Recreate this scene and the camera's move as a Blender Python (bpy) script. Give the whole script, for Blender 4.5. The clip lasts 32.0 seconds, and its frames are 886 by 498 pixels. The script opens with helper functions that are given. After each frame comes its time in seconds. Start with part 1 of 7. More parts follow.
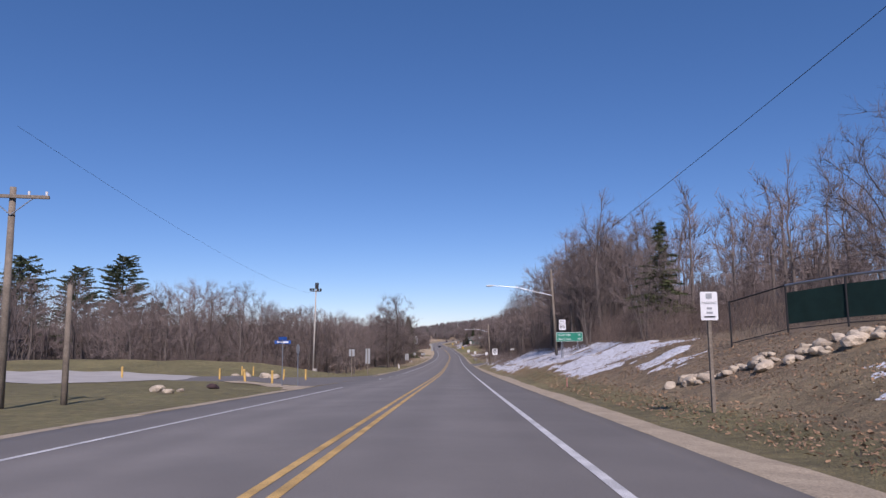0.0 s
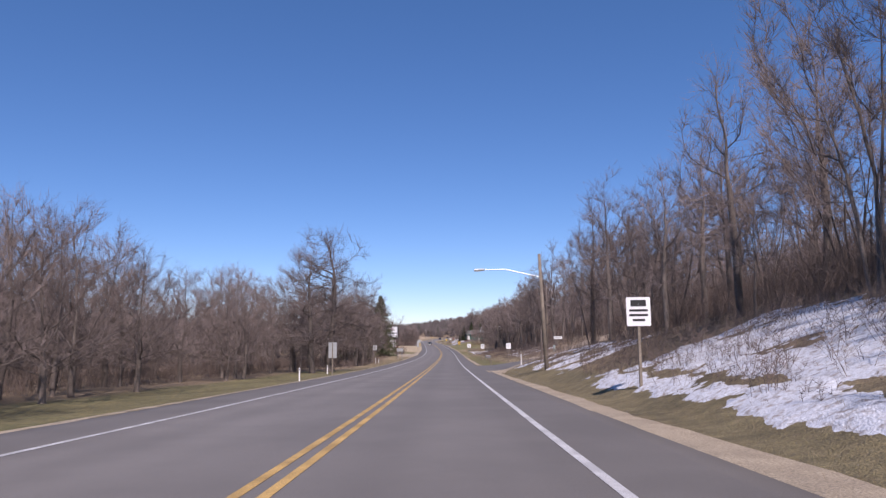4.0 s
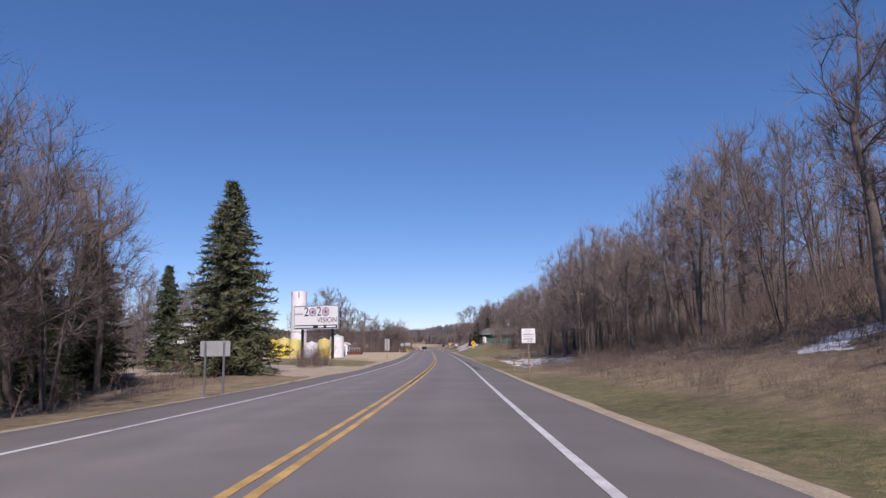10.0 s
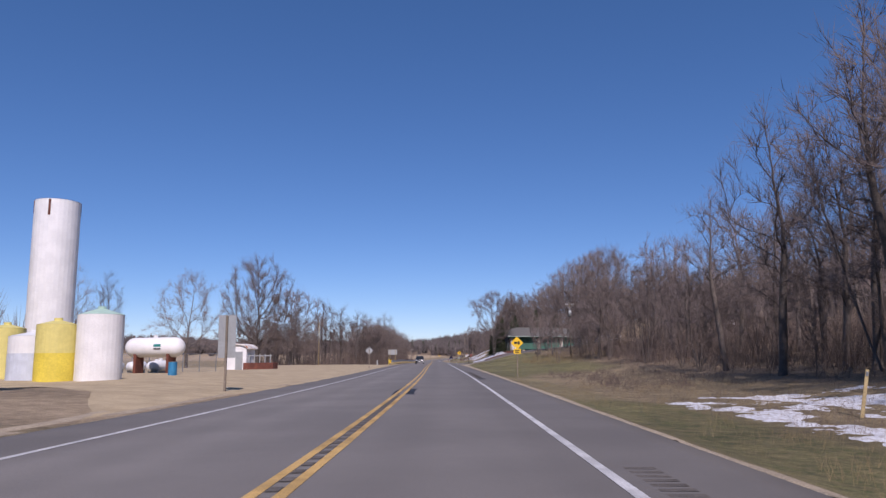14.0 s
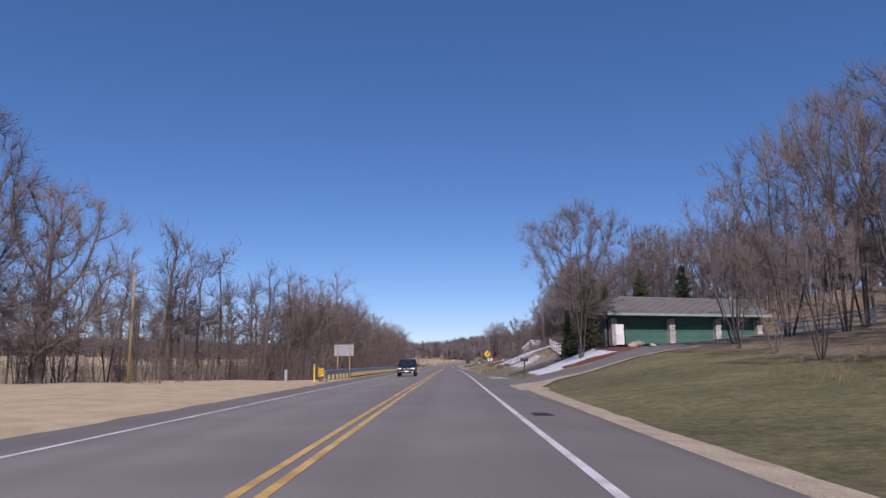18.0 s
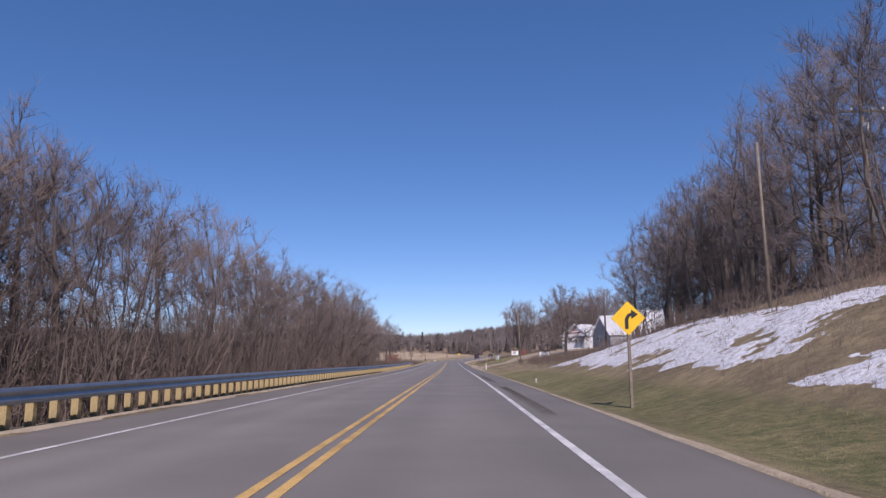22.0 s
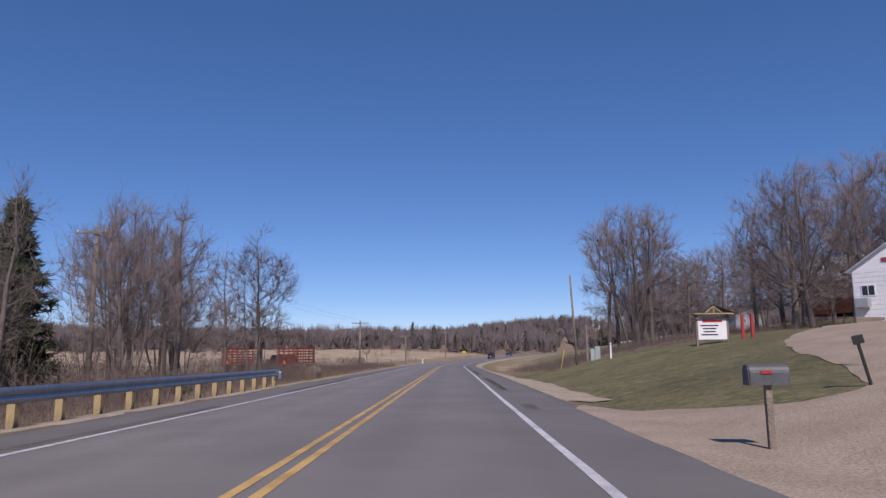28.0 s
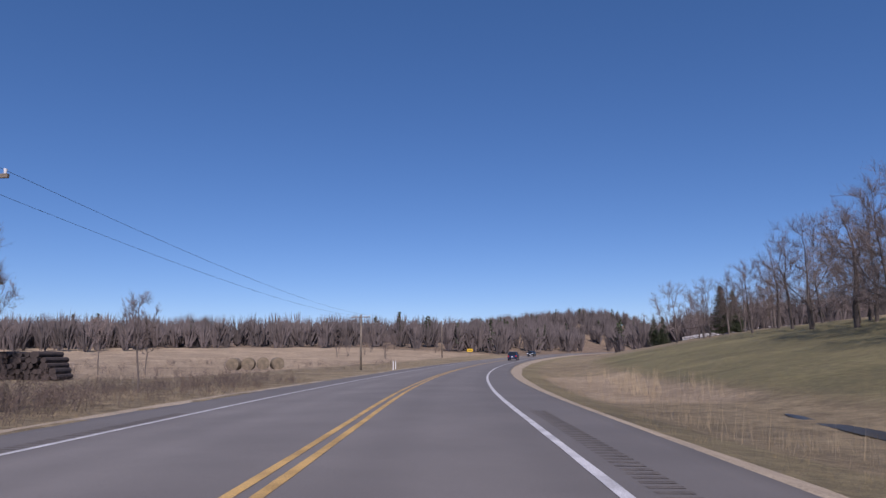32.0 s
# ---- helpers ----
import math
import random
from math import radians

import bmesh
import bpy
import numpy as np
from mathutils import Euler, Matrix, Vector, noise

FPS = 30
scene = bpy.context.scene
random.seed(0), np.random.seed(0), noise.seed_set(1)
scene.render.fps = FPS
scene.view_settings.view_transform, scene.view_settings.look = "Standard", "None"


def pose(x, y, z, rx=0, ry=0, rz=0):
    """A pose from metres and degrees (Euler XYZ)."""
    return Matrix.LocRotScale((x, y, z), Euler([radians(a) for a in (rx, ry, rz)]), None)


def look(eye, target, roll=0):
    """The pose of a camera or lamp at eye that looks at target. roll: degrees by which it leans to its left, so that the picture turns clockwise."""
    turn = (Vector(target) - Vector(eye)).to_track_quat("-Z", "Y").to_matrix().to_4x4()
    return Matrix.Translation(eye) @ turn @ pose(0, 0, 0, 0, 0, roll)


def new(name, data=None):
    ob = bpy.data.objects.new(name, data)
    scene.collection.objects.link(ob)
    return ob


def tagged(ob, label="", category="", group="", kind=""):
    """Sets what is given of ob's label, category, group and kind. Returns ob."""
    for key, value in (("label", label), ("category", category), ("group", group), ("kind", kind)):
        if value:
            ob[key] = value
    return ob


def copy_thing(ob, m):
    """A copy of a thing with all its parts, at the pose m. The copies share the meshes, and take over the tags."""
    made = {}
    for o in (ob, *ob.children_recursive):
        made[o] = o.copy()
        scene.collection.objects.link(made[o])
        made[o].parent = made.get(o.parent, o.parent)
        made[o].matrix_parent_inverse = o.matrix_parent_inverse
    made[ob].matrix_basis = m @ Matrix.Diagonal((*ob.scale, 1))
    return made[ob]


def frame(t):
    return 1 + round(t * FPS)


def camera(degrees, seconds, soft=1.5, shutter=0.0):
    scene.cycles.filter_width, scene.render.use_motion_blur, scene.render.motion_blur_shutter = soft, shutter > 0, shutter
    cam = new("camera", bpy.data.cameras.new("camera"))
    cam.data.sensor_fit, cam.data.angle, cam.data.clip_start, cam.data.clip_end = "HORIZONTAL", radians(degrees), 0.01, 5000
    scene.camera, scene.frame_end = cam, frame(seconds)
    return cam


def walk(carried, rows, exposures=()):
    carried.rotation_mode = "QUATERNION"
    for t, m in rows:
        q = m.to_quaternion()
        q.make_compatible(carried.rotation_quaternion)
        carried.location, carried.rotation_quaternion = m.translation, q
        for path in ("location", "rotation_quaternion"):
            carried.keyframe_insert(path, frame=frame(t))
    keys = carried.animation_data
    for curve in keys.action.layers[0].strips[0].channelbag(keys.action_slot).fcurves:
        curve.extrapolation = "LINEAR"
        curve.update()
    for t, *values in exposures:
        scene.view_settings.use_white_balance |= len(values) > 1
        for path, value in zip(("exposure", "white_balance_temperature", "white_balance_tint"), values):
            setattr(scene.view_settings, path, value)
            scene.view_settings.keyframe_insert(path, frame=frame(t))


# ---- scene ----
cam = camera(65.5, 32.0, soft=1.4)
# seconds, x, y, z, yaw, pitch, roll
PATH = [
    (0.0, 1.8, 0.0, 1.35, 0.88, 6.78, 0.58),
    (0.5, 1.81, 10.98, 0.863, 0.9, 6.77, 0.54),
    (1.0, 1.83, 21.94, 0.367, 0.8, 6.61, 0.57),
    (1.5, 1.86, 32.89, -0.137, 0.77, 6.63, 0.67),
    (2.0, 1.9, 43.82, -0.643, 0.68, 6.52, 0.86),
    (2.5, 1.95, 54.74, -1.141, 0.69, 6.65, 0.78),
    (3.0, 2.01, 65.66, -1.629, 0.66, 6.53, 0.62),
    (3.5, 2.08, 76.58, -2.098, 0.43, 6.47, 0.62),
    (4.0, 2.16, 87.49, -2.545, 0.44, 6.77, 0.64),
    (4.5, 2.24, 98.4, -2.97, 0.47, 6.95, 0.65),
    (5.0, 2.32, 109.32, -3.375, 0.53, 7.11, 0.65),
    (5.5, 2.39, 120.23, -3.767, 0.65, 7.33, 0.65),
    (6.0, 2.44, 131.14, -4.15, 0.57, 7.12, 0.64),
    (6.5, 2.49, 142.05, -4.524, 0.68, 7.16, 0.65),
    (7.0, 2.52, 152.95, -4.886, 0.72, 7.39, 0.69),
    (7.5, 2.53, 163.85, -5.231, 0.88, 7.4, 0.69),
    (8.0, 2.52, 174.73, -5.558, 0.94, 7.42, 0.64),
    (8.5, 2.5, 185.59, -5.867, 1.08, 7.5, 0.67),
    (9.0, 2.47, 196.42, -6.162, 1.01, 7.37, 0.69),
    (9.5, 2.44, 207.23, -6.441, 1.04, 7.51, 0.76),
    (10.0, 2.42, 218.0, -6.703, 0.9, 7.63, 0.73),
    (10.5, 2.39, 228.74, -6.946, 0.96, 7.83, 0.6),
    (11.0, 2.35, 239.43, -7.164, 1.13, 8.09, 0.63),
    (11.5, 2.31, 250.09, -7.357, 1.2, 8.31, 0.7),
    (12.0, 2.25, 260.7, -7.529, 1.28, 8.45, 0.7),
    (12.5, 2.18, 271.27, -7.68, 1.24, 8.5, 0.66),
    (13.0, 2.09, 281.8, -7.814, 1.38, 8.51, 0.58),
    (13.5, 1.98, 292.29, -7.932, 1.5, 8.57, 0.49),
    (14.0, 1.83, 302.76, -8.035, 1.62, 8.65, 0.6),
    (14.5, 1.65, 313.21, -8.123, 2.01, 8.66, 0.64),
    (15.0, 1.43, 323.65, -8.196, 2.23, 8.74, 0.65),
    (15.5, 1.17, 334.07, -8.258, 2.44, 8.81, 0.66),
    (16.0, 0.87, 344.48, -8.309, 2.64, 8.86, 0.67),
    (16.5, 0.54, 354.88, -8.35, 2.84, 8.88, 0.7),
    (17.0, 0.19, 365.27, -8.385, 2.91, 8.91, 0.61),
    (17.5, -0.16, 375.64, -8.416, 2.86, 9.02, 0.63),
    (18.0, -0.52, 386.0, -8.446, 2.86, 9.03, 0.64),
    (18.5, -0.89, 396.33, -8.48, 2.96, 9.0, 0.66),
    (19.0, -1.26, 406.64, -8.522, 3.01, 8.97, 0.73),
    (19.5, -1.64, 416.93, -8.574, 2.97, 8.76, 0.75),
    (20.0, -2.03, 427.2, -8.633, 2.86, 8.54, 0.6),
    (20.5, -2.43, 437.44, -8.697, 3.28, 8.49, 0.53),
    (21.0, -2.85, 447.67, -8.758, 3.18, 8.82, 0.58),
    (21.5, -3.27, 457.88, -8.819, 3.37, 8.76, 0.61),
    (22.0, -3.7, 468.09, -8.886, 3.26, 8.61, 0.63),
    (22.5, -4.12, 478.29, -8.962, 3.22, 8.53, 0.64),
    (23.0, -4.53, 488.49, -9.05, 3.08, 8.49, 0.67),
    (23.5, -4.93, 498.69, -9.151, 3.1, 8.5, 0.66),
    (24.0, -5.31, 508.89, -9.263, 3.12, 8.44, 0.65),
    (24.5, -5.69, 519.08, -9.381, 2.83, 8.34, 0.68),
    (25.0, -6.07, 529.27, -9.501, 2.98, 8.41, 0.66),
    (25.5, -6.47, 539.47, -9.622, 3.11, 8.45, 0.64),
    (26.0, -6.87, 549.65, -9.739, 3.23, 8.51, 0.62),
    (26.5, -7.3, 559.84, -9.852, 3.37, 8.62, 0.57),
    (27.0, -7.74, 570.02, -9.957, 3.39, 8.42, 0.67),
    (27.5, -8.19, 580.2, -10.052, 3.35, 8.56, 0.64),
    (28.0, -8.65, 590.38, -10.136, 3.44, 8.7, 0.63),
    (28.5, -9.13, 600.54, -10.205, 3.59, 8.69, 0.72),
    (29.0, -9.61, 610.7, -10.262, 3.63, 8.89, 0.79),
    (29.5, -10.09, 620.84, -10.308, 3.61, 8.96, 0.78),
    (30.0, -10.57, 630.96, -10.348, 3.5, 8.84, 0.58),
    (30.5, -11.03, 641.07, -10.39, 3.41, 8.88, 0.59),
    (31.0, -11.49, 651.16, -10.436, 3.4, 8.73, 0.63),
    (31.5, -11.94, 661.24, -10.489, 3.46, 8.74, 0.63),
    (32.0, -12.38, 671.3, -10.549, 3.41, 8.79, 0.64),
]
walk(cam, [(t, pose(x, y, z, 90 + p, r, w)) for t, x, y, z, w, p, r in PATH], [(0, 0.07, 6210, 27), (2, 0.02, 6230, 27), (3, 0.34, 6330, 27), (4.5, 0.30, 6330, 27), (6, 0.22, 6380, 27), (7, 0.12, 6340, 27), (9, 0.19, 6360, 27), (11, 0.17, 6310, 27), (13, 0.03, 6210, 27), (17, 0.05, 6230, 27), (20, 0.12, 6250, 27), (21, 0.19, 6280, 27), (23, 0.14, 6280, 27), (24, -0.04, 6210, 27), (27, -0.02, 6230, 27), (30, -0.04, 6160, 27), (32, -0.05, 6160, 27)])
# ---- light ----
SUN_AZ, SUN_EL = radians(170), radians(44)
world = bpy.data.worlds.new("sky")
scene.world = world
world.use_nodes = True
wn = world.node_tree
sky = wn.nodes.new("ShaderNodeTexSky")
sky.sky_type = "NISHITA"
sky.sun_disc = False
sky.sun_elevation, sky.sun_rotation = SUN_EL, SUN_AZ
sky.altitude, sky.air_density, sky.dust_density, sky.ozone_density = 300, 0.75, 0.0, 4.0
tone = wn.nodes.new("ShaderNodeHueSaturation")
tone.inputs["Saturation"].default_value = 1.13
wn.links.new(sky.outputs[0], tone.inputs["Color"])
even = wn.nodes.new("ShaderNodeMix")
even.data_type = "RGBA"
even.inputs[0].default_value = 0.18
even.inputs[7].default_value = (0.55, 2.0, 4.6, 1)
wn.links.new(tone.outputs[0], even.inputs[6])
wn.links.new(even.outputs[2], wn.nodes["Background"].inputs[0])
wn.nodes["Background"].inputs[1].default_value = 0.098
sun_data = bpy.data.lights.new("sun", "SUN")
sun_data.energy, sun_data.angle, sun_data.color = 4.4, radians(0.55), (1.0, 0.93, 0.83)
sun = new("sun", sun_data)
sun.matrix_world = look((0, 0, 60), (-math.sin(SUN_AZ) * math.cos(SUN_EL) * 60, -math.cos(SUN_AZ) * math.cos(SUN_EL) * 60, 60 - 60 * math.sin(SUN_EL)))

# ---- materials ----


def material(name, color, rough=0.8, metal=0.0, vary=0.25, scale=3.0, fine=40.0, bump=0.2, second=None, spots=0.5, distance=0.02, object_random=0.0):
    """A procedural surface: two scales of colour variation, an optional second colour in patches, fine relief."""
    m = bpy.data.materials.new(name)
    m.use_nodes = True
    n, l = m.node_tree.nodes, m.node_tree.links
    b = n["Principled BSDF"]
    b.inputs["Roughness"].default_value, b.inputs["Metallic"].default_value = rough, metal
    co = n.new("ShaderNodeTexCoord")
    big, small = n.new("ShaderNodeTexNoise"), n.new("ShaderNodeTexNoise")
    big.inputs["Scale"].default_value, big.inputs["Detail"].default_value = scale, 5
    small.inputs["Scale"].default_value, small.inputs["Detail"].default_value = fine, 3
    l.new(co.outputs["Object"], big.inputs["Vector"]), l.new(co.outputs["Object"], small.inputs["Vector"])
    mix = n.new("ShaderNodeMix")
    mix.data_type = "RGBA"
    ramp = n.new("ShaderNodeMapRange")
    ramp.inputs[1].default_value, ramp.inputs[2].default_value = spots - 0.12, spots + 0.12
    l.new(big.outputs[0], ramp.inputs[0]), l.new(ramp.outputs[0], mix.inputs[0])
    other = second or tuple(c * (1 - vary) for c in color)
    mix.inputs[6].default_value, mix.inputs[7].default_value = (*color, 1), (*other, 1)
    grain = n.new("ShaderNodeMix")
    grain.data_type, grain.blend_type = "RGBA", "MULTIPLY"
    shade = n.new("ShaderNodeMapRange")
    shade.inputs[1].default_value, shade.inputs[2].default_value = 0.3, 0.7
    shade.inputs[3].default_value, shade.inputs[4].default_value = 1 - vary, 1 + vary * 0.6
    l.new(small.outputs[0], shade.inputs[0])
    grain.inputs[0].default_value = 1.0
    l.new(mix.outputs[2], grain.inputs[6]), l.new(shade.outputs[0], grain.inputs[7])
    last = grain.outputs[2]
    if object_random:
        info, hsv = n.new("ShaderNodeObjectInfo"), n.new("ShaderNodeHueSaturation")
        rng = n.new("ShaderNodeMapRange")
        rng.inputs[3].default_value, rng.inputs[4].default_value = 1 - object_random, 1 + object_random
        l.new(info.outputs["Random"], rng.inputs[0]), l.new(rng.outputs[0], hsv.inputs["Value"]), l.new(last, hsv.inputs["Color"])
        last = hsv.outputs[0]
    l.new(last, b.inputs["Base Color"])
    if bump:
        bm_ = n.new("ShaderNodeBump")
        bm_.inputs["Strength"].default_value, bm_.inputs["Distance"].default_value = bump, distance
        l.new(small.outputs[0], bm_.inputs["Height"]), l.new(bm_.outputs[0], b.inputs["Normal"])
    return m


def ground_material():
    """Turf, leaf litter, bare sandy soil and straw, blended by the zone painted on the sheet and by noise."""
    m = bpy.data.materials.new("ground_cover")
    m.use_nodes = True
    n, l = m.node_tree.nodes, m.node_tree.links
    b = n["Principled BSDF"]
    b.inputs["Roughness"].default_value = 0.95
    co, at = n.new("ShaderNodeTexCoord"), n.new("ShaderNodeAttribute")
    at.attribute_name = "zone"
    sep = n.new("ShaderNodeSeparateColor")
    l.new(at.outputs["Color"], sep.inputs[0])

    def noise_tex(scale, detail=6):
        t = n.new("ShaderNodeTexNoise")
        t.inputs["Scale"].default_value, t.inputs["Detail"].default_value, t.inputs["Roughness"].default_value = scale, detail, 0.65
        l.new(co.outputs["Object"], t.inputs["Vector"])
        return t.outputs[0]

    def blend(fac, a, c):
        x = n.new("ShaderNodeMix")
        x.data_type = "RGBA"
        for s, v in ((0, fac), (6, a), (7, c)):
            if isinstance(v, tuple):
                x.inputs[s].default_value = (*v, 1)
            else:
                l.new(v, x.inputs[s])
        return x.outputs[2]

    def ramp(v, lo, hi):
        r = n.new("ShaderNodeMapRange")
        r.inputs[1].default_value, r.inputs[2].default_value = lo, hi
        l.new(v, r.inputs[0])
        return r.outputs[0]

    def add(a, c, k):
        x = n.new("ShaderNodeMath")
        x.operation = "MULTIPLY_ADD"
        x.inputs[1].default_value = k
        l.new(c, x.inputs[0]), l.new(a, x.inputs[2])
        return x.outputs[0]

    wide, mid, fine, grit = noise_tex(0.12), noise_tex(0.9), noise_tex(5.0), noise_tex(28.0, 3)
    dry = blend(ramp(mid, 0.35, 0.65), (0.345, 0.270, 0.155), (0.215, 0.168, 0.096))
    turf = blend(ramp(add(fine, mid, 0.6), 0.62, 0.92), (0.110, 0.122, 0.038), (0.245, 0.208, 0.095))
    litter = blend(ramp(fine, 0.36, 0.60), (0.142, 0.098, 0.062), (0.285, 0.212, 0.138))
    sand = blend(ramp(mid, 0.3, 0.7), (0.47, 0.36, 0.235), (0.36, 0.275, 0.175))
    c = blend(ramp(add(sep.outputs[0], fine, 0.5), 0.55, 0.85), dry, turf)
    c = blend(ramp(add(sep.outputs[1], fine, 0.6), 0.6, 0.95), c, litter)
    c = blend(ramp(add(sep.outputs[2], fine, 0.4), 0.55, 0.8), c, sand)
    mottle = n.new("ShaderNodeMix")
    mottle.data_type, mottle.blend_type = "RGBA", "MULTIPLY"
    mottle.inputs[0].default_value = 1
    tuft = n.new("ShaderNodeMapRange")
    tuft.inputs[1].default_value, tuft.inputs[2].default_value, tuft.inputs[3].default_value, tuft.inputs[4].default_value = 0.75, 1.25, 0.62, 1.32
    l.new(add(noise_tex(2.2), wide, 1.0), tuft.inputs[0]), l.new(c, mottle.inputs[6]), l.new(tuft.outputs[0], mottle.inputs[7])
    c = mottle.outputs[2]
    g = n.new("ShaderNodeMix")
    g.data_type, g.blend_type = "RGBA", "MULTIPLY"
    g.inputs[0].default_value = 1
    s = n.new("ShaderNodeMapRange")
    s.inputs[1].default_value, s.inputs[2].default_value, s.inputs[3].default_value, s.inputs[4].default_value = 0.3, 0.7, 0.55, 1.35
    l.new(grit, s.inputs[0]), l.new(c, g.inputs[6]), l.new(s.outputs[0], g.inputs[7])
    l.new(g.outputs[2], b.inputs["Base Color"])
    bp = n.new("ShaderNodeBump")
    bp.inputs["Strength"].default_value, bp.inputs["Distance"].default_value = 0.9, 0.12
    l.new(add(grit, fine, 1.2), bp.inputs["Height"]), l.new(bp.outputs[0], b.inputs["Normal"])
    return m


def asphalt_material():
    """Grey asphalt with lengthwise tyre bands, patches and fine stone."""
    m = material("asphalt", (0.162, 0.150, 0.137), 0.85, vary=0.22, scale=0.35, fine=90, bump=0.25, second=(0.188, 0.174, 0.159), distance=0.004)
    n, l = m.node_tree.nodes, m.node_tree.links
    b = n["Principled BSDF"]
    old = b.inputs["Base Color"].links[0].from_socket
    at = n.new("ShaderNodeAttribute")
    at.attribute_name = "across"
    wave = n.new("ShaderNodeValToRGB")
    wave.color_ramp.interpolation = "EASE"
    stops = ((0.0, .82), (.13, .80), (.19, .95), (.25, 1.08), (.31, .98), (.37, 1.1), (.44, .98), (.52, .92), (.58, .98), (.64, .90), (.70, .98), (.77, .93), (.82, .84), (1.0, .82))
    el = wave.color_ramp.elements
    while len(el) < len(stops):
        el.new(0.5)
    for e, (p, v) in zip(el, stops):
        e.position, e.color = p, (v, v, v, 1)
    l.new(at.outputs["Fac"], wave.inputs[0])
    mx = n.new("ShaderNodeMix")
    mx.data_type, mx.blend_type = "RGBA", "MULTIPLY"
    mx.inputs[0].default_value = 1
    l.new(old, mx.inputs[6]), l.new(wave.outputs[0], mx.inputs[7]), l.new(mx.outputs[2], b.inputs["Base Color"])
    return m


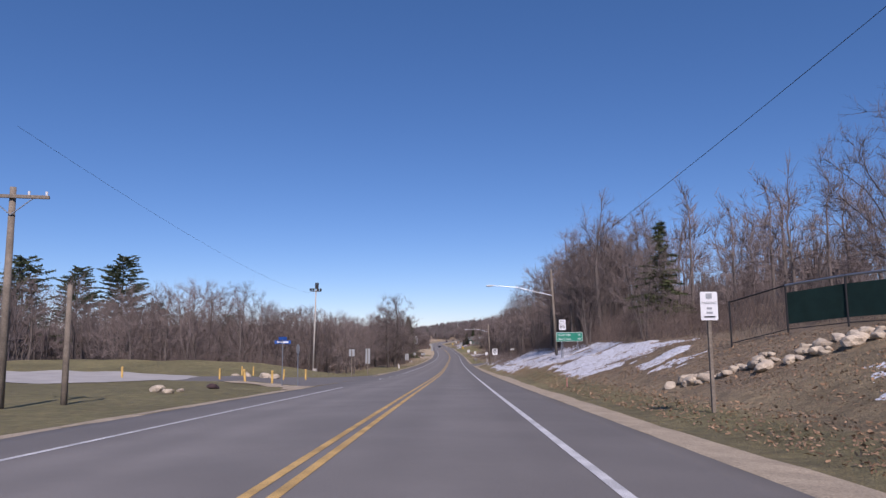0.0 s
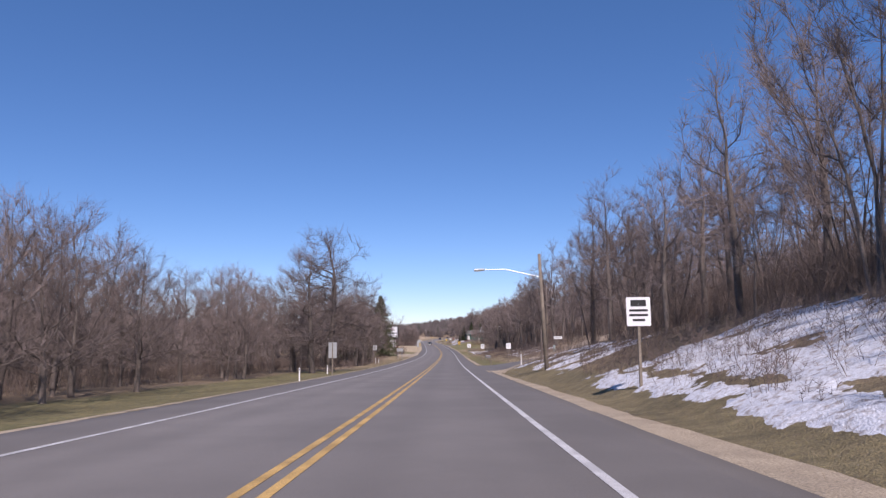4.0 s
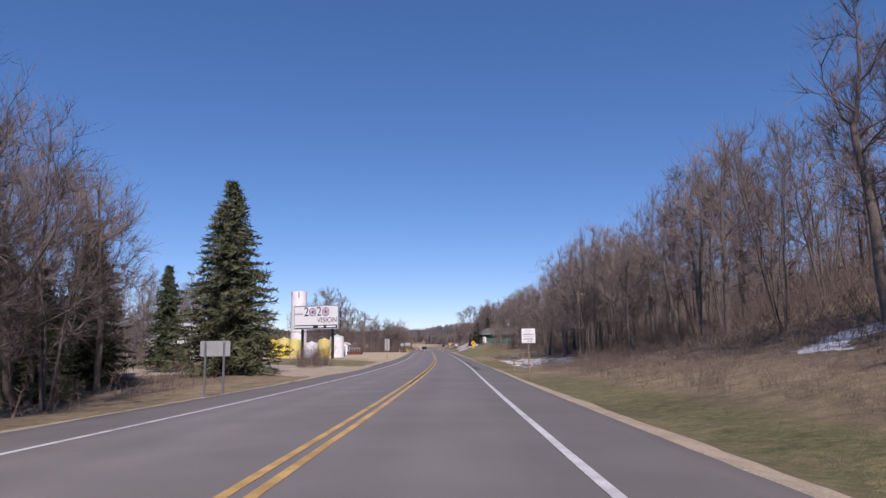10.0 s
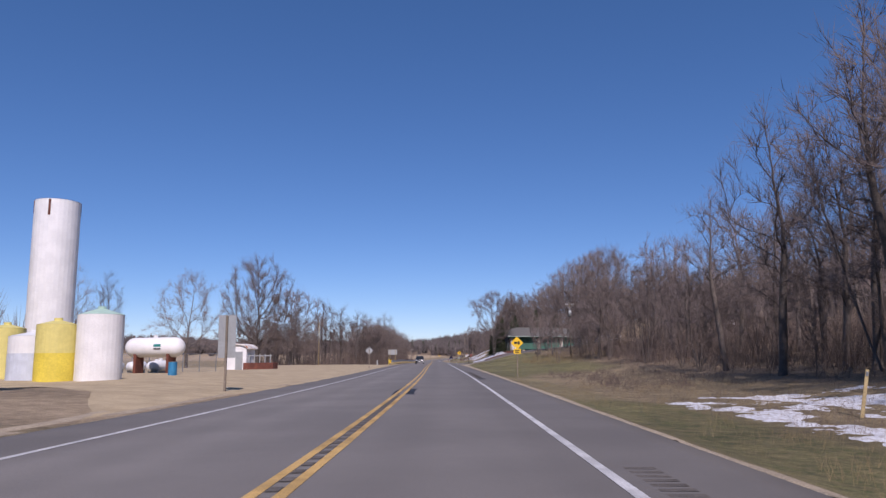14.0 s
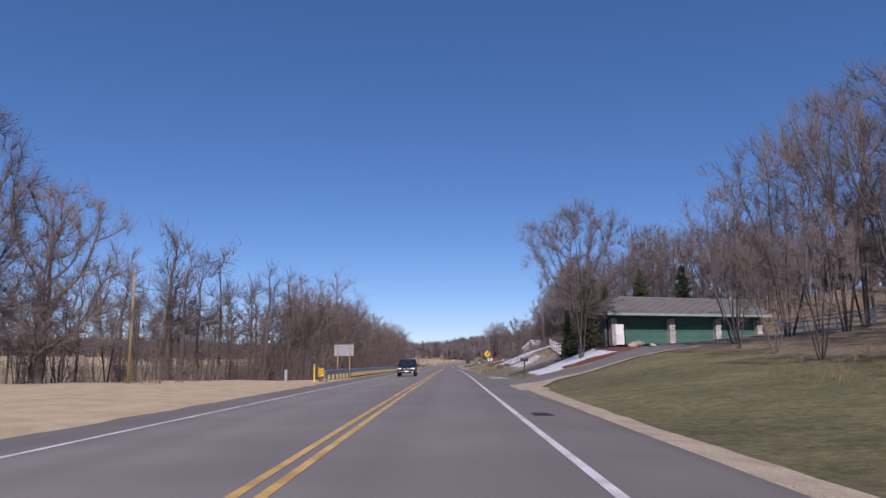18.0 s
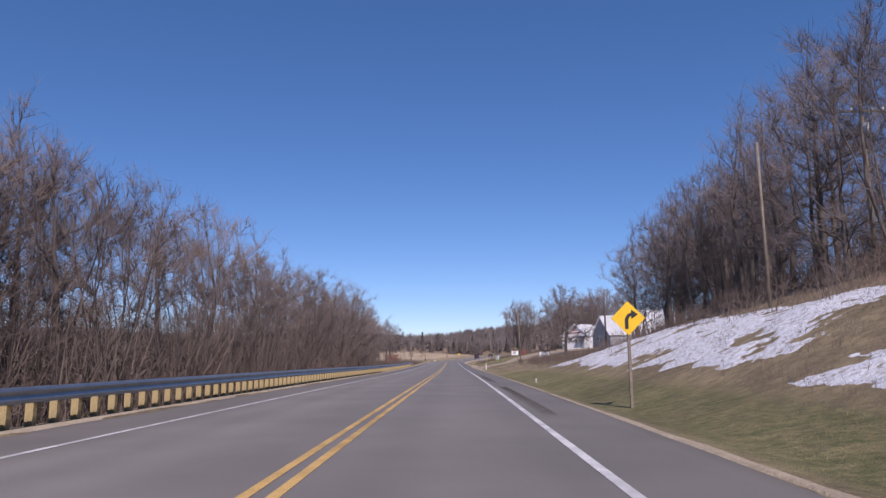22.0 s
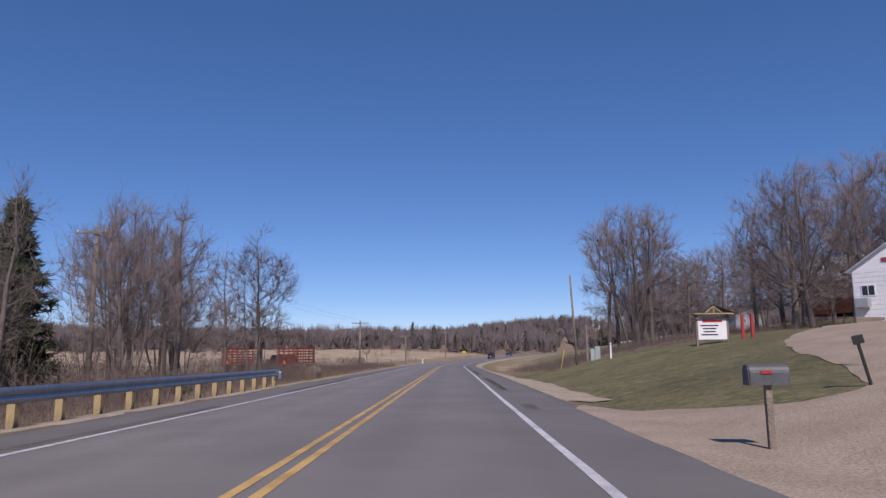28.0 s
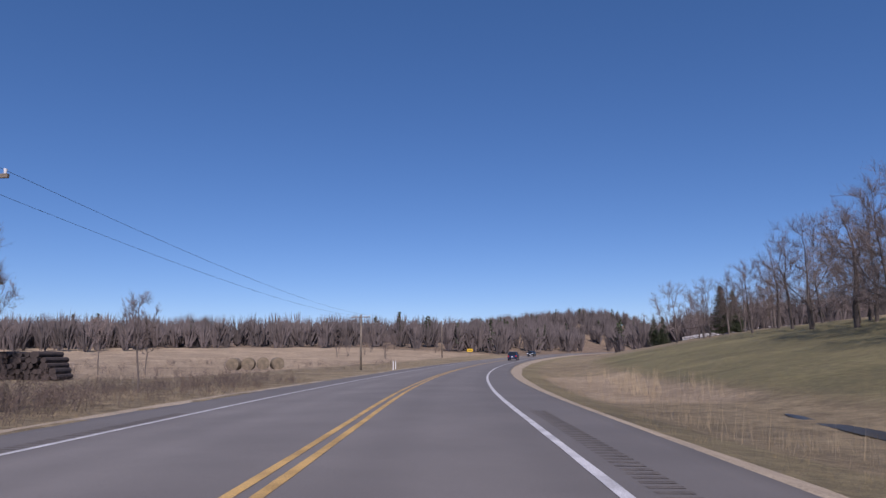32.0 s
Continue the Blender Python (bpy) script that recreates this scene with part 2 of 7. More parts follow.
M = {
    "asphalt": asphalt_material(),
    "ground": ground_material(),
    "white_line": material("white_road_paint", (0.62, 0.62, 0.61), 0.7, vary=0.3, scale=1.5, fine=60, bump=0.1),
    "yellow_line": material("yellow_road_paint", (0.60, 0.385, 0.125), 0.7, vary=0.35, scale=1.2, fine=60, bump=0.1),
    "gravel": material("tan_gravel", (0.42, 0.345, 0.245), 0.95, vary=0.4, scale=1.2, fine=30, bump=0.8, second=(0.33, 0.272, 0.195), distance=0.03),
    "dirt": material("brown_dirt", (0.36, 0.288, 0.208), 0.95, vary=0.35, scale=0.6, fine=22, bump=0.7, second=(0.30, 0.235, 0.165), distance=0.03),
    "snow": material("old_snow", (0.66, 0.68, 0.72), 0.8, vary=0.28, scale=5.5, fine=24, bump=0.9, second=(0.30, 0.25, 0.21), spots=0.60, distance=0.04),
    "bark": material("grey_bark", (0.145, 0.122, 0.106), 0.95, vary=0.4, scale=2.5, fine=22, bump=0.8, second=(0.110, 0.090, 0.077), object_random=0.3),
    "twig": material("twig_bark", (0.205, 0.166, 0.150), 0.95, vary=0.25, scale=0.6, fine=9, bump=0, second=(0.150, 0.118, 0.106), object_random=0.3),
    "brush": material("red_brown_brush", (0.155, 0.116, 0.098), 0.95, vary=0.3, scale=0.25, fine=5, bump=0, second=(0.118, 0.092, 0.079)),
    "drygrass": material("dry_grass", (0.33, 0.25, 0.135), 0.95, vary=0.3, scale=0.3, fine=6, bump=0, second=(0.22, 0.165, 0.085)),
    "deadleaf": material("dead_leaf", (0.36, 0.235, 0.14), 0.9, vary=0.4, scale=2.2, fine=12, bump=0, second=(0.20, 0.12, 0.07)),
    "needle": material("conifer_needle", (0.046, 0.066, 0.030), 0.85, vary=0.45, scale=0.8, fine=7, bump=0, second=(0.046, 0.058, 0.024), object_random=0.2),
    "far_twig": material("far_crown", (0.150, 0.126, 0.122), 0.95, vary=0.3, scale=0.05, fine=0.6, bump=0, second=(0.105, 0.090, 0.086)),
    "straw_bale": material("straw_bale", (0.24, 0.195, 0.135), 0.95, vary=0.35, scale=2, fine=14, bump=0.5),
    "pink": material("faded_pink_paint", (0.50, 0.22, 0.19), 0.7, vary=0.2, scale=4, fine=20, bump=0),
    "olive": material("pine_needle", (0.085, 0.098, 0.032), 0.85, vary=0.45, scale=0.8, fine=7, bump=0, second=(0.040, 0.056, 0.020)),
    "cedarbrown": material("winter_needle", (0.105, 0.112, 0.055), 0.85, vary=0.45, scale=0.8, fine=7, bump=0, second=(0.070, 0.084, 0.040)),
    "reed": material("pale_reed", (0.46, 0.37, 0.24), 0.95, vary=0.3, scale=0.3, fine=6, bump=0),
    "galv": material("galvanised_steel", (0.36, 0.39, 0.42), 0.42, 0.85, vary=0.15, scale=1.5, fine=20, bump=0.1),
    "wood_post": material("weathered_wood", (0.24, 0.20, 0.155), 0.9, vary=0.35, scale=1.5, fine=25, bump=0.4),
    "pale_post": material("pale_treated_wood", (0.42, 0.33, 0.17), 0.9, vary=0.3, scale=1.5, fine=25, bump=0.4),
    "white_paint": material("white_paint", (0.78, 0.78, 0.77), 0.6, vary=0.1, scale=1.2, fine=20, bump=0.1),
    "sign_white": material("sign_white", (0.74, 0.75, 0.75), 0.4, vary=0.06, scale=2, fine=20, bump=0),
    "sign_back": material("sign_back_metal", (0.40, 0.42, 0.42), 0.5, 0.4, vary=0.12, scale=2, fine=14, bump=0.05),
    "sign_green": material("sign_green", (0.012, 0.21, 0.135), 0.4, vary=0.06, scale=2, fine=20, bump=0),
    "sign_blue": material("sign_blue", (0.02, 0.10, 0.38), 0.4, vary=0.06, scale=2, fine=20, bump=0),
    "sign_yellow": material("sign_yellow", (0.80, 0.50, 0.02), 0.4, vary=0.06, scale=2, fine=20, bump=0),
    "black": material("black_paint", (0.018, 0.018, 0.019), 0.55, vary=0.2, scale=2, fine=20, bump=0.05),
    "red": material("red_paint", (0.42, 0.035, 0.025), 0.5, vary=0.2, scale=2, fine=20, bump=0.05),
    "rust": material("rusty_red_steel", (0.17, 0.055, 0.035), 0.85, vary=0.4, scale=2, fine=20, bump=0.3),
    "yellow": material("yellow_paint", (0.72, 0.58, 0.07), 0.55, vary=0.12, scale=1.3, fine=12, bump=0.1),
    "faded_yellow": material("faded_yellow_paint", (0.66, 0.43, 0.13), 0.7, vary=0.25, scale=3, fine=20, bump=0.1),
    "pedestal": material("grey_green_pedestal", (0.30, 0.36, 0.34), 0.6, vary=0.15, scale=2, fine=20, bump=0.05),
    "barn_red": material("faded_red_steel", (0.21, 0.050, 0.032), 0.8, vary=0.35, scale=2, fine=20, bump=0.2),
    "safety_orange": material("safety_orange", (0.95, 0.16, 0.03), 0.5, vary=0.05, scale=2, fine=20, bump=0),
    "net_wrap": material("grey_net_wrap", (0.24, 0.22, 0.175), 0.85, vary=0.4, scale=3, fine=18, bump=0.4, second=(0.16, 0.14, 0.105)),
    "pole_grey": material("pale_grey_wood", (0.46, 0.43, 0.38), 0.85, vary=0.2, scale=1.5, fine=25, bump=0.2),
    "rock": material("pale_limestone", (0.46, 0.39, 0.29), 0.9, vary=0.3, scale=1.5, fine=14, bump=0.6, second=(0.36, 0.30, 0.23), object_random=0.2),
}

# ---- the lie of the land ----
# centre line of the road: a place every 20 m
ROAD_X = [-0.19, -0.13, -0.03, 0.08, 0.17, 0.21, 0.21, 0.20, 0.20, 0.20, 0.22, 0.27, 0.29, 0.29, 0.24, 0.04, -0.35, -0.87, -1.53, -2.31, -3.11, -3.87, -4.58, -5.34, -6.11, -6.87, -7.66, -8.47, -9.35, -10.26, -11.19, -12.11, -13.00, -13.92]
ROAD_Z = [0.00, -0.90, -1.82, -2.73, -3.59, -4.38, -5.10, -5.80, -6.46, -7.06, -7.60, -8.10, -8.53, -8.87, -9.14, -9.36, -9.52, -9.63, -9.71, -9.77, -9.84, -9.94, -10.06, -10.18, -10.33, -10.52, -10.74, -10.98, -11.20, -11.40, -11.55, -11.65, -11.73, -11.83]
LAST = 660.0


def _extend():
    """Carry the centre line back behind the start and on round the bend to the right."""
    xs, zs = list(ROAD_X), list(ROAD_Z)
    ys = [20.0 * i for i in range(len(xs))]
    px, pz, py = xs[-1], zs[-1], ys[-1]
    slope = (xs[-1] - xs[-3]) / 40
    grade = (zs[-1] - zs[-3]) / 40
    for i in range(1, 75):
        py += 20
        run = max(0.0, py - 715)
        slope += 20 / BEND if 0 < run < 330 else 0.0
        px += 20 * slope
        lift = min(run, 250.0)
        pz += 20 * grade if run <= 0 else 20 * (grade + RISE * lift * (1 - lift / 330))
        xs.append(px), zs.append(pz), ys.append(py)
    head_x, head_z = xs[1] - xs[0], zs[1] - zs[0]
    for i in range(1, 6):
        xs.insert(0, xs[0] - head_x), zs.insert(0, zs[0] - head_z), ys.insert(0, ys[0] - 20)
    return np.array(ys), np.array(xs), np.array(zs)


BEND, RISE = 600.0, 0.00019
RY, RX, RZ = _extend()


def smooth(table, y):
    """Catmull-Rom between the places of the centre line."""
    y = np.asarray(y, float)
    u = np.clip((y - RY[0]) / 20.0, 0, len(RY) - 1.001)
    i = u.astype(int)
    f = u - i
    n = len(table) - 1
    a, b, c, d = (table[np.clip(i + k, 0, n)] for k in (-1, 0, 1, 2))
    return b + 0.5 * f * (c - a + f * (2 * a - 5 * b + 4 * c - d + f * (3 * (b - c) + d - a)))


def road_x(y):
    return smooth(RX, y)


def road_z(y):
    return smooth(RZ, y)


RIGHT_D = np.array([5.7, 7, 10, 15, 25, 45, 90, 200])
RIGHT_H = {
    -60: (-.08, -.25, .1, 1.0, 2.0, 2.5, 4, 6), 24: (-.08, -.2, .2, 2.4, 2.9, 3.2, 5, 8),
    40: (-.08, -.2, .5, 2.5, 3.7, 5, 8, 12), 60: (-.08, -.05, 1.15, 3.0, 4.7, 7, 12, 18),
    110: (-.08, -.1, 1.1, 3.2, 6, 9, 14, 20), 150: (-.08, -.3, .8, 2.4, 4.4, 8, 14, 20),
    170: (-.04, -.06, .35, 1.3, 3, 6, 10, 15), 190: (-.08, -.3, .3, 1.5, 3.5, 6, 10, 16),
    215: (-.08, -.3, .2, 1.5, 4, 8, 14, 20), 260: (-.08, -.3, 0, 1.2, 4, 9, 16, 24),
    300: (-.08, -.4, -.4, -.2, 2, 7, 14, 22), 350: (-.08, -.3, -.4, -.3, .5, 3, 8, 14),
    400: (-.08, -.2, 0, .5, 2.0, 5.0, 9, 14), 432: (-.04, -.05, .4, 1.3, 2.7, 5.6, 9, 14),
    450: (-.08, -.1, .5, 2.3, 2.9, 4.4, 7, 12), 470: (-.06, -.1, .3, 2.1, 3.2, 5, 9, 14),
    490: (-.08, -.3, .5, 3.0, 6, 10, 14, 20), 520: (-.08, -.3, .5, 2.6, 6, 10, 15, 22),
    545: (-.08, -.3, .3, 1.2, 3, 6, 9, 14), 570: (-.04, -.05, .3, .9, 2.2, 3.4, 5, 8),
    600: (-.08, -.15, .4, 1.2, 2.8, 4.2, 5.5, 8), 630: (-.08, -.2, .6, 1.8, 3.0, 4.2, 5.5, 8),
    660: (-.08, -.35, 0, 1.1, 3.0, 4.5, 6, 10), 690: (-.08, -.5, -.9, -.9, .8, 5, 9, 13),
    730: (-.08, -.5, -1.0, -.95, .9, 4.6, 9, 13), 780: (-.08, -.5, -.8, -.5, 1.6, 4.6, 9, 13),
    950: (-.08, -.5, -.8, -.8, 0, 3, 8, 14),
}
LEFT_D = np.array([7.3, 8.4, 10.5, 15, 25, 45, 90, 200])
LEFT_H = {
    -60: (-.08, -.2, -.2, -.1, .2, .5, 1, 0), 40: (-.08, -.2, -.2, 0, .3, 1.0, 1, 0),
    76: (-.06, -.1, -.15, -.1, .2, .6, 1, 0), 96: (-.08, -.2, -.3, -.1, 1.5, 2.2, 2.0, 0), 110: (-.08, -.3, -.5, -.7, -.6, -.3, 0, 0),
    250: (-.08, -.3, -.6, -.8, -1, -1, -1, -1), 280: (-.05, -.1, -.1, 0, 0, 0, -.5, -1),
    298: (-.08, -.1, .2, .7, .8, .7, .3, -1), 330: (-.05, 0, .15, .3, .35, .3, 0, -1),
    440: (-.05, -.05, 0, .1, .1, -.3, -1, -2), 460: (-.06, -.15, -.6, -1.2, -1.4, -1.5, -1.5, -1.5),
    600: (-.06, -.15, -.6, -1.2, -1.4, -1.5, -1.5, -1.5), 640: (-.06, -.2, -.25, -.3, -.2, 0, .3, 1),
    700: (-.06, -.2, 0, .05, .1, .25, .8, 2), 950: (-.08, -.3, -.5, -.7, -.6, -.3, .5, 2),
}


def _grid(table):
    keys = sorted(table)
    return np.array(keys, float), np.array([table[k] for k in keys])


RK, RV = _grid(RIGHT_H)
LK, LV = _grid(LEFT_H)


def _profile(keys, values, dist, y, d):
    cols = np.stack([np.interp(y, keys, values[:, j]) for j in range(values.shape[1])], -1)
    j = np.clip(np.searchsorted(dist, d, side="right") - 1, 0, len(dist) - 2)
    f = np.clip((d - dist[j]) / (dist[j + 1] - dist[j]), 0, 1)
    lo = np.take_along_axis(cols, j[..., None], -1)[..., 0]
    hi = np.take_along_axis(cols, j[..., None] + 1, -1)[..., 0]
    return lo + (hi - lo) * f


def bumps(x, y):
    """Soft unevenness of open ground."""
    return (0.5 * np.sin(x * .31 + 1.3 * np.sin(y * .11)) + 0.5 * np.sin(y * .37 + 1.1 * np.sin(x * .23))
            + 0.4 * np.sin(x * .83 + y * .71) + 0.3 * np.sin(y * 1.13 - x * .57))


def ground(x, y):
    """Height of the ground at world x, y."""
    x, y = np.asarray(x, float), np.asarray(y, float)
    d = x - road_x(y)
    right = _profile(RK, RV, RIGHT_D, y, np.abs(d))
    left = _profile(LK, LV, LEFT_D, y, np.abs(d))
    side = np.where(d >= 0, right, left)
    side = np.where((d < 5.7) & (d > -7.3), -0.15, side)
    rough = np.clip((np.abs(d) - 7) / 6, 0, 1) * (0.07 + 0.10 * np.clip((np.abs(d) - 20) / 40, 0, 1))
    step = np.clip((y - 740) / 380, 0, 1)
    far = 9 * step * step * (3 - 2 * step) * (0.9 + 0.12 * np.sin(x * .011 + 1) + .06 * np.sin(x * .031))
    ridge = 15 * np.exp(-((y - 1000) / 110) ** 2 - ((x + 360) / 170) ** 2) * np.clip((y - 800) / 80, 0, 1)
    hill = 21 * np.exp(-((y - 1185) / 150) ** 2 - ((x - 70) / 150) ** 2) + 12 * np.exp(-((y - 1100) / 120) ** 2 - ((x - 300) / 160) ** 2)
    base = np.where(y > 900, road_z(900.0) + (road_z(y) - road_z(900.0)) * np.exp(-np.abs(d) / 25), road_z(y))
    fade = np.exp(-np.clip(y - 800, 0, 900) / 250)
    return base + side * fade + rough * bumps(x, y) + np.where(y > 740, np.maximum(np.maximum(far, hill), ridge) * np.clip((np.abs(d) - 9) / 55, 0, 1), 0)


def place(y, d):
    """World place at distance y along and d to the right of the centre line."""
    x = float(road_x(y)) + d
    return x, y, float(ground(x, y))
# ---- helpers for meshes ----


def mesh_of(name, verts, faces, mats, smooth_shade=False, index=None):
    me = bpy.data.meshes.new(name)
    me.from_pydata([tuple(v) for v in verts], [], faces)
    for m in mats if isinstance(mats, (list, tuple)) else [mats]:
        me.materials.append(m)
    if index is not None:
        me.polygons.foreach_set("material_index", index)
    if smooth_shade:
        me.polygons.foreach_set("use_smooth", [True] * len(me.polygons))
    me.update()
    return me


def strip(name, y0, y1, d0, d1, lift, mat, step=2.0, ragged=0.0, seed=0, on_ground=False, cols=2):
    """A ribbon along the road between two offsets; each offset is a number or a function of y."""
    rng = np.random.RandomState(seed)
    ys = np.arange(y0, y1 + step * 0.5, step)
    left = np.array([d0(v) if callable(d0) else d0 for v in ys]) + ragged * rng.uniform(-1, 1, len(ys))
    right = np.array([d1(v) if callable(d1) else d1 for v in ys]) + ragged * rng.uniform(-1, 1, len(ys))
    verts = []
    for k in range(cols):
        f = k / (cols - 1)
        d = left * (1 - f) + right * f
        x = road_x(ys) + d
        z = (ground(x, ys) if on_ground else road_z(ys) - crown(d)) + lift
        verts.append(np.stack([x, ys, z], 1))
    v = np.stack(verts, 1).reshape(-1, 3)
    faces = [(i * cols + k, i * cols + k + 1, (i + 1) * cols + k + 1, (i + 1) * cols + k) for i in range(len(ys) - 1) for k in range(cols - 1)]
    return new(name, mesh_of(name, v, faces, mat, True))


def crown(d):
    return 0.012 * np.abs(d)


# ---- ground sheet ----
def zones(x, y):
    """How much turf, leaf litter and bare sand lies at a place."""
    d = x - road_x(y)
    box = lambda v, a, b, s=3.0: np.clip((v - a) / s + .5, 0, 1) * np.clip((b - v) / s + .5, 0, 1)
    turf = (box(d, 6, 9.5, 1) * .42 + box(y, -60, 60) * box(d, 6.5, 12) * .12 + box(y, -80, 105) * box(d, -60, -7) * .55 + box(y, 285, 325) * box(d, -22, -8) * .55
            + box(y, 365, 440, 12) * box(d, 6.5, 20) * .62 + box(y, 440, 545, 6) * box(d, 6.5, 11) * .35
            + box(y, 592, 649, 6) * box(d, 7, 60, 3) * .62 + box(y, 640, 800, 20) * box(d, 16, 60, 6) * .55
            + box(y, 175, 260) * box(d, 6.5, 11) * .3 + box(y, 290, 330) * box(d, 6.5, 12) * .4 + box(y, 100, 185) * box(d, -19, -7) * .55 + box(y, 185, 250) * box(d, -12, -7) * .4
            + box(y, 660, 700, 20) * box(d, -60, -12) * .4)
    litter = (box(y, 18, 170, 8) * box(d, 9, 400, 3) * .55 + box(y, 175, 300, 10) * box(d, 12, 400, 4) * .6
              + box(y, 300, 430, 10) * box(d, 17, 400, 6) * .6 + box(y, 465, 555, 8) * box(d, 15, 400, 5) * .55
              + box(y, 95, 185, 10) * box(d, -400, -18, 3) * .6 + box(y, 185, 285, 10) * box(d, -400, -13, 3) * .6 + box(y, 450, 640, 10) * box(d, -60, -9, 2) * .5
              + box(y, 590, 720, 10) * box(d, 60, 400, 8) * .5 + box(y, 890, 1400, 20) * .8 + box(y, 647, 674, 5) * box(d, 7.8, 34, 2) * .75)
    sand = box(y, 318, 450, 3) * box(d, -34, -6.5, 2) * .8 + box(y, 420, 452, 3) * box(d, -60, -6.5, 3) * .4 + box(y, 722, 900, 16) * box(d, -420, -20, 8) * .70 + box(y, 704, 748, 6) * box(d, 8.5, 18, 3) * .6
    return np.clip(turf, 0, 1), np.clip(litter, 0, 1), np.clip(sand, 0, 1)


gy = np.concatenate([np.arange(-90, 770, 2.0), 770 + 4.0 * np.arange(60), 1010 + 12.0 * np.arange(40), 1490 + 80.0 * np.arange(1, 22)])
near = np.concatenate([np.arange(-44, -8.4, 1.2), [-8.4, -7.9, -7.3, -6.2, -3, 0, 2.5, 4.6, 5.7, 6.2, 6.7, 7.2, 7.9], np.arange(8.6, 46, 1.2)])
far_d = np.cumsum(1.5 * 1.17 ** np.arange(34))
gd = np.concatenate([near[0] - far_d[::-1], near, near[-1] + far_d])
YY, DD = np.meshgrid(gy, gd, indexing="ij")
XX = road_x(YY) + DD
ZZ = ground(XX, YY)
nd = len(gd)
gv = np.stack([XX, YY, ZZ], -1).reshape(-1, 3)
gf = [(i * nd + j, i * nd + j + 1, (i + 1) * nd + j + 1, (i + 1) * nd + j) for i in range(len(gy) - 1) for j in range(nd - 1)]
gme = mesh_of("ground", gv, gf, M["ground"], True)
zone = gme.color_attributes.new("zone", "FLOAT_COLOR", "POINT")
zt, zl, zs = zones(gv[:, 0], gv[:, 1])
zone.data.foreach_set("color", np.stack([zt, zl, zs, np.ones(len(zt))], 1).ravel())
ground_ob = tagged(new("ground", gme), "uneven verge and woodland ground of turf, leaf litter and straw", "ground", kind="structure")

# ---- road ----
rys = np.concatenate([np.arange(-90, 780, 2.5), np.arange(780, 1000, 5.0)])
rds = np.array([-7.3, -6.5, -5.6, -4.5, -3.4, -2.2, -1.1, 0, 1.0, 2.0, 3.0, 3.7, 4.6, 5.2, 5.7])
V = []
for d in rds:
    V.append(np.stack([road_x(rys) + d, rys, road_z(rys) - crown(d)], 1))
V = np.stack(V, 1)
low = V.copy()
low[..., 2] -= 0.25
nr = len(rds)
rf = [(i * nr + k, i * nr + k + 1, (i + 1) * nr + k + 1, (i + 1) * nr + k) for i in range(len(rys) - 1) for k in range(nr - 1)]
off = len(rys) * nr
allv = np.concatenate([V.reshape(-1, 3), low[:, [0, -1]].reshape(-1, 3)])
for i in range(len(rys) - 1):
    rf.append((i * nr, (i + 1) * nr, off + 2 * (i + 1), off + 2 * i))
    rf.append((i * nr + nr - 1, off + 2 * i + 1, off + 2 * (i + 1) + 1, (i + 1) * nr + nr - 1))
rme = mesh_of("road", allv, rf, M["asphalt"], True)
acr = rme.attributes.new("across", "FLOAT", "POINT")
vals = np.concatenate([np.tile((rds + 7.3) / 13.0, len(rys)), np.tile([0.0, 1.0], len(rys))])
acr.data.foreach_set("value", vals)
road = tagged(new("road", rme), "grey asphalt two-lane highway with paved shoulders", "road", kind="structure")


def line(name, y0, y1, d, w, mat, label):
    ob = strip(name, y0, y1, d - w / 2, d + w / 2, 0.006, mat, 2.5, 0.006)
    ob.parent = road
    ob["label"] = label
    return ob


line("edge_line", -88, 995, 3.76, 0.15, M["white_line"], "solid white edge line")
line("edge_line", -88, 42, -4.93, 0.15, M["white_line"], "solid white edge line")
line("edge_line", 88, 995, -4.93, 0.15, M["white_line"], "solid white edge line")
for k in range(3):
    line("edge_dash", 62 + 9 * k, 65 + 9 * k, -4.93, 0.15, M["white_line"], "short white edge line dash")
line("centre_line", -88, 995, -0.21, 0.14, M["yellow_line"], "yellow centre line")
line("centre_line", -88, 995, 0.10, 0.14, M["yellow_line"], "yellow centre line")


def wander(base, amp, seed):
    return lambda y: base + amp * (math.sin(y * .21 + seed) + .6 * math.sin(y * .57 + 2 * seed) + .4 * math.sin(y * 1.31 + seed))


def shoulder(y):
    """Outer edge of the gravel, wide at the start and past the bend, a mere line along the banks."""
    return float(np.interp(y, (0, 60, 120, 200, 250, 290, 350, 420, 470, 560, 612, 640, 680), (6.8, 6.7, 6.35, 6.5, 6.3, 5.9, 6.2, 6.6, 5.9, 5.86, 7.4, 7.2, 6.8))) + wander(0, .07, 1)(y)


def shoulder_in(y):
    """Inner edge of the gravel, where the asphalt breaks off."""
    return float(np.interp(y, (0, 230, 270, 335, 350, 440, 474, 560, 590, 640), (5.45, 5.5, 5.66, 5.66, 5.5, 5.5, 5.66, 5.66, 5.45, 5.45))) + wander(0, .03, 3)(y)


for a_, b_ in ((-90, 152), (179, 427), (444, 452), (473, 583), (614, 990)):
    tagged(strip("gravel_shoulder", a_, b_, shoulder_in, shoulder, 0.03, M["gravel"], 1.0, 0.06, 1, True, 4), "narrow tan gravel shoulder beside the asphalt", "shoulder", kind="structure")
for a_, b_ in ((-90, 44), (82, 990)):
    tagged(strip("gravel_shoulder", a_, b_, wander(-8.1, .16, 4), -7.0, 0.03, M["gravel"], 1.0, 0.06, 2, True, 4), "narrow tan gravel shoulder beside the asphalt", "shoulder", kind="structure")
# ---- trees ----


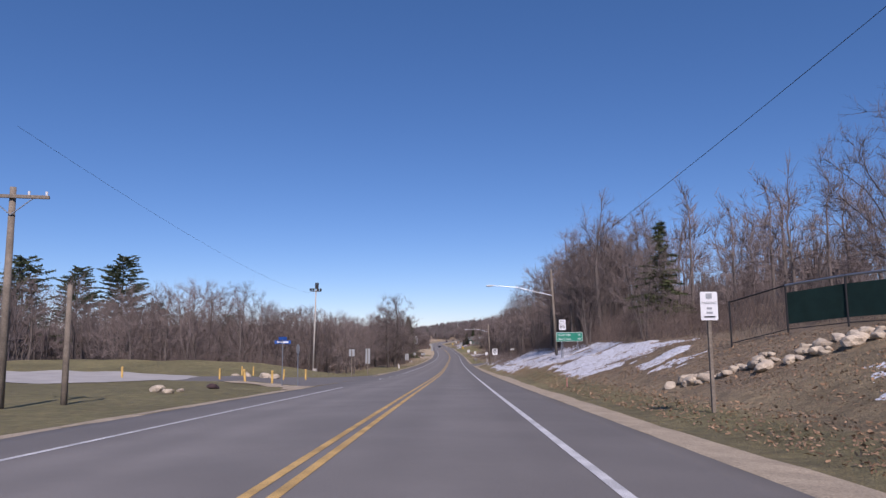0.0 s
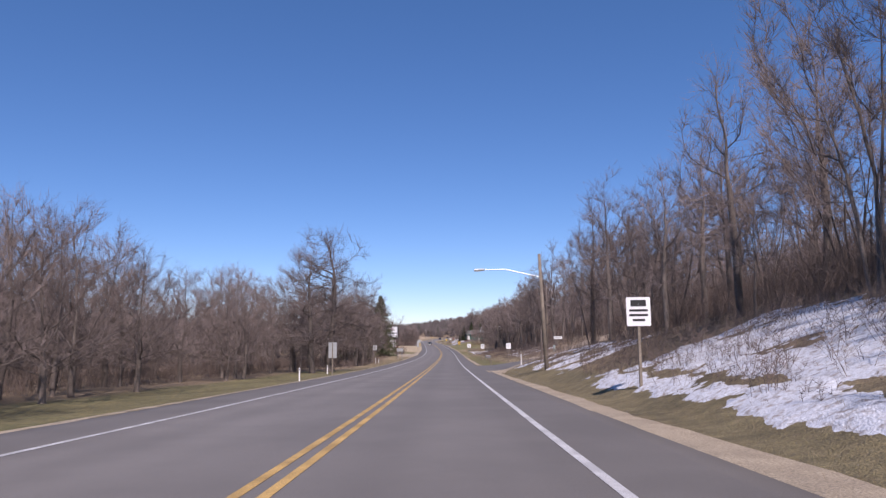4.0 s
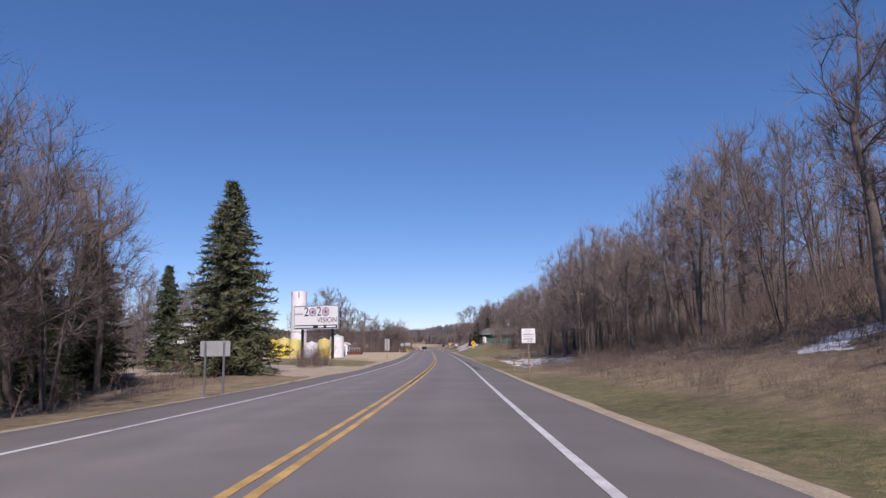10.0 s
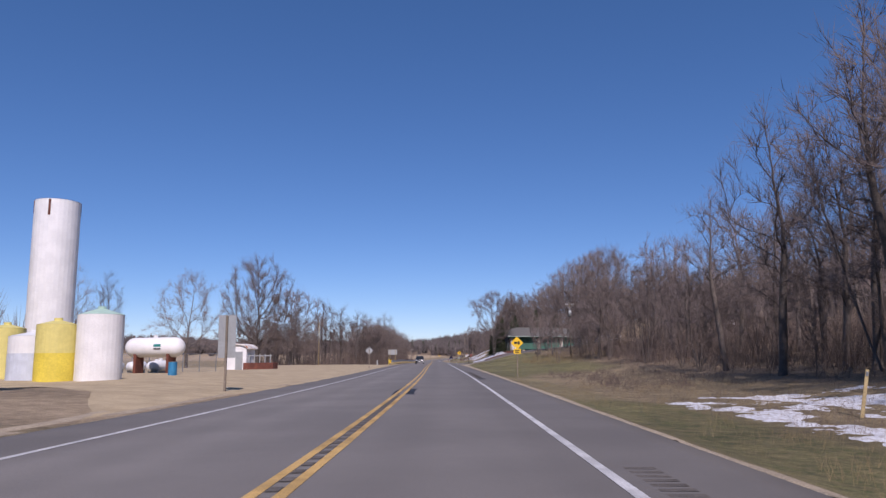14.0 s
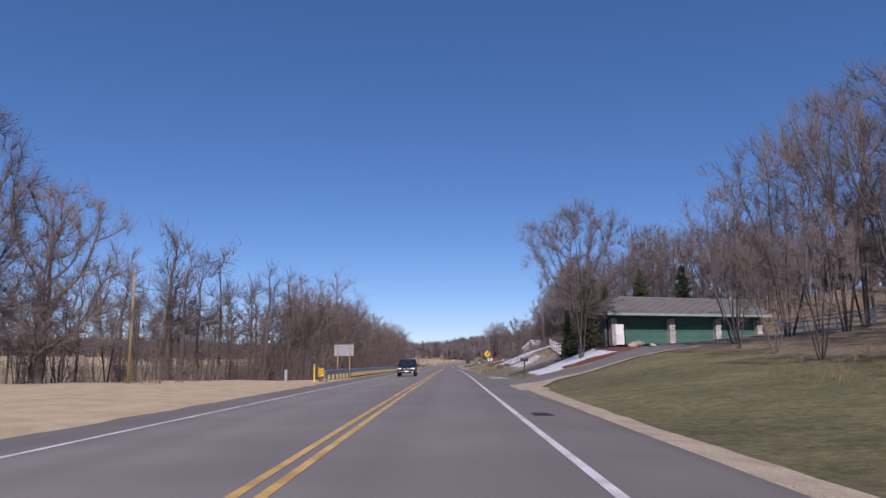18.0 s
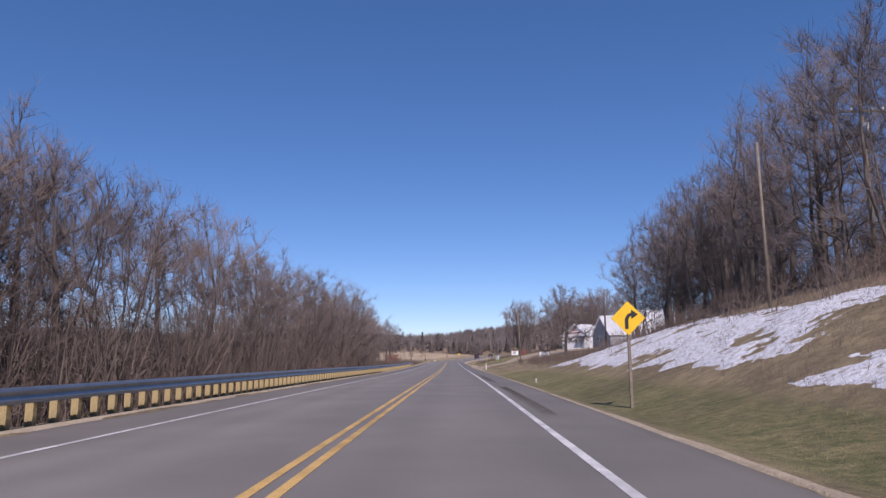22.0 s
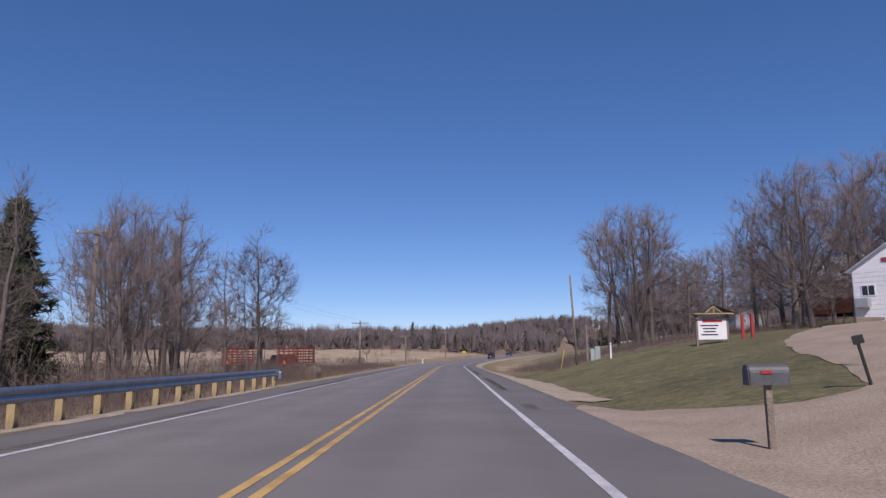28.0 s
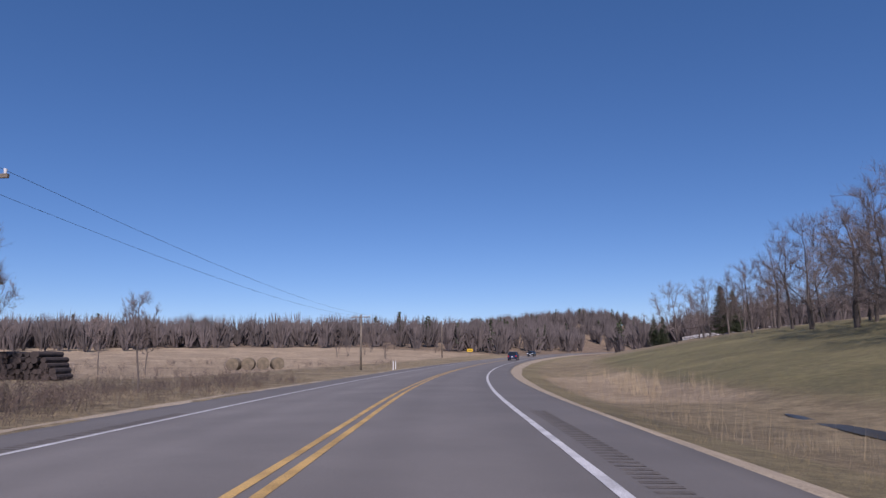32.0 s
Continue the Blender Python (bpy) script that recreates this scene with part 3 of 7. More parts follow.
class Twigs:
    """Gathers tapered tubes into vertex and face lists."""

    def __init__(self):
        self.v, self.f = [], []

    def tube(self, a, b, ra, rb, sides):
        ax = b - a
        n = math.sqrt(ax[0] ** 2 + ax[1] ** 2 + ax[2] ** 2)
        if n < 1e-6:
            return
        ax = ax / n
        u = np.cross(ax, (0.31, 0.83, 0.46))
        u /= np.linalg.norm(u) + 1e-9
        w = np.cross(ax, u)
        o = len(self.v)
        ring = [(math.cos(2 * math.pi * k / sides), math.sin(2 * math.pi * k / sides)) for k in range(sides)]
        self.v += [a + ra * (c * u + s * w) for c, s in ring]
        self.v += [b + rb * (c * u + s * w) for c, s in ring]
        self.f += [(o + k, o + (k + 1) % sides, o + sides + (k + 1) % sides, o + sides + k) for k in range(sides)]


def crown_points(rng, n, form, height, reach, low):
    """Places that the branches of a crown grow towards, inside the outline of its form."""
    t = np.sqrt(rng.uniform(0, 1, n)) if form == "vase" else rng.uniform(0, 1, n)
    z = low + (1 - low) * t
    if form == "vase":
        outline = .22 + .78 * np.sin(np.clip(t * 1.15, 0, 1.15) * math.pi / 2) ** .9
        outline *= np.where(t > .72, np.sqrt(np.clip(1 - ((t - .72) / .29) ** 2, .02, 1)), 1)
    elif form == "dome":
        outline = np.sqrt(np.clip(1 - ((t - .36) / .65) ** 2, .03, 1))
    else:
        outline = np.clip(np.sin(np.clip(.12 + .88 * t, 0, 1) * math.pi), .05, 1) ** .6
    az = rng.uniform(0, 2 * math.pi, n)
    lobes = 1 + .16 * np.sin(3 * az + rng.uniform(0, 6)) + .14 * np.sin(5 * az + 7 * t + rng.uniform(0, 6))
    r = reach * height * outline * lobes * rng.uniform(.05, 1, n) ** .55
    return np.stack([r * np.cos(az), r * np.sin(az), z * height], 1)


def bare_tree(seed, height, form, reach, low, stems=1, goals=260, shoots=5, girth=1.0, level=.0, twig=.0095, raw=False, bole=None, long=1.25, taper=.66):
    """Meshes of a leafless tree: its trunk, and its crown of limbs that part again and again into fine twigs."""
    rng = np.random.RandomState(seed)
    goal = crown_points(rng, goals, form, height, reach, low)
    step = height / 24.0
    node, parent, stem = [], [], []
    bole = low + .1 if bole is None else bole
    for s in range(stems):
        a = 2 * math.pi * s / stems + rng.uniform(-.5, .5)
        lean = rng.uniform(.10, .26) if stems > 1 else rng.uniform(0, .05)
        p = np.array([.12 * math.cos(a), .12 * math.sin(a), -.3]) if stems > 1 else np.array([0, 0, -.3])
        bend = rng.normal(0, .05, 2)
        last = -1
        while p[2] < bole * height:
            node.append(p), parent.append(last), stem.append(True)
            last = len(node) - 1
            bend = bend * .8 + rng.normal(0, .035, 2)
            p = p + step * np.array([lean * math.cos(a) + bend[0], lean * math.sin(a) + bend[1], 1.0])
    node = np.array(node)
    near = np.full(goals, 1e9)
    who = np.zeros(goals, int)
    alive = np.ones(goals, bool)
    fresh = 0
    for _ in range(48):
        d = np.linalg.norm(goal[:, None] - node[None, fresh:], axis=2)
        j = d.argmin(1)
        m = d[np.arange(goals), j]
        better = m < near
        near[better], who[better] = m[better], j[better] + fresh
        alive &= near > step * 1.5
        if not alive.any():
            break
        pull = (goal - node[who]) / near[:, None]
        total = np.zeros((len(node), 3))
        np.add.at(total, who[alive], pull[alive])
        ids = np.unique(who[alive])
        aim = total[ids] / (np.linalg.norm(total[ids], axis=1, keepdims=True) + 1e-9)
        par = np.array(parent)[ids]
        past = np.where(par[:, None] >= 0, node[ids] - node[np.maximum(par, 0)], [0, 0, step]) / step
        aim = aim + .45 * past + [0, 0, .34 - level] + rng.normal(0, .13, aim.shape)
        aim /= np.linalg.norm(aim, axis=1, keepdims=True)
        fresh = len(node)
        node = np.concatenate([node, node[ids] + aim * step])
        parent += list(ids)
        stem += [False] * len(ids)
        if len(node) > goals * 3.4:
            break
    n = len(node)
    parent = np.array(parent)
    load = np.zeros(n)
    kids = np.bincount(parent[parent >= 0], minlength=n)
    for i in range(n - 1, -1, -1):
        load[i] += 1.0 if kids[i] == 0 else .12
        if parent[i] >= 0:
            load[parent[i]] += load[i]
    thick = height * .0140 * girth / stems ** .45
    rad = np.maximum(thick * (load / load.max()) ** taper, .0055 * height / 12)
    trunk, crown_ = Twigs(), Twigs()
    for i in range(n):
        p = parent[i]
        if p < 0:
            continue
        flare = 1.35 if parent[p] < 0 else 1.0
        (trunk if stem[i] else crown_).tube(node[p], node[i], min(rad[p], rad[i] * (1.25 if kids[p] > 1 else 1.6)) * flare, rad[i], 7 if stem[i] else 5 if rad[i] > .05 else 3)
    thin = np.where((load < 9) & ~np.array(stem) & (parent >= 0))[0]
    axis = node[thin] - node[parent[thin]]
    axis /= np.linalg.norm(axis, axis=1, keepdims=True) + 1e-9
    out = node[thin] - [0, 0, height * (low + .25)]
    out /= np.linalg.norm(out, axis=1, keepdims=True) + 1e-9

    def sprout(base, lead, count, length, wild):
        """Shoots from each base, leaning on the way the branch was going."""
        b = np.repeat(base, count, 0)
        d = np.repeat(lead, count, 0) + rng.normal(0, wild, (len(b), 3)) + [0, 0, .34 - level * .5]
        d /= np.linalg.norm(d, axis=1, keepdims=True) + 1e-9
        return b, b + d * (length * rng.uniform(.45, 1.15, (len(b), 1))), d

    b1, t1, d1 = sprout(node[thin] - axis * step * rng.uniform(0, .95, (len(thin), 1)), axis * .8 + out * .5, shoots, step * 1.75 * long, .55)
    b2, t2, d2 = sprout(b1, d1 * .9, 4, step * 1.15 * long, .5)
    b2 = b2 + np.repeat(t1 - b1, 4, 0) * rng.uniform(.1, .95, (len(b2), 1))
    t2 = b2 + (t2 - np.repeat(b1, 4, 0))
    wide = twig * max(1.0, height / 13)
    bv, bf = blades(np.concatenate([b1, b2]), np.concatenate([t1, t2]), np.concatenate([np.full(len(b1), wide * 1.15), np.full(len(b2), wide * .85)]))

    def flat(t):
        v = np.array(t.v).reshape(-1, 3)
        f = np.array([tri for q in t.f for tri in ((q[0], q[1], q[2]), (q[0], q[2], q[3]))], int).reshape(-1, 3)
        return v, f
    tv, tf = flat(trunk)
    cv, cf = flat(crown_)
    whole = (np.concatenate([cv, bv]), np.concatenate([cf, bf + len(cv)]))
    if raw:
        return [(tv, tf), whole]
    me_t, me_c = fast_mesh("trunk", tv, tf, M["bark"]), fast_mesh("crown", *whole, [M["bark"], M["twig"]], np.concatenate([np.zeros(len(cf)), np.ones(len(bf))]))
    me_t.polygons.foreach_set("use_smooth", [True] * len(me_t.polygons))
    return me_t, me_c


def tree_thing(name, meshes, label, category="tree"):
    ob = tagged(new(name), label, category)
    for part_name, me in zip(("trunk", "crown"), meshes):
        c = new(part_name, me)
        c.parent = ob
    return ob


def cones(base, tip, r):
    """Thin three-sided spikes from base to tip, as vertices and faces."""
    ax = tip - base
    ax /= np.linalg.norm(ax, axis=1, keepdims=True) + 1e-9
    u = np.cross(ax, np.array([.31, .83, .46]))
    u /= np.linalg.norm(u, axis=1, keepdims=True) + 1e-9
    w = np.cross(ax, u)
    r = np.broadcast_to(np.asarray(r, float), (len(base),))[:, None]
    ring = [base + r * (math.cos(a) * u + math.sin(a) * w) for a in (0, 2.094, 4.189)]
    v = np.stack(ring + [tip], 1).reshape(-1, 3)
    o = np.arange(len(base))[:, None] * 4
    f = np.concatenate([o + np.array([0, 1, 3]), o + np.array([1, 2, 3]), o + np.array([2, 0, 3])])
    return v, f


def blades(base, tip, r):
    """Single thin blades from base to tip, as vertices and faces."""
    ax = tip - base
    u = np.cross(ax, np.stack([ax[:, 1] + .3, .8 - ax[:, 2], ax[:, 0] + .1], 1))
    u *= np.asarray(r, float)[:, None] / (np.linalg.norm(u, axis=1, keepdims=True) + 1e-9)
    v = np.stack([base - u, base + u, tip], 1).reshape(-1, 3)
    return v, np.arange(len(base) * 3).reshape(-1, 3)


def fast_mesh(name, v, f, mat, index=None):
    me = bpy.data.meshes.new(name)
    me.vertices.add(len(v))
    me.vertices.foreach_set("co", v.astype(np.float32).ravel())
    me.loops.add(len(f) * 3)
    me.loops.foreach_set("vertex_index", f.astype(np.int32).ravel())
    me.polygons.add(len(f))
    me.polygons.foreach_set("loop_start", np.arange(len(f), dtype=np.int32) * 3)
    me.polygons.foreach_set("loop_total", np.full(len(f), 3, dtype=np.int32))
    for m in mat if isinstance(mat, (list, tuple)) else [mat]:
        me.materials.append(m)
    if index is not None:
        me.polygons.foreach_set("material_index", index.astype(np.int32))
    me.update(calc_edges=True)
    me.validate()
    return me


# ---- kinds of leafless tree ----
KINDS = {
    "tall": [bare_tree(11 + k, 17, "plain", .19, .24, goals=230, bole=.55) for k in range(6)],
    "wide": [bare_tree(31 + k, 13, "dome", .44, .14, goals=300, girth=1.35, level=.05, bole=.3) for k in range(4)],
    "multi": [bare_tree(51 + k, 11, "vase", .36, .10, stems=4, goals=240, girth=.85, bole=.36) for k in range(4)],
    "sapling": [bare_tree(71 + k, 7, "vase", .24, .2, goals=90, girth=.8, bole=.45) for k in range(3)],
    "oak": [bare_tree(131 + k, 18, "dome", .36, .16, goals=420, girth=1.6, level=.12, bole=.74, taper=.57) for k in range(2)],
    "round": [bare_tree(171 + k, 14, "dome", .46, .13, goals=520, girth=1.7, bole=.28, shoots=7, level=.04, taper=.52, twig=.0125) for k in range(3)],
    "maple": [bare_tree(151 + k, 13, "vase", .46, .1, stems=7, goals=460, girth=.95, bole=.45, shoots=8, long=1.1) for k in range(2)],
}
REAR = {
    "back": [bare_tree(91 + k, 16, "plain", .22, .2, goals=32, shoots=3, twig=.022, girth=.85, raw=True, bole=.6, long=1.9) for k in range(5)],
    "backmulti": [bare_tree(111 + k, 12, "vase", .36, .1, stems=3, goals=32, shoots=3, twig=.021, girth=.85, raw=True, bole=.3, long=1.8) for k in range(4)],
}
TALL = {}
LABELS = {
    "tall": "tall leafless hardwood tree with a slender grey trunk",
    "wide": "bare spreading oak tree with crooked dark limbs",
    "oak": "tall bare oak with heavy level limbs",
    "maple": "spreading many-stemmed bare maple",
    "round": "broad round-crowned bare tree with a thick trunk",
    "multi": "leafless clump tree with several leaning stems",
    "sapling": "thin bare young tree among the brush",
}
FIRST = {}
tree_rng = random.Random(5)


def plant(kind, y, d, height=None, turn=None, label=None, variant=None, sink=0.0, broad=1.0):
    """One leafless tree standing on the ground."""
    k = tree_rng.randrange(len(KINDS[kind])) if variant is None else variant
    x, yy, z = place(y, d)
    grown = max(v.co.z for v in KINDS[kind][k][1].vertices) if (kind, k) not in TALL else TALL[kind, k]
    TALL[kind, k] = grown
    s = (height or 12 * tree_rng.uniform(.8, 1.15)) / grown
    m = Matrix.LocRotScale((x, yy, z - sink), Euler((tree_rng.uniform(-.04, .04), tree_rng.uniform(-.04, .04), tree_rng.uniform(0, 6.28) if turn is None else turn)), (s * broad * tree_rng.uniform(.9, 1.1), s * broad * tree_rng.uniform(.9, 1.1), s))
    name = {"tall": "tree", "wide": "oak_tree", "oak": "oak_tree", "maple": "maple_tree", "round": "oak_tree", "multi": "clump_tree", "sapling": "young_tree"}[kind]
    if (kind, k) not in FIRST:
        FIRST[kind, k] = tree_thing(name, KINDS[kind][k], LABELS[kind])
        ob = FIRST[kind, k]
    else:
        ob = copy_thing(FIRST[kind, k], m)
    ob.matrix_basis = m
    ob["label"] = label or LABELS[kind]
    ob["group"] = "roadside trees"
    return ob


def spread_out(y0, y1, d0, d1, n, gap):
    spots = []
    for _ in range(n * 6):
        if len(spots) >= n:
            break
        y, d = tree_rng.uniform(y0, y1), tree_rng.uniform(d0, d1)
        if all((y - a) ** 2 + (d - b) ** 2 > gap * gap for a, b in spots):
            spots.append((y, d))
    return spots


def wood(y0, y1, d0, d1, n, mix, hmin, hmax, gap=1.6):
    """Trees scattered along the edge of a wood."""
    for y, d in spread_out(y0, y1, d0, d1, n, gap):
        kind = tree_rng.choice(mix)
        h = tree_rng.uniform(hmin, hmax) * (.85 if kind == "multi" else .45 if kind == "sapling" else 1)
        plant(kind, y, d, h)


def deep_wood(y0, y1, d0, d1, n, hmin, hmax, mix=("back", "back", "backmulti"), gap=1.8):
    """The trees farther back in a wood, too many to tell apart, joined into one mesh."""
    V_, F_, I_, off_ = [], [], [], 0
    for y, d in spread_out(y0, y1, d0, d1, n, gap):
        kind = tree_rng.choice(mix)
        parts_ = REAR[kind][tree_rng.randrange(len(REAR[kind]))]
        s = tree_rng.uniform(hmin, hmax) * (.85 if kind == "backmulti" else 1) / parts_[1][0][:, 2].max()
        a = tree_rng.uniform(0, 6.28)
        rot = np.array([[math.cos(a), -math.sin(a), 0], [math.sin(a), math.cos(a), 0], [0, 0, 1]]) * s
        c = np.array(place(y, d))
        for k, (v, f) in enumerate(parts_):
            V_.append(v @ rot.T + c), F_.append(f + off_), I_.append(np.full(len(f), k))
            off_ += len(v)
    me = fast_mesh("woods", np.concatenate(V_), np.concatenate(F_), [M["bark"], M["twig"]], np.concatenate(I_))
    tagged(new("woods", me), "dense leafless hardwood trees deeper in the wood", "woods", "woods", "stuff")


NEAR = ("tall", "tall", "multi")
# the wooded bank and hill beyond the verge
wood(48, 158, 13.5, 22, 34, ("multi", "tall", "multi", "sapling"), 8, 12.5)
wood(76, 150, 14, 22, 20, ("tall", "multi", "tall"), 12, 15.5)
wood(70, 114, 15.5, 25, 20, ("tall", "multi", "tall"), 13, 17)
deep_wood(46, 165, 22, 46, 70, 10, 15.5)
deep_wood(-12, 46, 30, 62, 35, 10, 15)
wood(10, 46, 25, 31, 6, ("wide", "tall"), 10, 13)
wood(196, 300, 18, 28, 40, ("tall", "tall", "tall", "multi"), 13, 18)
deep_wood(178, 300, 28, 55, 66, 13, 18)
wood(176, 196, 30, 40, 8, ("tall",), 13, 17)
wood(298, 348, 18, 31, 34, ("tall", "tall", "tall", "multi"), 14, 19)
wood(348, 402, 20, 31, 14, NEAR, 11, 15)
wood(381, 406, 19, 27, 12, ("multi", "sapling", "multi"), 6.5, 8.5, 1.2)
wood(336, 372, 20, 27, 12, ("multi", "sapling", "multi"), 6, 9)
deep_wood(296, 402, 31, 62, 62, 13, 17)
wood(474, 497, 24, 33, 8, NEAR, 11, 15)
wood(498, 545, 23, 34, 28, ("tall", "tall", "wide", "multi"), 13, 18)
wood(526, 556, 22, 34, 18, ("tall", "multi", "tall"), 13, 17)
wood(545, 575, 33, 44, 8, ("tall", "multi"), 13, 17)
deep_wood(470, 556, 34, 60, 53, 12, 17)
deep_wood(424, 470, 40, 66, 26, 11, 15)
wood(424, 440, 28, 38, 7, ("multi", "tall", "multi"), 11, 15)
wood(464, 478, 33, 43, 6, ("tall", "multi"), 13, 17)
# across the road
wood(98, 200, -29, -17.5, 34, ("wide", "multi", "tall", "wide"), 9.5, 14.5)
wood(104, 160, -64, -29, 30, ("wide", "wide", "tall"), 12, 16.5, 3)
wood(204, 260, -26, -14, 38, ("tall", "tall", "wide", "multi"), 13, 17.5, 1.3)
deep_wood(96, 300, -60, -27, 88, 11, 16)
deep_wood(100, 165, -115, -60, 62, 13, 18)
wood(328, 352, -48, -33, 15, ("tall", "tall", "multi"), 14, 17.5)
deep_wood(296, 334, -62, -42, 21, 12, 16)
wood(454, 580, -16, -10.5, 56, ("multi", "multi", "multi", "tall"), 10.5, 14)
wood(450, 500, -18, -13, 10, ("tall", "multi"), 12, 15)
deep_wood(442, 510, -44, -18, 53, 12, 15.5)
deep_wood(510, 606, -46, -17, 40, 9, 12.5)
# ---- builders ----


def part(name, bm, mat, parent=None, label="", soft=False, m=None):
    """Link a bmesh as one mesh object under a thing or a part."""
    me = bpy.data.meshes.new(name)
    bm.normal_update()
    bm.to_mesh(me)
    bm.free()
    me.materials.append(M[mat] if isinstance(mat, str) else mat)
    if soft:
        me.polygons.foreach_set("use_smooth", [True] * len(me.polygons))
    ob = new(name, me)
    if parent:
        ob.parent = parent
    if m is not None:
        ob.matrix_basis = m
    if label:
        ob["label"] = label
    return ob


def box(c, size, bevel=0.0, rot=0.0, bm=None):
    bm = bm or bmesh.new()
    got = bmesh.ops.create_cube(bm, size=1, matrix=Matrix.Translation(c) @ Matrix.Rotation(rot, 4, "Z") @ Matrix.Diagonal((*size, 1)))
    if bevel:
        bmesh.ops.bevel(bm, geom=list({e for v in got["verts"] for e in v.link_edges}), offset=bevel, segments=2, affect="EDGES", profile=0.5)
    return bm


def rod(a, b, r, sides=10, r2=None, bm=None):
    bm = bm or bmesh.new()
    a, b = Vector(a), Vector(b)
    m = Matrix.Translation((a + b) / 2) @ (b - a).to_track_quat("Z", "Y").to_matrix().to_4x4()
    bmesh.ops.create_cone(bm, cap_ends=True, segments=sides, radius1=r, radius2=r if r2 is None else r2, depth=(b - a).length, matrix=m)
    return bm


def slab(points, depth, bm=None):
    """A flat outline in x, z pushed back along y by depth."""
    bm = bm or bmesh.new()
    front = [bm.verts.new((x, 0, z)) for x, z in points]
    back = [bm.verts.new((x, depth, z)) for x, z in points]
    bm.faces.new(front)
    bm.faces.new(back[::-1])
    n = len(points)
    for i in range(n):
        bm.faces.new((front[(i + 1) % n], front[i], back[i], back[(i + 1) % n]))
    bmesh.ops.recalc_face_normals(bm, faces=bm.faces)
    return bm


def shift(bm, x=0, y=0, z=0, rot=None):
    if rot:
        bmesh.ops.transform(bm, matrix=rot, verts=bm.verts)
    bmesh.ops.translate(bm, vec=(x, y, z), verts=bm.verts)
    return bm


def thing(name, y, d, label, category, turn=0.0, group="", lift=0.0, tilt=(0, 0)):
    """An empty at the foot of a thing on the ground."""
    x, yy, z = place(y, d)
    ob = tagged(new(name), label, category, group)
    ob.matrix_basis = pose(x, yy, z + lift, tilt[0], tilt[1], turn)
    return ob


def words(text, size, x, y, z, mat, parent, align="CENTER"):
    """Lettering as a mesh that faces the traffic."""
    cu = bpy.data.curves.new("lettering", "FONT")
    cu.body, cu.size, cu.extrude, cu.align_x, cu.align_y = text, size, 0.004, align, "CENTER"
    cu.resolution_u = 3
    tmp = bpy.data.objects.new("lettering", cu)
    me = bpy.data.meshes.new_from_object(tmp)
    bpy.data.objects.remove(tmp)
    me.materials.clear()
    me.materials.append(M[mat])
    ob = new("lettering", me)
    ob.parent = parent
    ob.matrix_basis = pose(x, y, z, 90, 0, 0)
    return ob


def plate(w, h, radius=0.04, depth=0.006):
    pts = []
    for cx, cz, a0 in ((w / 2, h / 2, 0), (-w / 2, h / 2, 90), (-w / 2, -h / 2, 180), (w / 2, -h / 2, 270)):
        for k in range(4):
            a = radians(a0 + 30 * k)
            pts.append((cx - math.copysign(radius, cx) + radius * math.cos(a), cz - math.copysign(radius, cz) + radius * math.sin(a)))
    return slab(pts[::-1], depth)


def bar(w, h, x, z, mat, parent, y=-0.008):
    return part("text_bar", box((x, y, z), (w, 0.006, h)), mat, parent)


def post_sign(name, y, d, w, h, bottom, label, face="sign_white", post="wood_post", back=False, turn=0.0, legs=1, category="sign", panels=None, round_post=False, group=""):
    """A flat sign on one or two posts. back: its bare metal back shows, with the post in front of it."""
    ob = thing(name, y, d, label, category, turn, group)
    top = bottom + h
    for k in range(legs):
        x = 0 if legs == 1 else (k - .5) * w * .62
        yy = -0.06 if back else 0.06
        g = rod((x, yy, -.4), (x, yy, top - .03), .033, 8) if round_post else box((x, yy, (top - .43) / 2), (.09, .09, top + .37), .008)
        part("post", g, post, ob)
    panel = part("panel", shift(plate(w, h), 0, 0, bottom + h / 2), face if not back else "sign_back", ob)
    for z in (bottom + h * .25, bottom + h * .75):
        part("bolt", rod((0, -.012, z), (0, .0, z), .012, 6), "galv", panel)
    return ob, panel


# ---- signs of the first stretch ----
ob, pn = post_sign("parking_sign", 18.1, 8.6, .46, .74, 2.35, "faded white parking sign with grey lettering on a square wooden post", turn=4)
bar(.16, .13, 0, 2.98, "sign_back", pn), words("PARKING", .095, 0, -.006, 2.8, "sign_back", pn), bar(.14, .05, 0, 2.66, "sign_back", pn), bar(.16, .05, 0, 2.55, "sign_back", pn), bar(.3, .035, 0, 2.44, "black", pn)

ob = thing("guide_sign", 63.75, 12.3, "green distance sign with white town names on two steel posts", "road sign", 3, lift=-.85)
for x in (-.75, .75):
    part("post", rod((x, .05, -.5), (x, .05, 2.9), .04, 8), "galv", ob)
pn = part("panel", shift(plate(2.45, .84, .05), 0, 0, 2.5), "sign_green", ob)
frame_bm = bmesh.new()
for x, z, w, h in ((0, 2.5 + .395, 2.37, .025), (0, 2.5 - .395, 2.37, .025), (-1.18, 2.5, .025, .79), (1.18, 2.5, .025, .79)):
    box((x, -.004, z), (w, .006, h), bm=frame_bm)
part("border", frame_bm, "sign_white", pn)
words("Rock Falls", .27, -1.0, -.006, 2.68, "sign_white", pn, "LEFT"), words("15", .27, 1.0, -.006, 2.68, "sign_white", pn, "RIGHT")
words("Eau Claire", .27, -1.0, -.006, 2.3, "sign_white", pn, "LEFT"), words("28", .27, 1.0, -.006, 2.3, "sign_white", pn, "RIGHT")

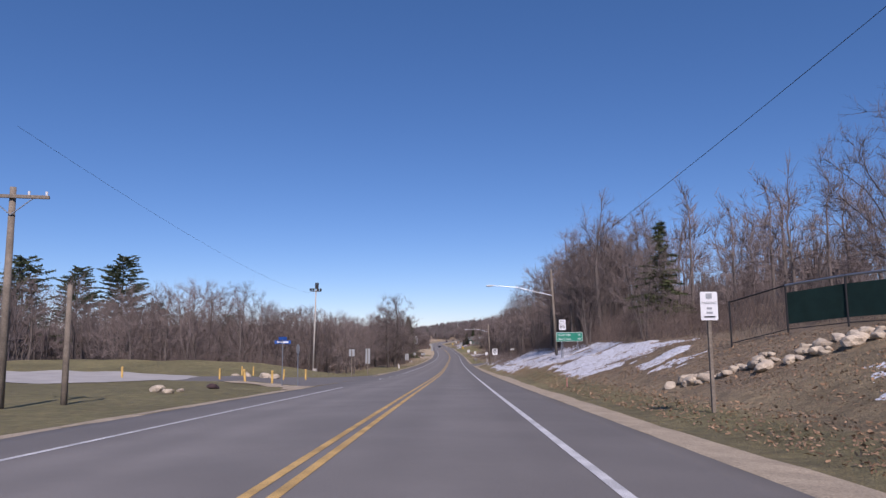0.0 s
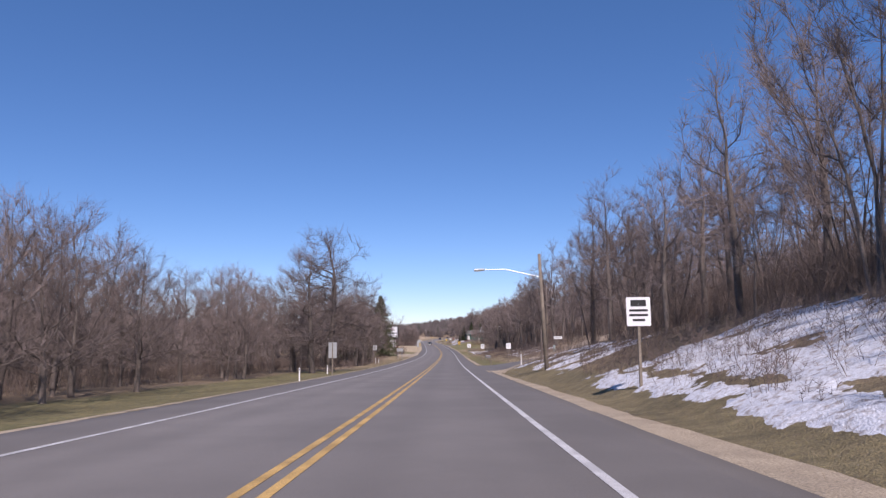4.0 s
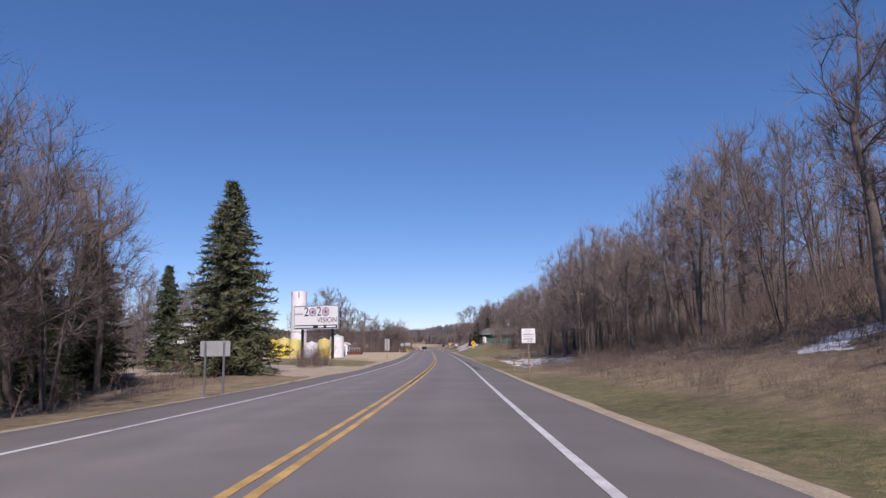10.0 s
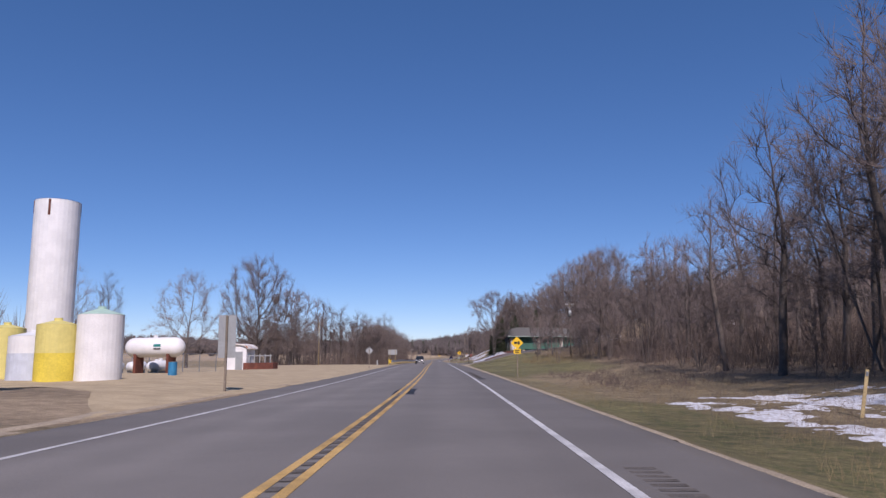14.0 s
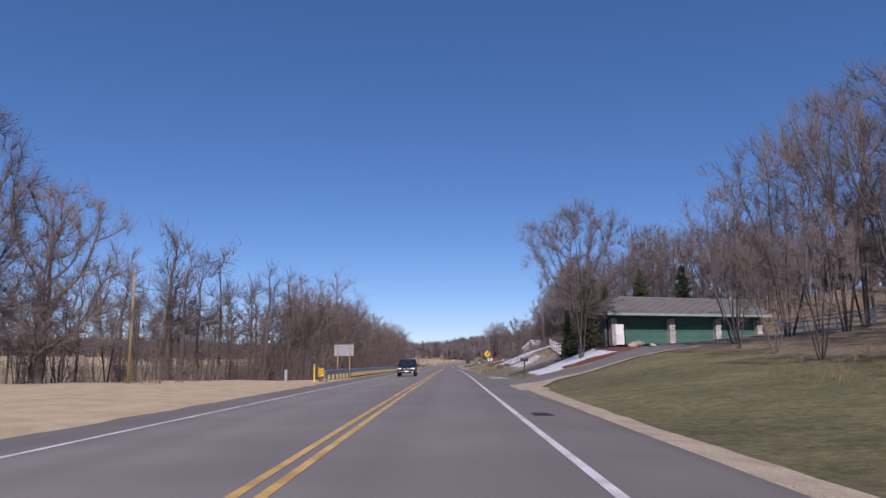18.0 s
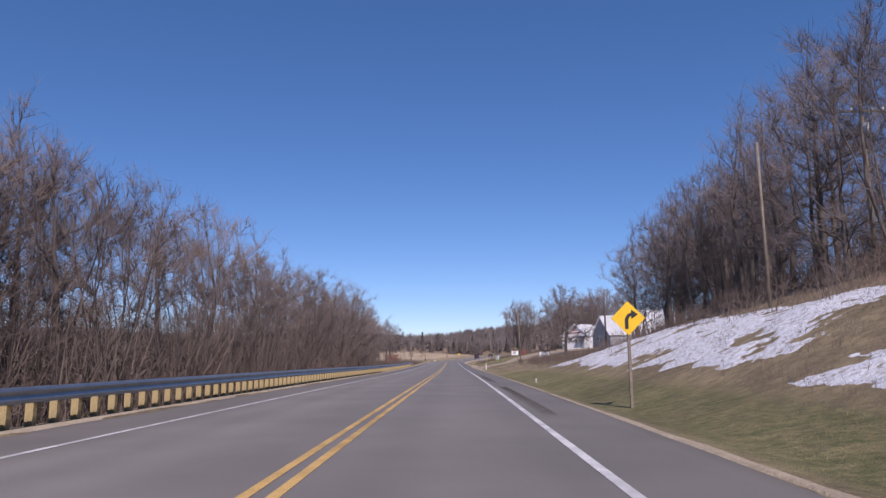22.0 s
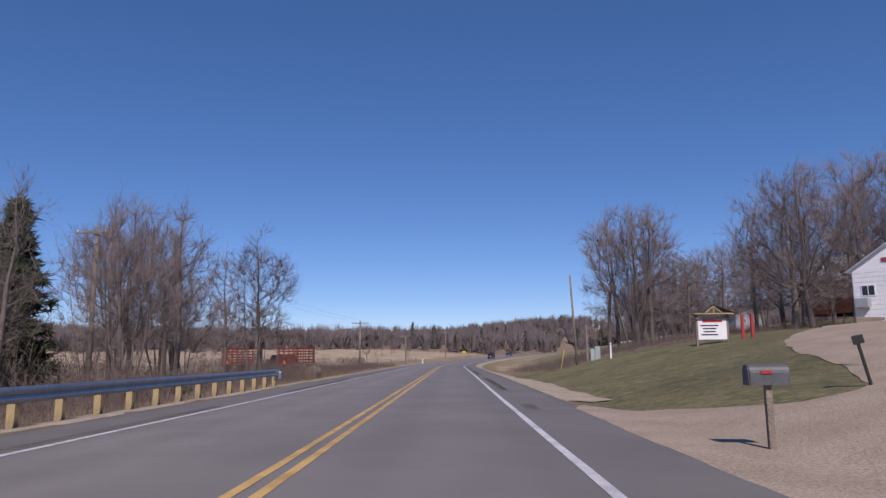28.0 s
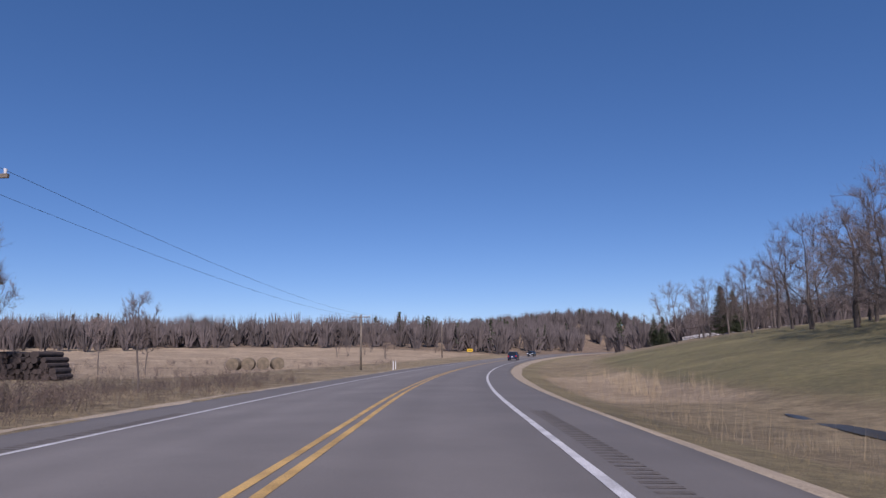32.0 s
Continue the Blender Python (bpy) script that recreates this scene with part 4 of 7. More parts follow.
ob = thing("route_marker", 64.0, 11.72, "white highway route marker with direction plate above", "road sign", 3, lift=-.55)
part("post", rod((0, .05, -.5), (0, .05, 4.0), .035, 8), "galv", ob)
pn = part("number_plate", shift(plate(.62, .6, .06), 0, -.03, 3.35), "sign_white", ob)
words("85", .5, 0, -.036, 3.35, "black", pn)
pn = part("direction_plate", shift(plate(.6, .32, .04), 0, -.03, 3.84), "sign_white", ob)
words("East", .24, 0, -.036, 3.84, "black", pn)

ob, pn = post_sign("information_sign", 109.7, 8.05, .78, .92, 1.95, "white rectangular regulatory sign with a black symbol", turn=2)
bar(.5, .2, 0, 2.68, "black", pn), bar(.6, .07, 0, 2.45, "black", pn), bar(.6, .07, 0, 2.3, "black", pn), bar(.4, .07, 0, 2.14, "black", pn)
ob, pn = post_sign("notice_sign", 181.9, 10.1, .62, .76, 1.75, "white notice sign with small dark lines on a grey post", turn=2)
for k in range(5):
    bar(.42 - .05 * (k % 2), .03, 0, 2.38 - .12 * k, "sign_back", pn)
ob, pn = post_sign("speed_limit_sign", 212.7, 8.02, .61, .8, 2.25, "white speed limit sign on a weathered square post", turn=2)
words("SPEED", .17, 0, -.006, 2.93, "black", pn), words("LIMIT", .17, 0, -.006, 2.74, "black", pn), words("55", .42, 0, -.006, 2.47, "black", pn)
ob, pn = post_sign("stop_notice_sign", 264.3, 7.1, .91, .95, 2.35, "square white railway stop notice with faded grey lettering", turn=2)
words("STOP", .17, 0, -.006, 3.15, "sign_back", pn), words("FLASHING", .145, 0, -.006, 2.77, "sign_back", pn)
bar(.12, .03, 0, 3.01, "sign_back", pn), bar(.66, .08, 0, 2.92, "sign_back", pn), bar(.62, .08, 0, 2.61, "sign_back", pn), bar(.4, .05, .1, 2.47, "sign_back", pn)

for y, d, w, h, b, name in ((77.8, -9.8, .62, .76, 2.3, "sign_from_behind"), (93.6, -10.0, .62, 2.0, 1.45, "tall_sign_from_behind"), (150.8, -8.6, .75, 1.4, 1.6, "tall_sign_from_behind"),
                            (194.8, -9.4, .61, .76, 2.5, "sign_from_behind"), (333.5, -8.0, .8, 1.9, 1.5, "tall_sign_from_behind")):
    post_sign(name, y, d, w, h, b, "grey metal back of a road sign on a square post", back=True, turn=-2, group="signs seen from behind")
post_sign("wide_sign_from_behind", 252, -9.6, 1.5, .75, 1.9, "wide grey sign back on two steel posts", back=True, legs=2, post="galv", turn=-2)
post_sign("board_sign_from_behind", 451, -8.1, 1.85, 1.05, 2.1, "pale board sign back on two wooden posts", back=True, legs=2, post="pale_post", face="sign_white", turn=-2)

# street name sign and its neighbours at the side road
ob = thing("street_name_sign", 49.3, -10.4, "blue street name blades crossed on a steel post", "street sign")
part("post", rod((0, 0, -.4), (0, 0, 3.3), .035, 8), "galv", ob)
pn = part("blade", box((0, 0, 3.1), (1.15, .02, .23), .004), "sign_blue", ob)
bar(.8, .1, 0, 3.1, "sign_white", pn, -.014)
pn = part("blade", box((0, 0, 3.36), (.95, .02, .23), .004, radians(68)), "sign_blue", ob)
ob = thing("stop_sign_from_behind", 51.5, -9.8, "grey metal back of an octagonal sign on a steel post", "road sign", 82)
part("post", rod((0, 0, -.4), (0, 0, 3.0), .035, 8), "galv", ob)
part("panel", slab([(.38 * math.cos(radians(22.5 + 45 * k)), 2.65 + .38 * math.sin(radians(22.5 + 45 * k))) for k in range(8)], .006), "sign_back", ob)


ob = thing("drive_name_sign", 183, 17.0, "white name blade on a wooden post beside the drive", "street sign", 4)
part("post", box((0, .06, .75), (.1, .1, 2.2), .01), "wood_post", ob)
pn = part("blade", shift(plate(1.15, .34, .03), 0, 0, 1.68), "sign_white", ob)
bar(.9, .12, 0, 1.68, "sign_back", pn)
ob = thing("utility_box", 183.3, 16.5, "small grey-green pedestal beside the name sign", "utility box")
part("cabinet", box((0, 0, .35), (.26, .26, .9), .03), "pedestal", ob)


def bollard(y, d, tilt=0.0):
    ob = thing("bollard", y, d, "short yellow painted post at the edge of the drive", "bollard", group="yellow bollards", tilt=(0, tilt))
    part("shaft", rod((0, 0, -.3), (0, 0, .95), .09, 12), "faded_yellow", ob, soft=False)
    part("cap", rod((0, 0, .95), (0, 0, 1.0), .09, 12, .04), "faded_yellow", ob)


for y, d, t_ in ((53.8, -14.4, -6), (53.4, -12.2, 0), (65.2, -14.3, 5), (67, -12.6, 0), (77.5, -22, 0), (77.4, -20.7, 0), (62, -19.2, 0), (60, -27, 0)):
    bollard(y, d, t_)


def utility_pole(y, d, height, label="weathered wooden utility pole", arms=1, lean=(0, 0), turn=0.0, transformer=False, bare=False, r=.15, mat="wood_post", span=1.2):
    ob = thing("utility_pole", y, d, label, "utility pole", turn, tilt=lean)
    part("shaft", rod((0, 0, -.8), (0, 0, height), r, 12, r * .68), mat, ob, soft=True)
    if not bare:
        for k in range(arms):
            z = height - .35 - k * .8
            arm = part("crossarm", box((0, -.14, z), (2 * span, .1, .12), .012), "wood_post", ob)
            for x in (-.92 * span, -.46 * span, .46 * span, .92 * span):
                ins = rod((x, -.14, z + .06), (x, -.14, z + .2), .035, 8, .05)
                part("insulator", ins, "white_paint", arm)
            br = rod((-.58 * span, -.14, z - .04), (0, -.14, z - .65), .02, 6)
            rod((.58 * span, -.14, z - .04), (0, -.14, z - .65), .02, 6, bm=br)
            part("brace", br, "galv", ob)
    if transformer:
        can = rod((.0, -.38, height - 1.9), (0, -.38, height - 1.1), .2, 14)
        part("transformer", can, "sign_back", ob, "grey can transformer", True)
    return ob


utility_pole(23.4, -13.4, 7.6, "leaning wooden utility pole with one crossarm", turn=15)
utility_pole(26.2, -12.8, 4.5, "short wooden pole with a flat top", bare=True, r=.13)
utility_pole(30, 21.5, 9.2, "thin pale foul pole beside the ball field", bare=True, r=.07, mat="pale_post")
utility_pole(300, 17.2, 7.9, "dark utility pole at the edge of the woods", turn=10, r=.11, span=.8)
utility_pole(250, 31, 12, "utility pole in front of the hillside woods", turn=10, arms=1)
utility_pole(398, 19.6, 7.4, "grey utility pole beside the brush", turn=0, transformer=True, r=.1, span=.6)
utility_pole(435.3, -21.3, 8.2, "wooden pole with a small white box near the top", bare=True, r=.12, mat="pale_post")
utility_pole(503, 17.5, 8.5, "tall wooden pole on the bank", bare=True, r=.09)
utility_pole(505, 24, 9, "utility pole with a transformer among the trees", transformer=True)
utility_pole(590.5, 13.7, 8.9, "leaning dark wooden pole beside the lot", bare=True, r=.1, lean=(0, -2))
utility_pole(645, 11.7, 7.0, "leaning wooden pole without crossarm", bare=True, r=.1, lean=(0, -2.5))
utility_pole(198, 17.7, 10, "thin weathered pole beside the woodland drive", bare=True, r=.1)
utility_pole(561, 22, 8.5, "utility pole beside the barn", bare=True, r=.13)
for y, d, h in ((628, -18.2, 9.6), (689, -11.2, 6.8), (756, -12.8, 6.8), (850, -22, 9.5)):
    utility_pole(y, d, h, "wooden utility pole with a single crossarm by the field")
utility_pole(750, 44, 9.0, "bare wooden pole beyond the pond", bare=True, r=.13)


def lamp_pole(y, d, height, arm_z, reach, head_z):
    ob = thing("street_lamp", y, d, "wooden street lamp pole with a long steel arm over the road", "street lamp", tilt=(0, -2.2))
    part("shaft", rod((0, 0, -.8), (0, 0, height), .15, 12, .1), "wood_post", ob, soft=True)
    a, b = Vector((-.1, 0, arm_z)), Vector((-reach, 0, head_z))
    g = rod(a, a.lerp(b, .6) + Vector((0, 0, .22)), .04, 8, .035)
    rod(a.lerp(b, .6) + Vector((0, 0, .22)), b, .035, 8, .03, bm=g)
    part("arm", g, "galv", ob)
    part("brace", rod((-.1, 0, arm_z + .5), (-1.4, 0, arm_z + (head_z - arm_z) * .35 + .2), .015, 6), "galv", ob)
    head = box((-reach - .3, 0, head_z), (.75, .3, .14), .05)
    hd = part("lamp_head", head, "sign_back", ob, "grey cobra lamp head")
    part("lens", box((-reach - .38, 0, head_z - .08), (.4, .22, .04), .015), "white_paint", hd)


lamp_pole(70.2, 12.0, 8.8, 6.1, 6.0, 7.4)
lamp_pole(134.9, 8.6, 7.9, 6.3, 3.9, 7.0)

ob = thing("floodlight_pole", 104.5, -19.6, "pale pole with floodlights and a meter box at its foot", "light pole", tilt=(0, 1.5))
part("shaft", rod((0, 0, -.8), (0, 0, 12.4), .14, 12, .1), "pole_grey", ob, soft=True)
part("crossarm", box((0, -.1, 12.2), (1.7, .1, .12), .01), "wood_post", ob)
for x in (-.75, -.35, .35, .75):
    g = box((x, -.25, 12.45), (.3, .22, .34), .03)
    part("floodlight", g, "black", ob)
part("light_tower", box((.1, 0, 13.0), (.5, .3, 1.0), .04), "black", ob)
part("meter_box", box((.3, -.2, .25), (.6, .5, .7), .04), "pole_grey", ob)


def delineator(y, d, h=.95, label="thin white roadside marker post", tilt=0, mat="white_paint"):
    ob = thing("marker_post", y, d, label, "marker post", group="marker posts", tilt=(0, tilt))
    part("shaft", box((0, 0, h / 2 - .15), (.1 if mat != 'pink' else .05, .03, h + .3), .01), mat, ob)
    part("reflector", box((0, -.02, h - .12), (.07, .012, .12), .003), "galv", ob)


for y, d, h in ((154.2, 8.9, 1.05), (165.4, -11.6, 1.0), (231.4, -12.6, .85), (141, -9.5, 1.0), (570.6, 6.6, .9), (516, 7.4, .22),
                (757, -9, 1.1), (760, -9.3, 1.1), (640, 13.2, 1.1)):
    delineator(y, d, h)
delineator(37.7, 7.9, .7, "pink survey stake with ribbon", mat="pink")
delineator(231.4, -13.2, 1.0, "white plastic marker with a red top", mat="white_paint")
delineator(436, -7.9, 1.35, "tall yellow plastic post at the gravel lot", mat="yellow")
delineator(322, 12.9, 1.3, "leaning wooden stake in the wet ground", tilt=12, mat="pale_post")


def diamond(y, d, size, top, label, mark, plate_below=False, back=False, turn=2.0):
    ob = thing("warning_sign" if not back else "warning_sign_from_behind", y, d, label, "road sign", turn)
    part("post", box((0, -.06 if back else .06, top / 2 - .3), (.09, .09, top + .5), .008), "wood_post", ob)
    r = size / math.sqrt(2)
    z = top - r
    pn = part("panel", slab([(r * math.cos(radians(90 * k)), z + r * math.sin(radians(90 * k))) for k in range(4)][::-1], .006), "sign_back" if back else "sign_yellow", ob)
    if mark == "curve":
        part("arrow", shift(slab([(-.11, -.34), (-.11, -.02), (-.02, .13), (.1, .17), (.1, .27), (.31, .12), (.1, -.03), (.1, .06), (.04, .04), (0, -.05), (0, -.34)], .006), 0, -.008, z), "black", pn)
    elif mark == "truck":
        part("symbol", box((-.1, -.008, z), (.28, .006, .17)), "black", pn)
        part("symbol", box((.15, -.008, z), (.16, .006, .26)), "black", pn)
    if plate_below:
        p2 = part("plate", shift(plate(.6, .42, .03), 0, 0, z - r - .16), "sign_yellow", ob)
        bar(.4, .08, 0, z - r - .1, "black", p2), bar(.34, .08, 0, z - r - .24, "black", p2)


diamond(361.5, 8.0, .76, 3.35, "yellow diamond warning sign with a vehicle symbol and lower plate", "truck", True)
diamond(490.2, 7.4, .76, 3.3, "yellow diamond sign with a black bent arrow", "curve")
diamond(398.5, -8.0, .76, 2.9, "grey metal back of a diamond sign on a wooden post", "", back=True)
ob, pn = post_sign("curve_arrow_sign", 821, -8.5, 1.2, .62, 2.0, "yellow rectangular arrow sign at the bend", face="sign_yellow", category="road sign")
bar(.8, .14, 0, 2.31, "black", pn)


def object_marker(y, d):
    ob = thing("object_marker", y, d, "black and yellow striped marker at the rail end", "road sign")
    part("post", box((0, .04, .35), (.07, .05, 1.2), .005), "galv", ob)
    pn = part("panel", shift(plate(.42, .62, .02), 0, 0, .75), "sign_yellow", ob)
    for k in range(3):
        part("stripe", shift(slab([(-.2, -.26 + .2 * k), (.2, -.06 + .2 * k), (.2, -.14 + .2 * k), (-.2, -.34 + .2 * k)], .004), 0, -.006, .83), "black", pn)


object_marker(437.5, -7.7)

# ---- guard rail ----
RAIL = tagged(new("guard_rail"), "long galvanised steel guard rail on yellowish wooden posts", "guard rail")
rail_y = np.arange(438.0, 630.0, 1.905)


def rail_strip(y0, y1, name, mat, label=""):
    """The waved beam, bent to the road."""
    ys = np.arange(y0, y1 + .01, 1.905)
    prof = [(.0, .78), (.075, .72), (.075, .66), (.0, .6), (.0, .58), (.075, .52), (.075, .46), (.0, .41)]
    n = len(prof)
    v, fc = [], []
    for y in ys:
        for back_ in (0, 1):
            for p, z in prof:
                v.append((float(road_x(y)) - 7.62 + p - .012 * back_, y, float(road_z(y)) + .06 + z))
    for i in range(len(ys) - 1):
        for k in range(n - 1):
            a = i * 2 * n + k
            b = a + 2 * n
            fc.append((a, a + 1, b + 1, b))
            fc.append((a + n, b + n, b + n + 1, a + n + 1))
        for k in (0, n - 1):
            a = i * 2 * n + k
            fc.append((a, a + 2 * n, a + 3 * n, a + n))
    ob = new(name, mesh_of(name, v, fc, M[mat], True))
    ob.parent = RAIL
    if label:
        ob["label"] = label


for k in range(0, len(rail_y) - 2, 4):
    rail_strip(rail_y[k], rail_y[k] + 1.905 * 4 if k + 4 < len(rail_y) else rail_y[-1], "beam", "galv")
post_me, block_me = None, None
tight = [float(v) for v in rail_y] + [float(v) + .9525 for v in rail_y if 452 < v < 560]
for y in sorted(tight):
    x, z = float(road_x(y)) - 7.83, float(road_z(y)) + .06
    if post_me is None:
        post_me = part("post", box((0, 0, .1), (.2, .16, 1.3), .012), "pale_post", RAIL).data
        post_ob = [o for o in RAIL.children if o.data == post_me][0]
        post_ob.location = (x, y, z)
        block_me = part("block", box((.14, 0, .59), (.1, .15, .36), .01), "pale_post", RAIL).data
        [o for o in RAIL.children if o.data == block_me][0].location = (x, y, z)
        continue
    for nm, me in (("post", post_me), ("block", block_me)):
        c = new(nm, me)
        c.parent, c.location = RAIL, (x, y, z)
for y in (438.0, 628.6):
    part("end_terminal", box((float(road_x(y)) - 7.6, y, float(road_z(y)) + .5), (.42, .55, .42), .04), "galv", RAIL, "boxy steel end terminal")


# ---- mailboxes ----
def mailbox(y, d, label, box_mat, post_mat, turn=0.0, size=(.22, .5, .25), h=1.05, arm=False, flag=True):
    ob = thing("mailbox", y, d, label, "mailbox", turn)
    part("post", box((.25 if arm else 0, 0, h / 2 - .2), (.1, .1, h + .4), .01), post_mat, ob)
    if arm:
        part("arm", rod((.25, 0, h * .5), (-.25, 0, h - .03), .04, 6), post_mat, ob)
        part("shelf", box((-.1, 0, h - .02), (.85, .18, .04), .006), post_mat, ob)
    w, l_, hh = size
    pts = [(-w / 2, 0), (w / 2, 0)] + [(w / 2 * math.cos(radians(a)), hh - w / 2 + w / 2 * math.sin(radians(a))) for a in range(0, 181, 20)]
    g = slab(pts[::-1], l_)
    shift(g, 0, -l_ / 2, 0)
    shift(g, -.15 if arm else 0, 0, h, Matrix.Rotation(radians(90), 4, "Z"))
    body = part("box", g, box_mat, ob)
    part("door", shift(slab([(p * .98, q) for p, q in pts][::-1], .012), 0, 0, 0), box_mat, body, m=pose((-.15 if arm else 0) - l_ / 2 - .012, 0, h, 0, 0, 90))
    if flag:
        part("flag", box(((-.15 if arm else 0) - .05, -w / 2 - .01, h + hh * .62), (.17, .01, .05), .002), "red", body, "red metal flag")
    return ob


mailbox(177.8, 7.2, "large grey metal mailbox on a braced wooden post", material("dull_grey_tin", (.2, .205, .2), .6, .3, vary=.2), "wood_post", 8, (.3, .62, .36), 1.0, True)
mailbox(281.2, 7.6, "dark green mailbox on a wooden post", material("dark_green_paint", (.05, .09, .075), .5, vary=.2), "wood_post", 0, (.26, .62, .3), 1.15)
mailbox(438.7, 7.5, "black mailbox on a thick dark post with a red flag", "black", material("dark_post", (.06, .055, .05), .8), 0, (.24, .55, .28), 1.3)
mailbox(449.8, 6.6, "old brown mailbox on a wooden arm post", material("brown_tin", (.11, .075, .055), .7), "wood_post", 0, (.3, .55, .3), .85, True, False)
mailbox(450.6, 7.1, "small brown newspaper box beside the mailbox", material("brown_tube", (.10, .07, .055), .7), "wood_post", 0, (.2, .5, .2), 1.0, False, False)
mailbox(601.6, 7.0, "dark grey metal mailbox with a number strip on a square post", material("dark_grey_tin", (.11, .115, .12), .55, .2, vary=.2), "wood_post", 0, (.26, .6, .32), 1.05)
# ---- drives, lots and paved patches ----


def patch(name, outline, mat, lift, label, category="ground", cell=1.0, kind="structure", ragged=.15, parent=None):
    """A flat area laid on the ground: the outline is given as places along and across the road."""
    rng = np.random.RandomState(len(name) + int(outline[0][0]))
    # tuck the edge that meets the carriageway under its rim
    outline = [(y, d - .6 if 5.0 < d < 5.65 else d + .5 if -7.3 < d < -6.9 else d) for y, d in outline]
    for _ in range(0 if name.endswith('_gravel') else 2):
        # round the corners away from the carriageway
        soft_ = []
        for k in range(len(outline)):
            (ya, da), (yb, db) = outline[k], outline[(k + 1) % len(outline)]
            soft_ += [(ya * .75 + yb * .25, da * .75 + db * .25), (ya * .25 + yb * .75, da * .25 + db * .75)]
        outline = soft_
    ys, ds = np.array([p[0] for p in outline]), np.array([p[1] for p in outline])

    bm = bmesh.new()
    pts = [bm.verts.new((float(d), float(y), 0)) for y, d in outline]
    f = bm.faces.new(pts)
    for axis, lo, hi in ((1, ys.min(), ys.max()), (0, ds.min(), ds.max())):
        v = lo + cell * .5
        while v < hi:
            co, no = [0, 0, 0], [0, 0, 0]
            co[axis], no[axis] = v, 1
            bmesh.ops.bisect_plane(bm, geom=list(bm.verts) + list(bm.edges) + list(bm.faces), plane_co=co, plane_no=no)
            v += cell
    for v in bm.verts:
        d, y = v.co.x, v.co.y
        edge = v.is_boundary
        if edge:
            d += ragged * (.6 * math.sin(1.3 * y + d) + .4 * math.sin(3.1 * y)) + rng.uniform(-.03, .03)
            y += ragged * math.sin(1.1 * d + .7 * y)
        x = float(road_x(y)) + d
        if -7.35 < d < 5.75:
            z = float(road_z(y)) - .012 * abs(d) + .007
        else:
            z = float(ground(x, y)) + lift
        v.co = (x, y, z - (.03 if edge else 0))
    bmesh.ops.recalc_face_normals(bm, faces=bm.faces)
    for fc in bm.faces:
        if fc.normal.z < 0:
            fc.normal_flip()
    ob = part(name, bm, mat, parent, soft=True)
    if parent is None:
        tagged(ob, label, category, kind=kind)
    return ob


patch("side_road", [(46, -7.2), (86, -7.2), (80, -9), (73, -13), (70, -17), (70, -40), (58, -40), (57, -17), (54, -12), (50, -9)], "asphalt", .03, "dark asphalt side road joining the highway")
patch("parking_lot", [(44, -22), (72, -22), (80, -40), (80, -75), (46, -75), (42, -40)], material("pale_concrete", (.40, .38, .35), .9, vary=.15, scale=.5, fine=18), .07, "pale concrete parking lot behind the lawn")
patch("side_road_gravel", [(42, -7.6), (47.5, -8), (52, -11), (55, -15), (54, -16.5), (50, -12.5), (46, -9.4), (42, -8.8)], "gravel", .05, "tan gravel edge of the side road")
patch("woodland_drive", [(152, 5.5), (154.5, 6.4), (157.3, 8.9), (159.2, 10.9), (163, 12.8), (172, 11.8), (174, 8.5), (179, 5.5)], "asphalt", .06, "asphalt drive climbing into the woods")
patch("woodland_drive_gravel", [(159.6, 11.2), (161.7, 12.2), (170.6, 17.4), (185, 25.5), (200, 36), (208, 32), (204, 29.7), (178.9, 15.2), (175, 11), (172, 11.5), (163, 12.5)], "dirt", .075, "bare dirt upper drive between the trees")
patch("drive_gravel", [(146, 5.6), (152.5, 5.6), (154.6, 6.5), (157.3, 9), (159.4, 11), (158.2, 11.5), (155.2, 9.4), (151.5, 7.2), (146, 6.3)], "gravel", .07, "tan gravel at the corner of the drive")
patch("farm_drive", [(266, -7.0), (300, -7.0), (294, -9), (289, -13), (286, -20), (286, -34), (275, -34), (276, -18), (273, -11)], "gravel", .05, "pale gravel farm drive beside the road")
patch("gravel_lot", [(318, -7.1), (452, -7.1), (446, -10), (441, -22), (430, -34), (350, -38), (336, -30), (333, -14), (324, -9)], material("tan_lot_gravel", (.47, .375, .235), .95, vary=.36, scale=.8, fine=26, bump=.6, second=(.38, .30, .185), distance=.02), .04, "wide tan gravel lot beside the road", cell=1.5)
patch("garage_drive", [(427, 5.4), (431, 8.2), (432.5, 10.6), (436, 14.5), (442.5, 21.1), (448, 27), (454, 34), (460, 44), (470, 44), (462, 33), (457, 28), (453, 23.5), (449, 19), (443, 16), (438.2, 13), (438.7, 9), (442.8, 6.4), (444, 5.4)], "asphalt", .06, "asphalt drive sweeping up to the garage")
patch("garage_drive_gravel", [(420, 5.6), (427, 5.6), (431, 8.3), (432.5, 10.7), (436, 14.6), (441.5, 21.2), (441, 21.9), (435.6, 15.1), (432.0, 11.3), (428.4, 8.4), (425, 7.1), (420, 6.8)], "gravel", .08, "pale gravel edge beside the garage drive")
patch("mailbox_gravel", [(439, 5.6), (452, 5.6), (451, 6.5), (445, 6.9), (439, 7.0)], "gravel", .06, "bare gravel strip round the mailboxes")
patch("second_drive", [(451, 5.2), (473, 5.2), (468, 7.5), (465, 11), (464, 20), (466, 34), (459, 34), (457, 18), (456, 9)], "asphalt", .05, "shaded asphalt drive beside the white fence")
